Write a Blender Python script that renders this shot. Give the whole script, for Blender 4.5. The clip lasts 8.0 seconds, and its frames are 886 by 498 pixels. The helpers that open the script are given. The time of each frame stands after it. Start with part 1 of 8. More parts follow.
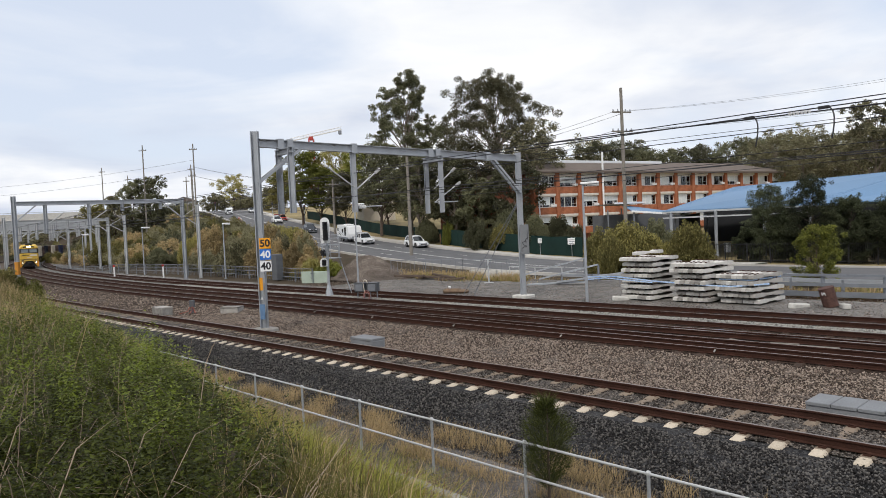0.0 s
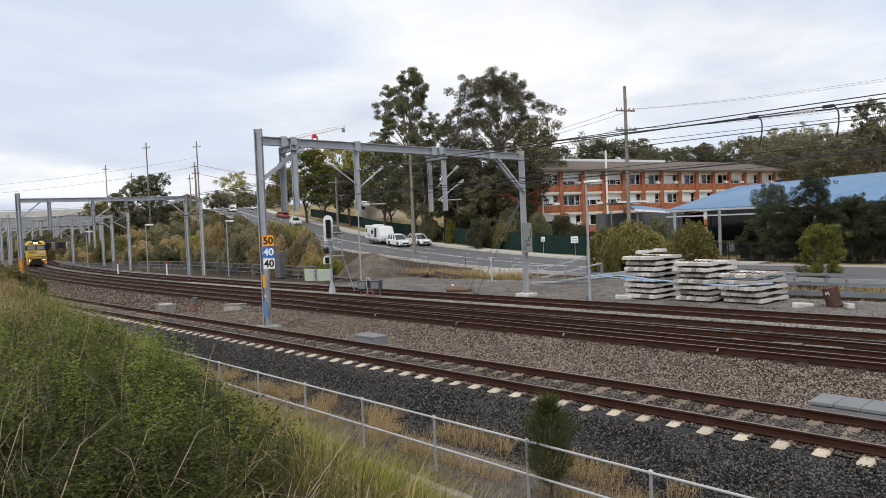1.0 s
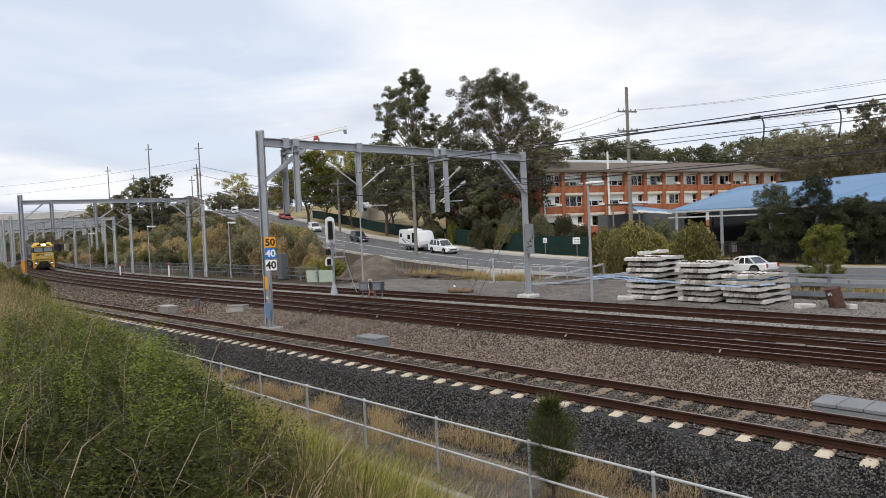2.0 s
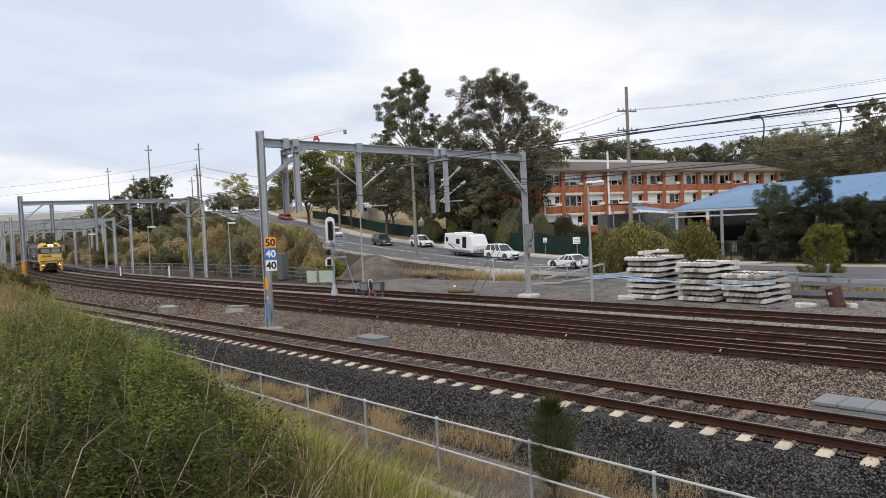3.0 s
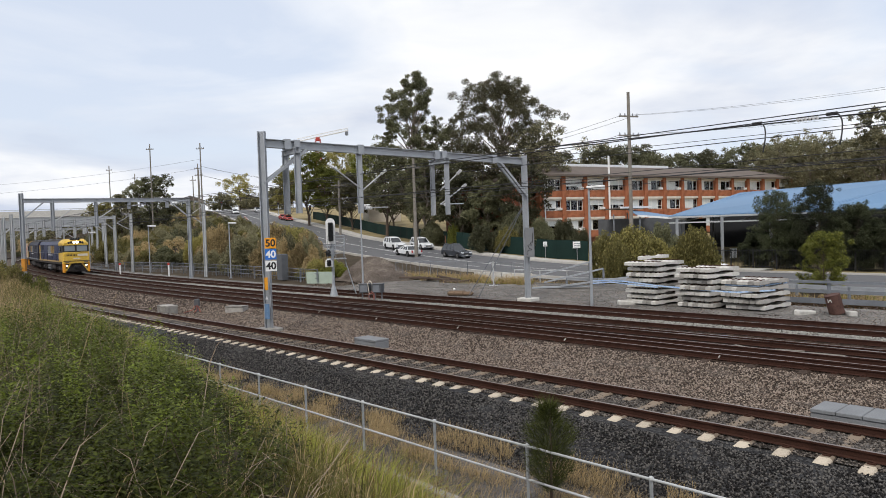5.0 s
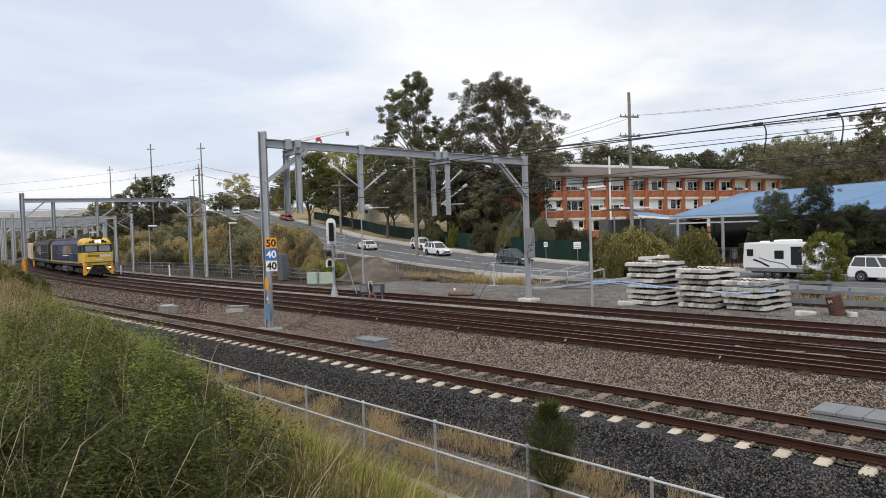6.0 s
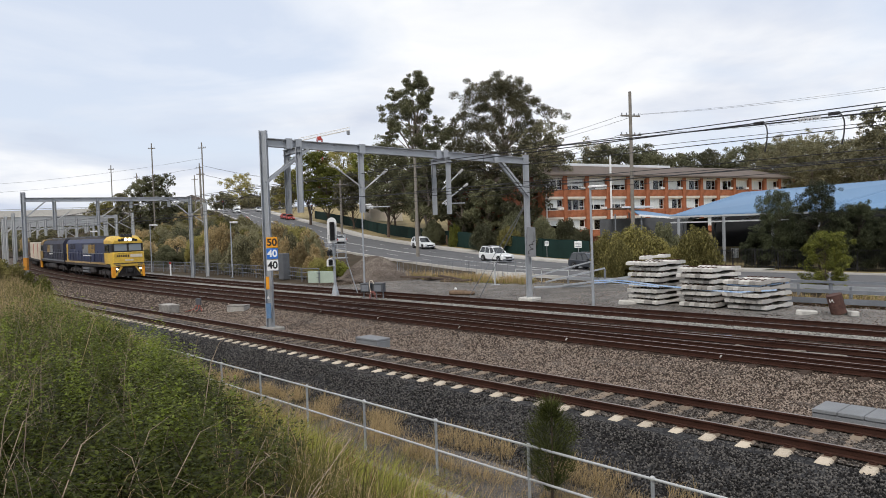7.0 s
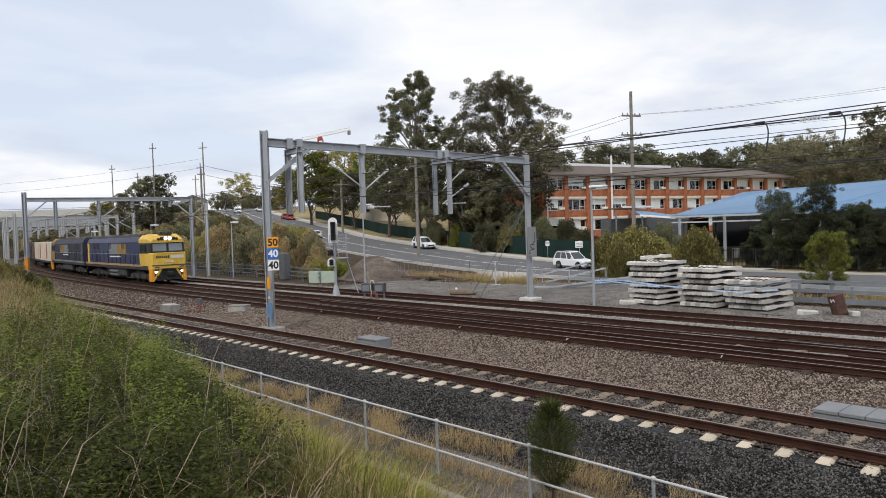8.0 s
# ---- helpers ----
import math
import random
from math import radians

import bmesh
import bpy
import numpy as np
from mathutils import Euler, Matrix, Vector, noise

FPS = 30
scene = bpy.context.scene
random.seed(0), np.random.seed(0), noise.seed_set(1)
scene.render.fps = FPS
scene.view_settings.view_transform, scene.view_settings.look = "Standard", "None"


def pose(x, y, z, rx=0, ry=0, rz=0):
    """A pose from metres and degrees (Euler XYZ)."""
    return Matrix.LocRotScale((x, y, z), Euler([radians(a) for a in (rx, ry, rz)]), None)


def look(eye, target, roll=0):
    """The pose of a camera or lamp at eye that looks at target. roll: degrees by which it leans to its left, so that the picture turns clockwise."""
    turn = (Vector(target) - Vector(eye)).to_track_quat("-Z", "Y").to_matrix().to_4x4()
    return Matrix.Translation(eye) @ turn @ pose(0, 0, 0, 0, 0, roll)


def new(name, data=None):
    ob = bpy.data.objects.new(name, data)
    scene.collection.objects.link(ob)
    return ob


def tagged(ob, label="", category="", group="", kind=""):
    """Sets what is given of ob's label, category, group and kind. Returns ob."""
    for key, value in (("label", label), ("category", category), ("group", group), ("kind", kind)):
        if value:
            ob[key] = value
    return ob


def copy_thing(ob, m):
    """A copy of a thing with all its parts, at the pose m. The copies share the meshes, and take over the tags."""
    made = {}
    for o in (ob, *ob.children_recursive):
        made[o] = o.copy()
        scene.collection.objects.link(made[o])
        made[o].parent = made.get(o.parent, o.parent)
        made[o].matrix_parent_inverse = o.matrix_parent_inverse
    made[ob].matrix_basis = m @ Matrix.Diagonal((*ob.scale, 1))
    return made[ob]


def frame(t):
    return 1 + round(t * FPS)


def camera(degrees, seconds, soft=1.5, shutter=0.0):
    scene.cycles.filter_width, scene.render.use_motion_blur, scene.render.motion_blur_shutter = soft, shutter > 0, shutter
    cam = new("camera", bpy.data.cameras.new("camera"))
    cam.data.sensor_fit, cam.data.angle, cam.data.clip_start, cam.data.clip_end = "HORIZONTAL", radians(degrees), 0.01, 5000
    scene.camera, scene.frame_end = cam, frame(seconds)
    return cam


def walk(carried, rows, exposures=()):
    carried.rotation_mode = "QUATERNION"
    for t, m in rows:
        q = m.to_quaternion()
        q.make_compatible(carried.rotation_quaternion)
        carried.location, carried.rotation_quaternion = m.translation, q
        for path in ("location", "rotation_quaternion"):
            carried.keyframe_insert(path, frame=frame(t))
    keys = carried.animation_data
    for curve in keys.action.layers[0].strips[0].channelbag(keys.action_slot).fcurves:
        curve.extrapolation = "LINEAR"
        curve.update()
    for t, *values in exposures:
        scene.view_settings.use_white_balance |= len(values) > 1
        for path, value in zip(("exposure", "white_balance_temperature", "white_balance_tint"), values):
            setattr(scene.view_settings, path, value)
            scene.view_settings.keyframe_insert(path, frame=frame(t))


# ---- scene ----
# camera: held by hand on the bank, turning only
EYE = Vector((0.0, 0.0, 3.79))
cam = camera(64.37, 8.0, soft=0.9)


def aim(yaw, pitch, roll):
    y, p = radians(yaw), radians(pitch)
    way = Vector((math.sin(y) * math.cos(p), math.cos(y) * math.cos(p), math.sin(p)))
    return look(EYE, EYE + way, roll)


walk(cam, [(t, aim(a, b, c)) for t, a, b, c in (
    (0.0, 0.593, -1.743, -2.642), (0.5, 0.454, -1.866, -2.615), (1.0, 0.339, -1.884, -2.456),
    (1.5, 0.240, -1.783, -2.460), (3.0, 0.178, -1.775, -2.668), (3.5, 0.228, -1.761, -2.413),
    (4.0, 0.233, -1.695, -2.148), (4.5, 0.213, -1.611, -2.002), (6.0, 0.138, -1.535, -1.866),
    (6.5, 0.116, -1.541, -1.846), (7.0, 0.064, -1.600, -1.871), (7.5, 0.005, -1.602, -1.895),
    (8.0, 0.000, -1.599, -1.874))])

# ---- light ----
world = bpy.data.worlds.new("sky")
scene.world = world
world.use_nodes = True
wn, wl = world.node_tree.nodes, world.node_tree.links
wn.clear()
w_out = wn.new("ShaderNodeOutputWorld")
w_bg = wn.new("ShaderNodeBackground")
w_sky = wn.new("ShaderNodeTexSky")
w_sky.sky_type, w_sky.sun_disc = "NISHITA", False
SUN_ELEV, SUN_AZ = radians(52), radians(200)
w_sky.sun_elevation, w_sky.sun_rotation = SUN_ELEV, SUN_AZ
w_sky.air_density, w_sky.dust_density = 1.0, 2.0
w_co = wn.new("ShaderNodeTexCoord")
# clouds lie on a flat deck: the view direction divided by its height
w_sep = wn.new("ShaderNodeSeparateXYZ")
wl.new(w_co.outputs["Generated"], w_sep.inputs[0])
w_up = wn.new("ShaderNodeMath"); w_up.operation = "MAXIMUM"; w_up.inputs[1].default_value = 0.0
wl.new(w_sep.outputs["Z"], w_up.inputs[0])
w_hi = wn.new("ShaderNodeMath"); w_hi.operation = "ADD"; w_hi.inputs[1].default_value = 0.16
wl.new(w_up.outputs[0], w_hi.inputs[0])
w_div = wn.new("ShaderNodeVectorMath"); w_div.operation = "DIVIDE"
w_cmb = wn.new("ShaderNodeCombineXYZ")
for k in "XYZ":
    wl.new(w_hi.outputs[0], w_cmb.inputs[k])
wl.new(w_co.outputs["Generated"], w_div.inputs[0])
wl.new(w_cmb.outputs[0], w_div.inputs[1])


def cloud_noise(scale, detail, shift, rough=0.55, twist=0.0):
    m = wn.new("ShaderNodeMapping")
    m.inputs["Location"].default_value = shift
    wl.new(w_div.outputs[0], m.inputs[0])
    n = wn.new("ShaderNodeTexNoise")
    n.inputs["Scale"].default_value, n.inputs["Detail"].default_value = scale, detail
    n.inputs["Roughness"].default_value, n.inputs["Distortion"].default_value = rough, twist
    wl.new(m.outputs[0], n.inputs["Vector"])
    return n


def w_ramp(source, stops):
    r = wn.new("ShaderNodeValToRGB")
    r.color_ramp.elements[0].position, r.color_ramp.elements[1].position = stops[0][0], stops[-1][0]
    for i, (pos, col) in enumerate(stops):
        e = r.color_ramp.elements[i] if i in (0,) else (r.color_ramp.elements[-1] if i == len(stops) - 1 else r.color_ramp.elements.new(pos))
        e.color = (*col, 1)
    wl.new(source, r.inputs[0])
    return r


w_cover = w_ramp(cloud_noise(0.62, 7, (5.6, 0.9, 0.4), 0.52, 0.5).outputs["Fac"], [(0.36, (0, 0, 0)), (0.54, (1, 1, 1))])
w_tone = w_ramp(cloud_noise(1.0, 6, (7.3, 2.2, 1.0), 0.5, 0.3).outputs["Fac"], [(0.32, (6.5, 7.1, 8.4)), (0.50, (9.4, 9.6, 10.0)), (0.64, (11.0, 11.0, 11.0))])
w_mix = wn.new("ShaderNodeMix"); w_mix.data_type = "RGBA"
w_veil = wn.new("ShaderNodeMix"); w_veil.data_type = "RGBA"   # thin high cloud over the blue
w_veil.inputs["Factor"].default_value = 0.72
wl.new(w_sky.outputs[0], w_veil.inputs["A"])
w_veil.inputs["B"].default_value = (8.6, 9.4, 10.9, 1)
wl.new(w_cover.outputs[0], w_mix.inputs["Factor"])
wl.new(w_veil.outputs["Result"], w_mix.inputs["A"])
wl.new(w_tone.outputs[0], w_mix.inputs["B"])
wl.new(w_mix.outputs["Result"], w_bg.inputs["Color"])
w_bg.inputs["Strength"].default_value = 0.1
wl.new(w_bg.outputs[0], w_out.inputs[0])

sun = new("sun", bpy.data.lights.new("sun", "SUN"))
sun.data.energy, sun.data.angle, sun.data.color = 2.0, radians(10), (1.0, 0.95, 0.88)
sun.matrix_world = look((0, 0, 60), Vector((0, 0, 60)) - Vector((math.sin(SUN_AZ) * math.cos(SUN_ELEV), math.cos(SUN_AZ) * math.cos(SUN_ELEV), math.sin(SUN_ELEV))))
scene.view_settings.exposure = 0.0

# ---- materials ----
def mat(name, base, dark=None, light=None, scale=6.0, fine=60.0, rough=0.8, metal=0.0, bump=0.0, spread=0.25, island=0.0, alpha=None):
    """A procedural surface: base colour varied at two scales, with fine relief."""
    m = bpy.data.materials.new(name)
    m.use_nodes = True
    nt = m.node_tree
    N, L = nt.nodes, nt.links
    b = N["Principled BSDF"]
    b.inputs["Roughness"].default_value, b.inputs["Metallic"].default_value = rough, metal
    b.inputs["Specular IOR Level"].default_value = 0.15 if rough >= 0.7 else (0.25 if rough >= 0.55 else 0.5)
    dark = dark or tuple(c * (1 - spread) for c in base)
    light = light or tuple(min(1, c * (1 + spread)) for c in base)
    geo = N.new("ShaderNodeTexCoord")
    n1 = N.new("ShaderNodeTexNoise"); n1.inputs["Scale"].default_value = scale; n1.inputs["Detail"].default_value = 5
    n2 = N.new("ShaderNodeTexNoise"); n2.inputs["Scale"].default_value = fine; n2.inputs["Detail"].default_value = 3
    L.new(geo.outputs["Object"], n1.inputs["Vector"]); L.new(geo.outputs["Object"], n2.inputs["Vector"])
    add = N.new("ShaderNodeMath"); add.operation = "MULTIPLY_ADD"; add.inputs[1].default_value = 0.5
    half = N.new("ShaderNodeMath"); half.operation = "MULTIPLY"; half.inputs[1].default_value = 0.5
    L.new(n2.outputs["Fac"], half.inputs[0]); L.new(n1.outputs["Fac"], add.inputs[0]); L.new(half.outputs[0], add.inputs[2])
    fac = add.outputs[0]
    if island:
        rnd = N.new("ShaderNodeNewGeometry")
        ob = N.new("ShaderNodeObjectInfo")
        both = N.new("ShaderNodeMath"); both.operation = "ADD"
        L.new(rnd.outputs["Random Per Island"], both.inputs[0]); L.new(ob.outputs["Random"], both.inputs[1])
        shift = N.new("ShaderNodeMath"); shift.operation = "SUBTRACT"; shift.inputs[1].default_value = 1.0
        L.new(both.outputs[0], shift.inputs[0])
        ma = N.new("ShaderNodeMath"); ma.operation = "MULTIPLY_ADD"; ma.inputs[1].default_value = island
        L.new(shift.outputs[0], ma.inputs[0]); L.new(fac, ma.inputs[2])
        fac = ma.outputs[0]
    r = N.new("ShaderNodeValToRGB")
    r.color_ramp.elements[0].position, r.color_ramp.elements[1].position = 0.3, 0.7
    r.color_ramp.elements[0].color, r.color_ramp.elements[1].color = (*dark, 1), (*light, 1)
    e = r.color_ramp.elements.new(0.5); e.color = (*base, 1)
    L.new(fac, r.inputs[0]); L.new(r.outputs[0], b.inputs["Base Color"])
    if bump:
        bp = N.new("ShaderNodeBump"); bp.inputs["Strength"].default_value = bump; bp.inputs["Distance"].default_value = 0.02
        L.new(n2.outputs["Fac"], bp.inputs["Height"]); L.new(bp.outputs[0], b.inputs["Normal"])
    return m


def stone_mat(name, colours, size, bump=1.0):
    """Loose broken stone: cells of their own colour, with rounded relief."""
    m = bpy.data.materials.new(name)
    m.use_nodes = True
    N, L = m.node_tree.nodes, m.node_tree.links
    b = N["Principled BSDF"]; b.inputs["Roughness"].default_value = 0.9; b.inputs["Specular IOR Level"].default_value = 0.12
    geo = N.new("ShaderNodeTexCoord")
    v = N.new("ShaderNodeTexVoronoi"); v.inputs["Scale"].default_value = 1 / size
    L.new(geo.outputs["Object"], v.inputs["Vector"])
    sep = N.new("ShaderNodeSeparateColor"); L.new(v.outputs["Color"], sep.inputs[0])
    n = N.new("ShaderNodeTexNoise"); n.inputs["Scale"].default_value = 0.7; n.inputs["Detail"].default_value = 6
    L.new(geo.outputs["Object"], n.inputs["Vector"])
    mx = N.new("ShaderNodeMath"); mx.operation = "MULTIPLY_ADD"; mx.inputs[1].default_value = 0.55
    of = N.new("ShaderNodeMath"); of.operation = "MULTIPLY_ADD"; of.inputs[1].default_value = 0.9; of.inputs[2].default_value = -0.22
    L.new(n.outputs["Fac"], of.inputs[0])
    L.new(sep.outputs[0], mx.inputs[0]); L.new(of.outputs[0], mx.inputs[2])
    r = N.new("ShaderNodeValToRGB")
    r.color_ramp.elements[0].color, r.color_ramp.elements[1].color = (*colours[0], 1), (*colours[-1], 1)
    for i, c in enumerate(colours[1:-1]):
        e = r.color_ramp.elements.new((i + 1) / (len(colours) - 1)); e.color = (*c, 1)
    L.new(mx.outputs[0], r.inputs[0]); L.new(r.outputs[0], b.inputs["Base Color"])
    bp = N.new("ShaderNodeBump"); bp.invert = True; bp.inputs["Strength"].default_value = bump; bp.inputs["Distance"].default_value = size * 0.6
    L.new(v.outputs["Distance"], bp.inputs["Height"]); L.new(bp.outputs[0], b.inputs["Normal"])
    return m


def glass_mat(name, tint=(0.02, 0.025, 0.03), rough=0.08):
    m = bpy.data.materials.new(name)
    m.use_nodes = True
    b = m.node_tree.nodes["Principled BSDF"]
    b.inputs["Base Color"].default_value = (*tint, 1)
    b.inputs["Roughness"].default_value = rough
    b.inputs["Specular IOR Level"].default_value = 0.8
    return m


def glow_mat(name, colour, strength):
    m = bpy.data.materials.new(name)
    m.use_nodes = True
    b = m.node_tree.nodes["Principled BSDF"]
    b.inputs["Base Color"].default_value = (*colour, 1)
    b.inputs["Emission Color"].default_value = (*colour, 1)
    b.inputs["Emission Strength"].default_value = strength
    return m


M_ballast = stone_mat("ballast_grey", [(0.02, 0.018, 0.017), (0.055, 0.048, 0.044), (0.10, 0.09, 0.082), (0.22, 0.20, 0.185)], 0.055)
M_ballast_dark = stone_mat("ballast_dark", [(0.008, 0.008, 0.009), (0.024, 0.024, 0.026), (0.05, 0.05, 0.052), (0.11, 0.105, 0.10)], 0.06)
M_ballast_brown = stone_mat("ballast_brown", [(0.022, 0.017, 0.015), (0.075, 0.06, 0.05), (0.14, 0.115, 0.097), (0.28, 0.24, 0.205)], 0.055)
M_ballast_rust = stone_mat("ballast_rust_stained", [(0.012, 0.008, 0.006), (0.036, 0.023, 0.017), (0.062, 0.042, 0.032), (0.14, 0.105, 0.085)], 0.055)
M_ballast_clean = stone_mat("ballast_clean_grey", [(0.03, 0.028, 0.026), (0.10, 0.096, 0.088), (0.19, 0.183, 0.168), (0.36, 0.35, 0.32)], 0.055)
M_yard = stone_mat("yard_gravel", [(0.04, 0.037, 0.034), (0.11, 0.103, 0.096), (0.19, 0.18, 0.17), (0.34, 0.32, 0.29)], 0.09, 0.8)
M_rail = mat("rail_rust", (0.045, 0.02, 0.014), scale=3, fine=40, rough=0.75, spread=0.45, bump=0.2)
M_railtop = mat("rail_top_worn", (0.20, 0.16, 0.14), scale=2, fine=30, rough=0.35, metal=0.6)
M_pathgravel = stone_mat("path_gravel", [(0.03, 0.028, 0.027), (0.075, 0.07, 0.068), (0.13, 0.12, 0.115), (0.24, 0.225, 0.21)], 0.035, 0.7)
M_concrete = mat("concrete_pale", (0.50, 0.485, 0.455), scale=5, fine=50, spread=0.3, bump=0.25, island=0.25)
M_concrete_old = mat("concrete_weathered", (0.30, 0.285, 0.265), scale=4, fine=45, spread=0.4, bump=0.3, island=0.35)
M_sleeper_stain = mat("sleeper_rust_stained", (0.15, 0.118, 0.09), scale=6, fine=45, spread=0.5, bump=0.3, island=0.5)
M_concrete_near = mat("sleeper_concrete", (0.40, 0.345, 0.275), scale=6, fine=45, spread=0.35, bump=0.3, island=0.3)
M_sleeper_dirty = mat("sleeper_dirty", (0.045, 0.031, 0.024), scale=5, fine=40, spread=0.4, bump=0.3, island=0.3)
M_galv = mat("galvanised_steel", (0.36, 0.38, 0.41), scale=1.5, fine=25, rough=0.5, metal=0.35, spread=0.2)
M_galv_dark = mat("grey_steel", (0.20, 0.215, 0.24), scale=1.5, fine=25, rough=0.55, metal=0.3, spread=0.25)
M_steel_lt = mat("light_steel", (0.45, 0.46, 0.47), scale=1.5, fine=25, rough=0.5, metal=0.2, spread=0.15)
M_wire = mat("cable_dark", (0.03, 0.03, 0.033), rough=0.6)
M_black = mat("black_paint", (0.012, 0.012, 0.014), rough=0.5)
M_white = mat("white_paint", (0.78, 0.78, 0.78), spread=0.06, rough=0.45)
M_asphalt = mat("asphalt", (0.125, 0.125, 0.13), scale=0.5, fine=30, spread=0.2, rough=0.9, bump=0.2)
M_line = mat("road_line_white", (0.6, 0.6, 0.58), spread=0.2, rough=0.8)
M_path = mat("footpath_concrete", (0.45, 0.43, 0.40), scale=0.6, fine=20, spread=0.2, rough=0.9)
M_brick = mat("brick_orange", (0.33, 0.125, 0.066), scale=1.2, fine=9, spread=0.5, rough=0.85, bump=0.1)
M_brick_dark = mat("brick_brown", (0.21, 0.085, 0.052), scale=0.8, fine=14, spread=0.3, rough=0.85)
M_band = mat("pale_concrete_band", (0.62, 0.58, 0.52), scale=0.8, fine=12, spread=0.15)
M_frame = mat("window_frame_white", (0.74, 0.74, 0.72), spread=0.08, rough=0.5)
M_blind = mat("window_blind_pale", (0.64, 0.68, 0.69), scale=0.4, fine=6, spread=0.2, rough=0.6)
M_glass = glass_mat("glass_dark")


def leaf_glow(m, amount=0.48):
    """Lets light through thin leaves."""
    N, L = m.node_tree.nodes, m.node_tree.links
    b, out = N["Principled BSDF"], N["Material Output"]
    tr, mx = N.new("ShaderNodeBsdfTranslucent"), N.new("ShaderNodeMixShader")
    mx.inputs[0].default_value = amount
    L.new(b.inputs["Base Color"].links[0].from_socket, tr.inputs["Color"])
    L.new(b.outputs[0], mx.inputs[1]); L.new(tr.outputs[0], mx.inputs[2]); L.new(mx.outputs[0], out.inputs["Surface"])


def window_glass():
    """Clear pane: gloss by Fresnel over what lies behind."""
    m = bpy.data.materials.new("window_glass")
    m.use_nodes = True
    N, L = m.node_tree.nodes, m.node_tree.links
    N.remove(N["Principled BSDF"])
    gl, tr, mx, fr = N.new("ShaderNodeBsdfGlossy"), N.new("ShaderNodeBsdfTransparent"), N.new("ShaderNodeMixShader"), N.new("ShaderNodeFresnel")
    gl.inputs["Roughness"].default_value = 0.03
    tr.inputs["Color"].default_value = (0.86, 0.9, 0.9, 1)
    fr.inputs["IOR"].default_value = 1.8
    L.new(fr.outputs[0], mx.inputs[0]); L.new(tr.outputs[0], mx.inputs[1]); L.new(gl.outputs[0], mx.inputs[2])
    L.new(mx.outputs[0], N["Material Output"].inputs["Surface"])
    return m


M_window = window_glass()
M_pane = glass_mat("windscreen_glass", (0.16, 0.19, 0.22), 0.12)
M_rooftile = mat("roof_brown", (0.14, 0.115, 0.10), scale=0.6, fine=12, spread=0.25)
M_roofblue = mat("roof_blue_sheet", (0.10, 0.20, 0.34), scale=0.12, fine=5, spread=0.14, rough=0.5)
M_roofwhite = mat("roof_white_sheet", (0.66, 0.68, 0.7), scale=0.3, fine=6, spread=0.1)
M_bark = mat("bark_grey", (0.24, 0.20, 0.165), scale=3, fine=20, spread=0.4, bump=0.4)
M_bark_dark = mat("bark_brown", (0.10, 0.075, 0.06), scale=3, fine=20, spread=0.4, bump=0.4)
M_leaf_gum = mat("gum_leaves", (0.21, 0.195, 0.115), scale=0.25, fine=2.5, spread=0.5, island=0.7, rough=0.6)
M_leaf_shrub = mat("shrub_leaves", (0.075, 0.085, 0.045), scale=0.6, fine=3, spread=0.5, island=0.7, rough=0.6)
M_leaf_dark = mat("dark_leaves", (0.145, 0.145, 0.082), scale=0.3, fine=2.5, spread=0.5, island=0.7, rough=0.6)
M_leaf_bright = mat("green_leaves", (0.20, 0.21, 0.045), scale=0.5, fine=3, spread=0.5, island=0.7, rough=0.6)
M_leaf_olive = mat("olive_leaves", (0.28, 0.25, 0.09), scale=0.3, fine=2.5, spread=0.5, island=0.7, rough=0.65)
M_leaf_brown = mat("brown_scrub", (0.36, 0.28, 0.15), scale=0.3, fine=2.5, spread=0.45, island=0.6, rough=0.7)
M_grass = mat("grass_green", (0.105, 0.098, 0.028), scale=0.8, fine=5, spread=0.5, island=0.8, rough=0.65)
M_straw = mat("grass_straw", (0.38, 0.285, 0.155), scale=0.8, fine=5, spread=0.4, island=0.7, rough=0.7)
M_grass_lush = mat("grass_lush", (0.27, 0.27, 0.055), scale=0.8, fine=5, spread=0.4, island=0.8, rough=0.6)
M_scrub_lime = mat("scrub_young_leaves", (0.145, 0.18, 0.018), scale=1.2, fine=8, spread=0.4, island=0.8, rough=0.5)
M_twig = mat("dry_twigs", (0.20, 0.155, 0.115), scale=2, fine=20, spread=0.4, island=0.8, rough=0.9)
M_russet = mat("russet_stalks", (0.17, 0.085, 0.035), scale=2, fine=20, spread=0.4, island=0.8, rough=0.9)
M_pine = mat("casuarina_green", (0.10, 0.115, 0.03), scale=2, fine=8, spread=0.5, island=0.8, rough=0.6)
M_scrub = mat("scrub_leaves", (0.062, 0.074, 0.011), scale=1.2, fine=8, spread=0.5, island=0.7, rough=0.55)
M_soil = mat("dry_ground", (0.055, 0.042, 0.028), scale=0.5, fine=7, spread=0.4, bump=0.4, rough=0.95)
M_verge = mat("dry_verge_grass", (0.25, 0.20, 0.105), scale=0.3, fine=9, spread=0.4, bump=0.4, rough=0.95)
for m in (M_leaf_gum, M_leaf_dark, M_leaf_bright, M_leaf_olive, M_leaf_brown, M_grass, M_straw, M_scrub, M_grass_lush, M_scrub_lime, M_leaf_shrub, M_pine):
    leaf_glow(m)
M_stone_dark = mat("stone_dark", (0.05, 0.046, 0.045), dark=(0.014, 0.013, 0.013), light=(0.125, 0.117, 0.11), scale=3, fine=60, island=0.9, rough=0.85)
M_stone_grey = mat("stone_grey", (0.092, 0.075, 0.064), dark=(0.026, 0.021, 0.018), light=(0.22, 0.19, 0.165), scale=3, fine=60, island=0.9, rough=0.85)
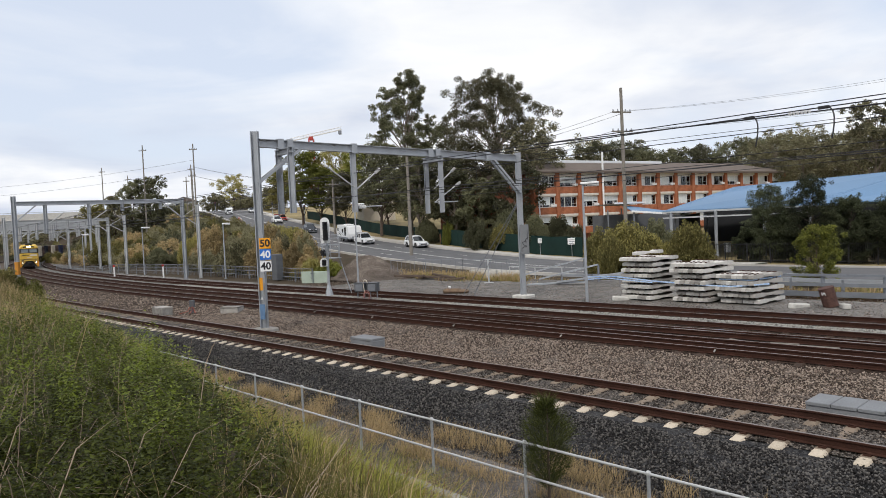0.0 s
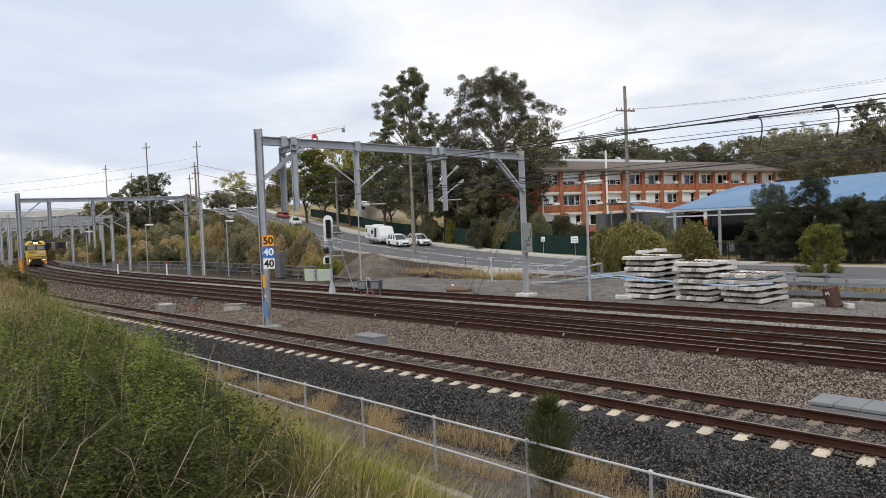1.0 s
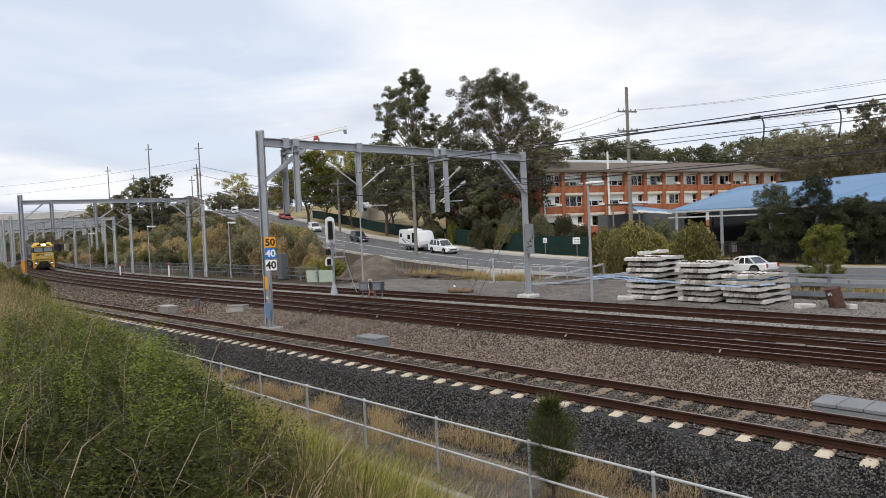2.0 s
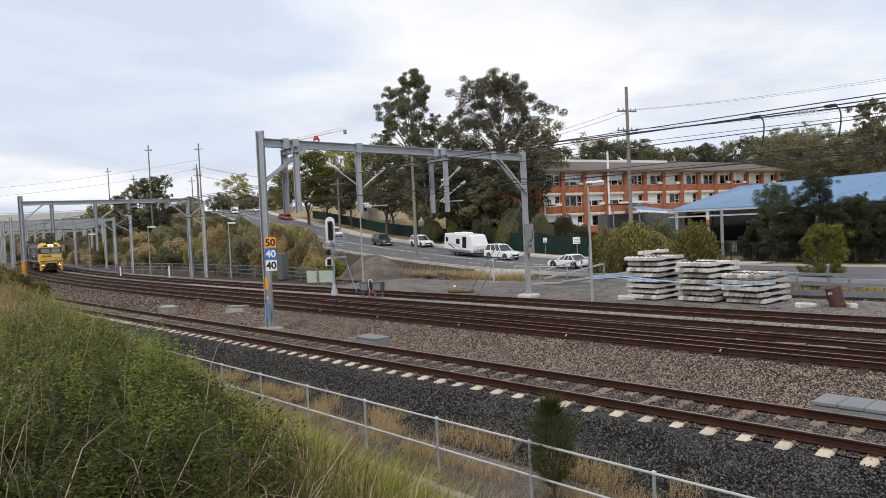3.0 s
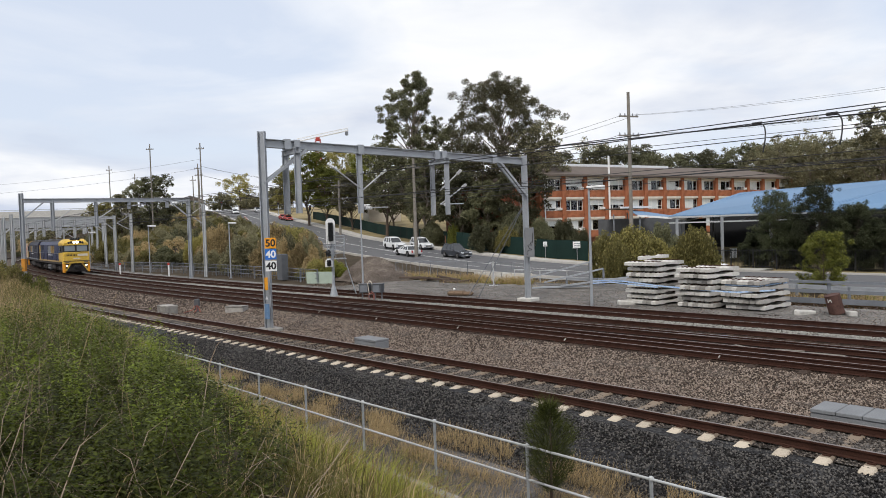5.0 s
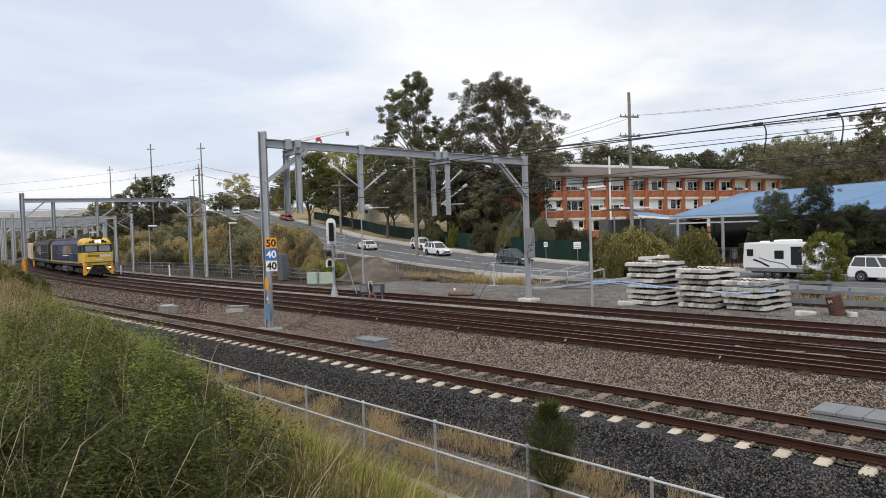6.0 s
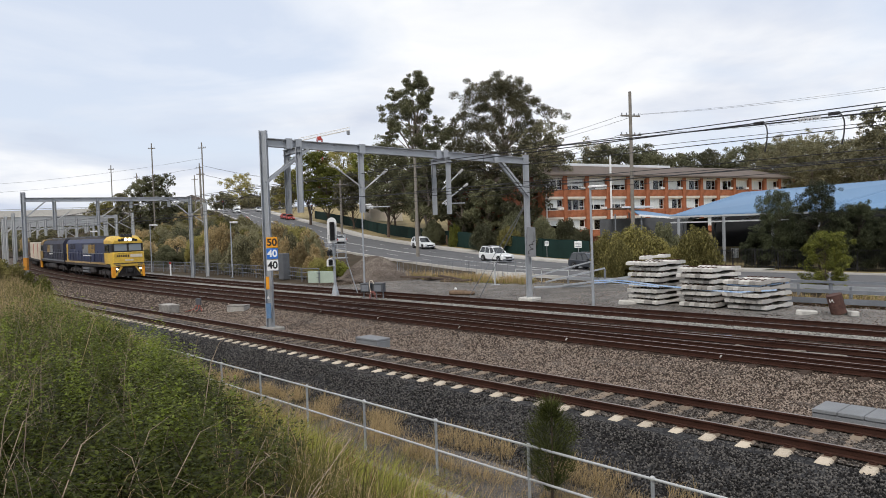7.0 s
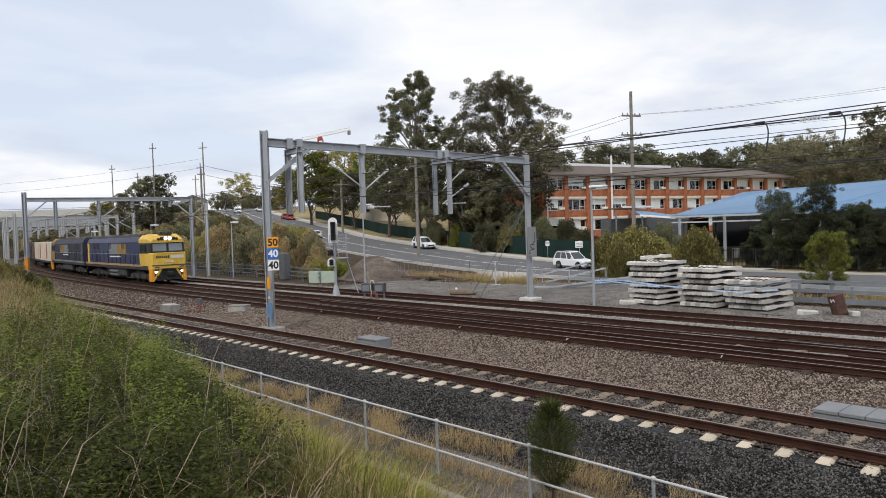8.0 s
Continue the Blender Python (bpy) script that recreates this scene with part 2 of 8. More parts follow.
M_stone_brown = mat("stone_brown", (0.145, 0.108, 0.086), dark=(0.042, 0.031, 0.025), light=(0.32, 0.26, 0.215), scale=3, fine=60, island=0.9, rough=0.85)
M_stone_rust = mat("stone_rust_stained", (0.045, 0.03, 0.023), dark=(0.012, 0.008, 0.006), light=(0.11, 0.08, 0.065), scale=3, fine=60, island=0.9, rough=0.85)
M_stone_pale = mat("stone_pale_grey", (0.17, 0.165, 0.15), dark=(0.05, 0.047, 0.042), light=(0.36, 0.35, 0.32), scale=3, fine=60, island=0.9, rough=0.85)
M_wood = mat("pole_timber", (0.22, 0.20, 0.175), scale=2, fine=18, spread=0.3, bump=0.2)
M_greenfence = mat("dark_green_mesh", (0.012, 0.03, 0.026), scale=0.5, fine=9, spread=0.3, rough=0.8)
M_loco_blue = mat("loco_blue", (0.02, 0.028, 0.078), scale=0.7, fine=7, spread=0.55, rough=0.5)
M_loco_yellow = mat("loco_yellow", (0.62, 0.40, 0.055), scale=0.9, fine=8, spread=0.3, rough=0.5)
M_loco_dull = mat("loco_grimy_gold", (0.26, 0.165, 0.05), scale=0.9, fine=8, spread=0.5, rough=0.6)
M_loco_faded = mat("loco_blue_grimy", (0.028, 0.03, 0.05), scale=0.7, fine=7, spread=0.6, rough=0.6)
M_loco_sill = mat("loco_sill_tan", (0.36, 0.25, 0.12), scale=1.2, fine=9, spread=0.4, rough=0.6)
M_loco_grey = mat("loco_underframe", (0.055, 0.05, 0.05), scale=1.2, fine=9, spread=0.4, rough=0.8)
M_red = mat("red_paint", (0.42, 0.04, 0.03), spread=0.2, rough=0.5)
M_orange = mat("orange_paint", (0.72, 0.30, 0.015), spread=0.12, rough=0.5)
M_sign_orange = mat("sign_orange", (0.82, 0.34, 0.01), spread=0.05, rough=0.5)
M_sign_blue = mat("sign_blue", (0.02, 0.14, 0.52), spread=0.05, rough=0.5)
M_blue_paint = mat("blue_paint", (0.06, 0.2, 0.5), spread=0.2, rough=0.5)
M_carwhite = mat("car_white", (0.72, 0.73, 0.74), spread=0.04, rough=0.25)
M_cargrey = mat("car_dark_grey", (0.045, 0.05, 0.06), spread=0.1, rough=0.25)
M_tyre = mat("tyre_rubber", (0.02, 0.02, 0.02), rough=0.85)
M_rim = mat("alloy_rim", (0.35, 0.35, 0.36), rough=0.35, metal=0.6)
M_lamp_on = glow_mat("headlamp_lit", (1.0, 0.97, 0.88), 6.0)
M_lamp_off = mat("lamp_clear", (0.6, 0.62, 0.65), rough=0.2)
M_taillamp = mat("tail_lamp_red", (0.35, 0.02, 0.02), rough=0.3)
M_cream = mat("van_cream", (0.62, 0.56, 0.47), scale=0.5, fine=6, spread=0.18, rough=0.6)
M_cont = mat("container_brown", (0.15, 0.10, 0.085), scale=0.4, fine=6, spread=0.3, rough=0.6)
M_lightbox = mat("box_grey", (0.20, 0.208, 0.22), scale=2, fine=30, spread=0.18, bump=0.15)
M_boxdark = mat("case_dark_grey", (0.10, 0.105, 0.115), scale=2, fine=20, spread=0.2, rough=0.6)
M_paleGreen = mat("pale_green_panel", (0.38, 0.45, 0.38), scale=1, fine=12, spread=0.15)


# ---- builders ----
U = Vector((-0.682, 0.731, 0)).normalized()     # along the tracks, away from the camera
V = Vector((0.731, 0.682, 0)).normalized()      # across the tracks, away from the camera
TRACK_TURN = math.degrees(math.atan2(U.y, U.x))
BEND_S, BEND_R = 40.0, 520.0


def W(o, s, z=0.0):
    p = V * o + U * s
    return Vector((p.x, p.y, z))


def bend(s):
    return max(0.0, s - BEND_S) ** 2 / (2 * BEND_R)


def os_of(x, y):
    return x * V.x + y * V.y, x * U.x + y * U.y


def mesh_of(name, bm, material, smooth=False):
    me = bpy.data.meshes.new(name)
    bm.to_mesh(me)
    bm.free()
    for m in (material if isinstance(material, (list, tuple)) else [material]):
        me.materials.append(m)
    if smooth:
        me.polygons.foreach_set("use_smooth", [True] * len(me.polygons))
    return me


def part(name, bm, material, parent, label="", smooth=False):
    ob = new(name, bm if isinstance(bm, bpy.types.Mesh) else mesh_of(name, bm, material, smooth))
    ob.parent = parent
    return tagged(ob, label)


def thing(name, label, category, m=None, group="", kind=""):
    ob = new(name)
    ob.empty_display_size = 0.2
    if m is not None:
        ob.matrix_world = m
    return tagged(ob, label, category, group, kind)


def solid(name, bm, material, label, category, m=None, group="", kind="", smooth=False):
    ob = new(name, mesh_of(name, bm, material, smooth))
    if m is not None:
        ob.matrix_world = m
    return tagged(ob, label, category, group, kind)


def box(bm, lo, hi, bevel=0.0, mi=0, m=None):
    c = [(a + b) / 2 for a, b in zip(lo, hi)]
    d = [abs(b - a) for a, b in zip(lo, hi)]
    t = Matrix.Translation(c) @ Matrix.Diagonal((*d, 1))
    r = bmesh.ops.create_cube(bm, size=1, matrix=(m @ t) if m else t)
    vs = r["verts"]
    fs = {f for v in vs for f in v.link_faces}
    if bevel:
        es = list({e for f in fs for e in f.edges})
        out = bmesh.ops.bevel(bm, geom=es, offset=bevel, segments=1, affect="EDGES")
        fs = set(out["faces"]) | {f for v in out["verts"] for f in v.link_faces}
    for f in fs:
        f.material_index = mi
    return bm


def tube(bm, a, b, r0, r1=None, seg=8, mi=0, caps=True):
    a, b = Vector(a), Vector(b)
    d = b - a
    r1 = r0 if r1 is None else r1
    t = Matrix.Translation((a + b) / 2) @ d.to_track_quat("Z", "Y").to_matrix().to_4x4()
    r = bmesh.ops.create_cone(bm, cap_ends=caps, segments=seg, radius1=r0, radius2=r1, depth=d.length, matrix=t)
    for f in {f for v in r["verts"] for f in v.link_faces}:
        f.material_index = mi
    return bm


def bar(bm, a, b, w, h, mi=0):
    """A straight bar of rectangular section between two points."""
    a, b = Vector(a), Vector(b)
    d = b - a
    t = Matrix.Translation((a + b) / 2) @ d.to_track_quat("X", "Z").to_matrix().to_4x4() @ Matrix.Diagonal((d.length, w, h, 1))
    r = bmesh.ops.create_cube(bm, size=1, matrix=t)
    for f in {f for v in r["verts"] for f in v.link_faces}:
        f.material_index = mi
    return bm


def hbeam(bm, a, b, w, h, t=0.02, mi=0):
    """A rolled steel H section between two points."""
    a, b = Vector(a), Vector(b)
    d = b - a
    q = d.to_track_quat("X", "Z").to_matrix().to_4x4()
    mid = Matrix.Translation((a + b) / 2) @ q
    x, y, z, e = w / 2, t / 2, h / 2, h / 2 - t
    ring = [(-x, -z), (x, -z), (x, -e), (y, -e), (y, e), (x, e), (x, z), (-x, z), (-x, e), (-y, e), (-y, -e), (-x, -e)]
    r0 = [bm.verts.new(mid @ Vector((-d.length / 2, p, s))) for p, s in ring]
    r1 = [bm.verts.new(mid @ Vector((d.length / 2, p, s))) for p, s in ring]
    fs = [bm.faces.new(r0[::-1]), bm.faces.new(r1)]
    fs += [bm.faces.new((r0[i], r0[(i + 1) % 12], r1[(i + 1) % 12], r1[i])) for i in range(12)]
    for f in fs:
        f.material_index = mi
    bmesh.ops.recalc_face_normals(bm, faces=fs)
    return bm


def raw(name, verts, faces, material, mats=None):
    me = bpy.data.meshes.new(name)
    me.from_pydata([tuple(v) for v in verts], [], faces)
    for m in (material if isinstance(material, (list, tuple)) else [material]):
        me.materials.append(m)
    if mats is not None:
        me.polygons.foreach_set("material_index", mats)
    me.update()
    return me


def cord(bm, pts, r, seg=5):
    """A round cable through a row of points, as one skin."""
    pts = [Vector(p) for p in pts]
    rings = []
    for i, p in enumerate(pts):
        d = (pts[min(i + 1, len(pts) - 1)] - pts[max(i - 1, 0)]).normalized()
        x = d.cross(Vector((0, 0, 1))).normalized()
        y = x.cross(d)
        rings.append([bm.verts.new(p + (x * math.cos(a) + y * math.sin(a)) * r) for a in [2 * math.pi * k / seg for k in range(seg)]])
    for a, b in zip(rings, rings[1:]):
        for k in range(seg):
            bm.faces.new((a[k], a[(k + 1) % seg], b[(k + 1) % seg], b[k]))
    return bm


def ribbon(bm, pts, w, h):
    for a, b in zip(pts, pts[1:]):
        bar(bm, a, b, w, h)
    return bm


def prism(bm, profile, y0, y1, mi=0):
    """A closed outline in x and z, drawn out from y0 to y1."""
    a = [bm.verts.new((x, y0, z)) for x, z in profile]
    b = [bm.verts.new((x, y1, z)) for x, z in profile]
    fs = [bm.faces.new(a[::-1]), bm.faces.new(b)]
    k = len(profile)
    for i in range(k):
        fs.append(bm.faces.new((a[i], a[(i + 1) % k], b[(i + 1) % k], b[i])))
    for f in fs:
        f.material_index = mi
    bmesh.ops.recalc_face_normals(bm, faces=fs)
    return fs


# ---- ground, road and track beds ----
ROAD = [(75, -22, -0.85), (47, 24, -0.82), (29, 48, -0.8), (11.5, 73.8, -0.75), (-5.3, 98.8, 0.75), (-20.8, 129, 2.75), (-30, 149, 4.6),
        (-50, 194, 8.6), (-75, 249, 13.2), (-118, 345, 15.5), (-170, 460, 16.0)]


def smooth_line(pts, step=1.0):
    out = []
    P = [Vector(p) for p in pts]
    P = [P[0] * 2 - P[1]] + P + [P[-1] * 2 - P[-2]]
    for i in range(1, len(P) - 2):
        a, b, c, d = P[i - 1:i + 3]
        k = max(2, int((c - b).length / step))
        for j in range(k):
            t = j / k
            out.append(0.5 * ((2 * b) + (c - a) * t + (2 * a - 5 * b + 4 * c - d) * t * t + (3 * b - a - 3 * c + d) * t ** 3))
    out.append(P[-2])
    return out


ROAD_LINE = smooth_line(ROAD)
ROAD_K = [0.0]
for a, b in zip(ROAD_LINE, ROAD_LINE[1:]):
    ROAD_K.append(ROAD_K[-1] + (b - a).length)
ROAD_NP = np.array([tuple(p) for p in ROAD_LINE])
ROAD_HALF = 6.6


def road_at(k, side=0.0):
    """The place on the road k metres from its near end, side metres towards the far kerb, and the way uphill."""
    i = min(max(int(np.searchsorted(ROAD_K, k)) - 1, 0), len(ROAD_LINE) - 2)
    a, b = ROAD_LINE[i], ROAD_LINE[i + 1]
    f = (k - ROAD_K[i]) / (ROAD_K[i + 1] - ROAD_K[i])
    way = (b - a).normalized()
    n = Vector((way.y, -way.x, 0)).normalized()
    return a.lerp(b, f) + n * side, way


def smoothstep(t):
    t = min(max(t, 0.0), 1.0)
    return t * t * (3 - 2 * t)


def near_road(x, y):
    d = (ROAD_NP[:, 0] - x) ** 2 + (ROAD_NP[:, 1] - y) ** 2
    i = int(d.argmin())
    a = ROAD_LINE[max(i - 1, 0)]
    b = ROAD_LINE[min(i + 1, len(ROAD_LINE) - 1)]
    w = b - a
    n = Vector((w.y, -w.x, 0)).normalized()
    q = (x - ROAD_NP[i, 0]) * n.x + (y - ROAD_NP[i, 1]) * n.y
    return (q if abs(q) > 0.01 else 0.01), ROAD_NP[i, 2], math.sqrt(d[i])


def ground_z(x, y):
    o, s = os_of(x, y)
    ob = o - bend(min(s, 260))
    if ob < 9.8:
        toe = 5.6 + 0.15 * min(max(s, -4), 25)
        top = 2.25 + 1.8 * smoothstep((s - 45) / 60)
        z = min(-0.75 + max(0.0, toe - ob) * 0.75, top)
        return z + (0.12 * noise.noise((x * 0.6, y * 0.6, 3)) if z > -0.6 else 0.02 * noise.noise((x, y, 5)))
    if ob < 30:
        return -0.75
    q, zr, dist = near_road(x, y)
    wob = 0.12 * noise.noise((x * 0.25, y * 0.25, 9))
    if dist < ROAD_HALF + 1.0:
        return zr - 0.14
    if q < 0:
        a, b = ob - 30, max(0.01, dist - ROAD_HALF - 1.0)
        rise = smoothstep((a / (a + b)) ** (0.6 if s > 45 else 1.0))
        return -0.42 + (zr - 0.14 + 0.42) * rise + wob * min(1, a / 4)
    return zr - 0.05 + min(dist - ROAD_HALF - 1.0, 90) * 0.028 + wob * min(1, (dist - ROAD_HALF - 1.0) / 4)


def build_ground():
    angles = [radians(-42 + 84 * i / 260) for i in range(261)] + [radians(42 + 276 * i / 70) for i in range(1, 70)]
    radii = [0.6 * 1.042 ** i for i in range(206)]
    verts = [(0, 0, ground_z(0, 0))]
    for r in radii:
        for a in angles:
            x, y = r * math.sin(a), r * math.cos(a)
            z = ground_z(x, y)
            if r > 400:
                z += (16 - z) * smoothstep((r - 400) / 500) + 14 * smoothstep((r - 500) / 1500) * (1 + noise.noise((x * 0.002, y * 0.002, 1)))
            verts.append((x, y, z))
    n = len(angles)
    faces = [(0, 1 + (j + 1) % n, 1 + j) for j in range(n)]
    mats = [0] * n
    for i in range(len(radii) - 1):
        for j in range(n):
            a, b = 1 + i * n + j, 1 + i * n + (j + 1) % n
            faces.append((a, b, b + n, a + n))
            x, y, _ = verts[a]
            o, s = os_of(x, y)
            q = near_road(x, y)[0] if o > 30 else -1
            mats.append(1 if q > 0 else 0)
    me = raw("ground", verts, faces, [M_soil, M_verge], mats)
    me.polygons.foreach_set("use_smooth", [True] * len(me.polygons))
    tagged(new("ground", me), "dry soil and grass ground falling to the railway", "ground", kind="structure")


build_ground()


def strip(name, profile, s_list, material, label, rough_z=0.0, category="track bed", follow=True):
    """A bed laid along the tracks: a cross outline (o, z) drawn out along s."""
    verts, faces = [], []
    k = len(profile)
    for s in s_list:
        for o, z in profile:
            p = W(o + (bend(s) if follow else 0), s, z)
            if rough_z:
                p.z += rough_z * (noise.noise((p.x * 1.3, p.y * 1.3, 2)) + 0.6 * noise.noise((p.x * 4, p.y * 4, 7)))
            verts.append(p)
    for i in range(len(s_list) - 1):
        for j in range(k - 1):
            a = i * k + j
            faces.append((a, a + 1, a + k + 1, a + k))
    me = raw(name, verts, faces, material)
    me.polygons.foreach_set("use_smooth", [True] * len(me.polygons))
    return tagged(new(name, me), label, category, kind="structure")


def fine(lo, hi, step):
    return [lo + (hi - lo) * i / max(1, round((hi - lo) / step)) for i in range(max(1, round((hi - lo) / step)) + 1)]


S_BED = fine(-40, 45, 0.4)[:-1] + fine(45, 280, 2.5)
def cess_z(o):
    return -0.14 - 0.075 * smoothstep((o - 14.5) / 0.8) - 0.2 * math.sin(min(1, (o - 14.5) / 4.3) * math.pi)


strip("ballast_shoulder", [(o, -0.75 + 0.53 * smoothstep((o - 10.0) / 1.9)) for o in fine(9.7, 12.35, 0.15)], S_BED, M_ballast_dark, "dark grey crushed stone on the track shoulder", 0.035)
strip("service_path", [(o, -0.735) for o in fine(7.1, 9.8, 0.3)], fine(-12, 22, 0.5), M_pathgravel, "grey gravel path below the bank", 0.02, "path")
strip("ballast_bed", [(o, -0.2 + 0.06 * smoothstep((o - 14.2) / 0.25)) for o in fine(12.35, 14.5, 0.12)], S_BED, M_ballast, "grey crushed stone between the rails", 0.02)
strip("ballast_cess", [(o, cess_z(o)) for o in fine(14.5, 19.1, 0.2)], S_BED, M_ballast_brown, "brownish grey crushed stone between the tracks", 0.03)
strip("ballast_main", [(o, -0.185) for o in fine(19.1, 24.2, 0.3)], S_BED, M_ballast_rust, "rust-stained crushed stone under the two main tracks", 0.012)
strip("ballast_six_foot", [(o, -0.185 + 0.07 * math.sin((o - 24.2) / 1.45 * math.pi)) for o in fine(24.2, 25.65, 0.15)], S_BED, M_ballast_clean, "clean grey crushed stone between the main tracks", 0.02)
strip("ballast_far", [(o, -0.185) for o in fine(25.65, 27.65, 0.3)], S_BED, M_ballast_rust, "rust-stained crushed stone under the far track", 0.012)
strip("ballast_edge", [(o, -0.185 - 0.03 * smoothstep((o - 27.65) / 0.7)) for o in fine(27.65, 28.4, 0.15)], S_BED, M_ballast_clean, "pale crushed stone along the far track", 0.02)
strip("yard", [(o, -0.24 - 0.13 * smoothstep((o - 28.4) / 1.5)) for o in fine(28.4, 31, 0.4)], S_BED, M_yard, "pale gravel beside the main tracks", 0.02)


def build_yard():
    s_list, o_list = fine(-30, 46, 1.0), fine(31, 50, 1.0)
    verts, keep = [], []
    for s in s_list:
        for o in o_list:
            p = W(o, s)
            q, zr, dist = near_road(p.x, p.y)
            p.z = max(ground_z(p.x, p.y) + 0.05, -0.37)
            keep.append(q < 0 and dist > ROAD_HALF + 2.0 and o < (35.6 if s < 20 else 42) + 2 * noise.noise((s * 0.1, 2, 2)))
            verts.append(p)
    k = len(o_list)
    faces = []
    for i in range(len(s_list) - 1):
        for j in range(k - 1):
            a = i * k + j
            if keep[a] and keep[a + 1] and keep[a + k] and keep[a + k + 1]:
                faces.append((a, a + 1, a + k + 1, a + k))
    me = raw("gravel_yard", verts, faces, M_yard)
    me.polygons.foreach_set("use_smooth", [True] * len(me.polygons))
    tagged(new("gravel_yard", me), "level grey gravel yard between tracks and road", "yard", kind="structure")


build_yard()


def road_strip(name, lo, hi, dz, material, label, category, k0=0.0, k1=None, thick=0.0):
    verts, faces = [], []
    ks = [k for k in ROAD_K if k >= k0 and (k1 is None or k <= k1)]
    for k in ks:
        for side, z in ((lo, dz - thick), (lo, dz), (hi, dz), (hi, dz - thick)):
            p, _ = road_at(k, side)
            verts.append((p.x, p.y, p.z + z))
    for i in range(len(ks) - 1):
        for j in range(3):
            a = i * 4 + j
            faces.append((a, a + 1, a + 5, a + 4))
    return tagged(new(name, raw(name, verts, faces, material)), label, category, kind="structure")


road_strip("road", -ROAD_HALF, ROAD_HALF, 0.0, M_asphalt, "grey asphalt road climbing the hill", "road", thick=0.3)
road_strip("kerb", ROAD_HALF, ROAD_HALF + 0.3, 0.14, M_path, "pale concrete kerb beside the road", "kerb", thick=0.4)
road_strip("kerb", -ROAD_HALF - 0.3, -ROAD_HALF, 0.14, M_path, "pale concrete kerb beside the road", "kerb", thick=0.4)
road_strip("footpath", ROAD_HALF + 0.7, ROAD_HALF + 2.7, 0.16, M_path, "pale concrete footpath beside the road", "pavement", 95, 420, 0.3)
for side in (-0.12, 0.12):
    road_strip("centre_line", side - 0.06, side + 0.06, 0.006, M_line, "white painted line along the road", "road marking", thick=0.0)
for k in range(6, 400, 9):
    for side in (-3.3, 3.3):
        road_strip("lane_dash", side - 0.06, side + 0.06, 0.006, M_line, "white painted lane dash", "road marking", k, k + 3.4)

# ---- railway tracks ----
RAIL_PROFILE = [(-0.07, -0.160), (0.07, -0.160), (0.07, -0.150), (0.012, -0.135), (0.012, -0.042), (0.036, -0.034), (0.036, -0.004), (0.030, 0.0), (-0.030, 0.0), (-0.036, -0.004), (-0.036, -0.034), (-0.012, -0.042), (-0.012, -0.135), (-0.07, -0.150)]


def rail_mesh(o, s_list):
    verts, faces, mats = [], [], []
    k = len(RAIL_PROFILE)
    for s in s_list:
        for dx, z in RAIL_PROFILE:
            verts.append(W(o + dx + bend(s), s, z))
    for i in range(len(s_list) - 1):
        for j in range(k):
            a, b = i * k + j, i * k + (j + 1) % k
            faces.append((a, b, b + k, a + k))
            mats.append(1 if j in (7,) else 0)
    return raw("rail", verts, faces, [M_rail, M_railtop], mats)


def sleeper_mesh(material):
    bm = bmesh.new()
    # tapered concrete sleeper, waisted in the middle, with raised rail seats
    out = [(-1.26, -0.05), (-1.22, 0.0), (-0.98, 0.03), (-0.52, 0.03), (-0.35, 0.0), (0.35, 0.0), (0.52, 0.03), (0.98, 0.03), (1.22, 0.0), (1.26, -0.05)]
    low = [(1.26, -0.2), (-1.26, -0.2)]
    rows = []
    for y, f in ((-0.125, 0), (-0.09, 1), (0.09, 1), (0.125, 0)):
        rows.append([bm.verts.new((x, y, (z if f else z - 0.035))) for x, z in out])
    for r0, r1 in zip(rows, rows[1:]):
        for i in range(len(out) - 1):
            bm.faces.new((r0[i], r0[i + 1], r1[i + 1], r1[i]))
    for r, y in ((rows[0], -0.14), (rows[-1], 0.14)):
        b = [bm.verts.new((x, y, -0.2)) for x, z in out]
        for i in range(len(out) - 1):
            bm.faces.new((r[i], r[i + 1], b[i + 1], b[i]))
        r.append(b)
    for i in (0, len(out) - 1):
        bm.faces.new((rows[0][i], rows[1][i], rows[2][i], rows[3][i], rows[3][-1][i], rows[0][-1][i]))
    bmesh.ops.recalc_face_normals(bm, faces=bm.faces[:])
    for f in bm.faces:
        if -0.96 < f.calc_center_median().x < 0.99:
            f.material_index = 2
    for x in (-0.7525, 0.7525):
        for dx in (-0.105, 0.105):
            box(bm, (x + dx - 0.045, -0.06, 0.03), (x + dx + 0.045, 0.06, 0.055), 0, 1)
            tube(bm, (x + dx, -0.055, 0.06), (x + dx, 0.055, 0.075), 0.016, seg=5, mi=1)
    return mesh_of("sleeper", bm, [material, M_rail, M_sleeper_stain if material is M_concrete_near else material])


def build_track(centre, label, s_lo, s_hi, spacing, material, phase=0.0, limit=300):
    t = thing("railway_track", label, "railway track")
    s_list = fine(s_lo, 44, 4.0) + fine(46, s_hi, 2.0)
    for o in (-0.7525, 0.7525):
        part("rail", rail_mesh(centre + o, s_list), None, t, "rusty steel rail with a worn top")
    me = sleeper_mesh(material)
    rnd = random.Random(int(centre * 10))
    k, s = 0, -12.0 + phase
    while k < limit and s < s_hi:
        ob = new("sleeper", me)
        turn = math.degrees(math.atan2(V.y, V.x)) - math.degrees(max(0, s - BEND_S) / BEND_R) + rnd.uniform(-0.8, 0.8)
        ob.matrix_world = Matrix.Translation(W(centre + bend(s) + rnd.uniform(-0.015, 0.015), s, -0.193 + rnd.uniform(-0.012, 0.006))) @ pose(0, 0, 0, 0, 0, turn)
        ob.parent = t
        s += spacing
        k += 1
    return t


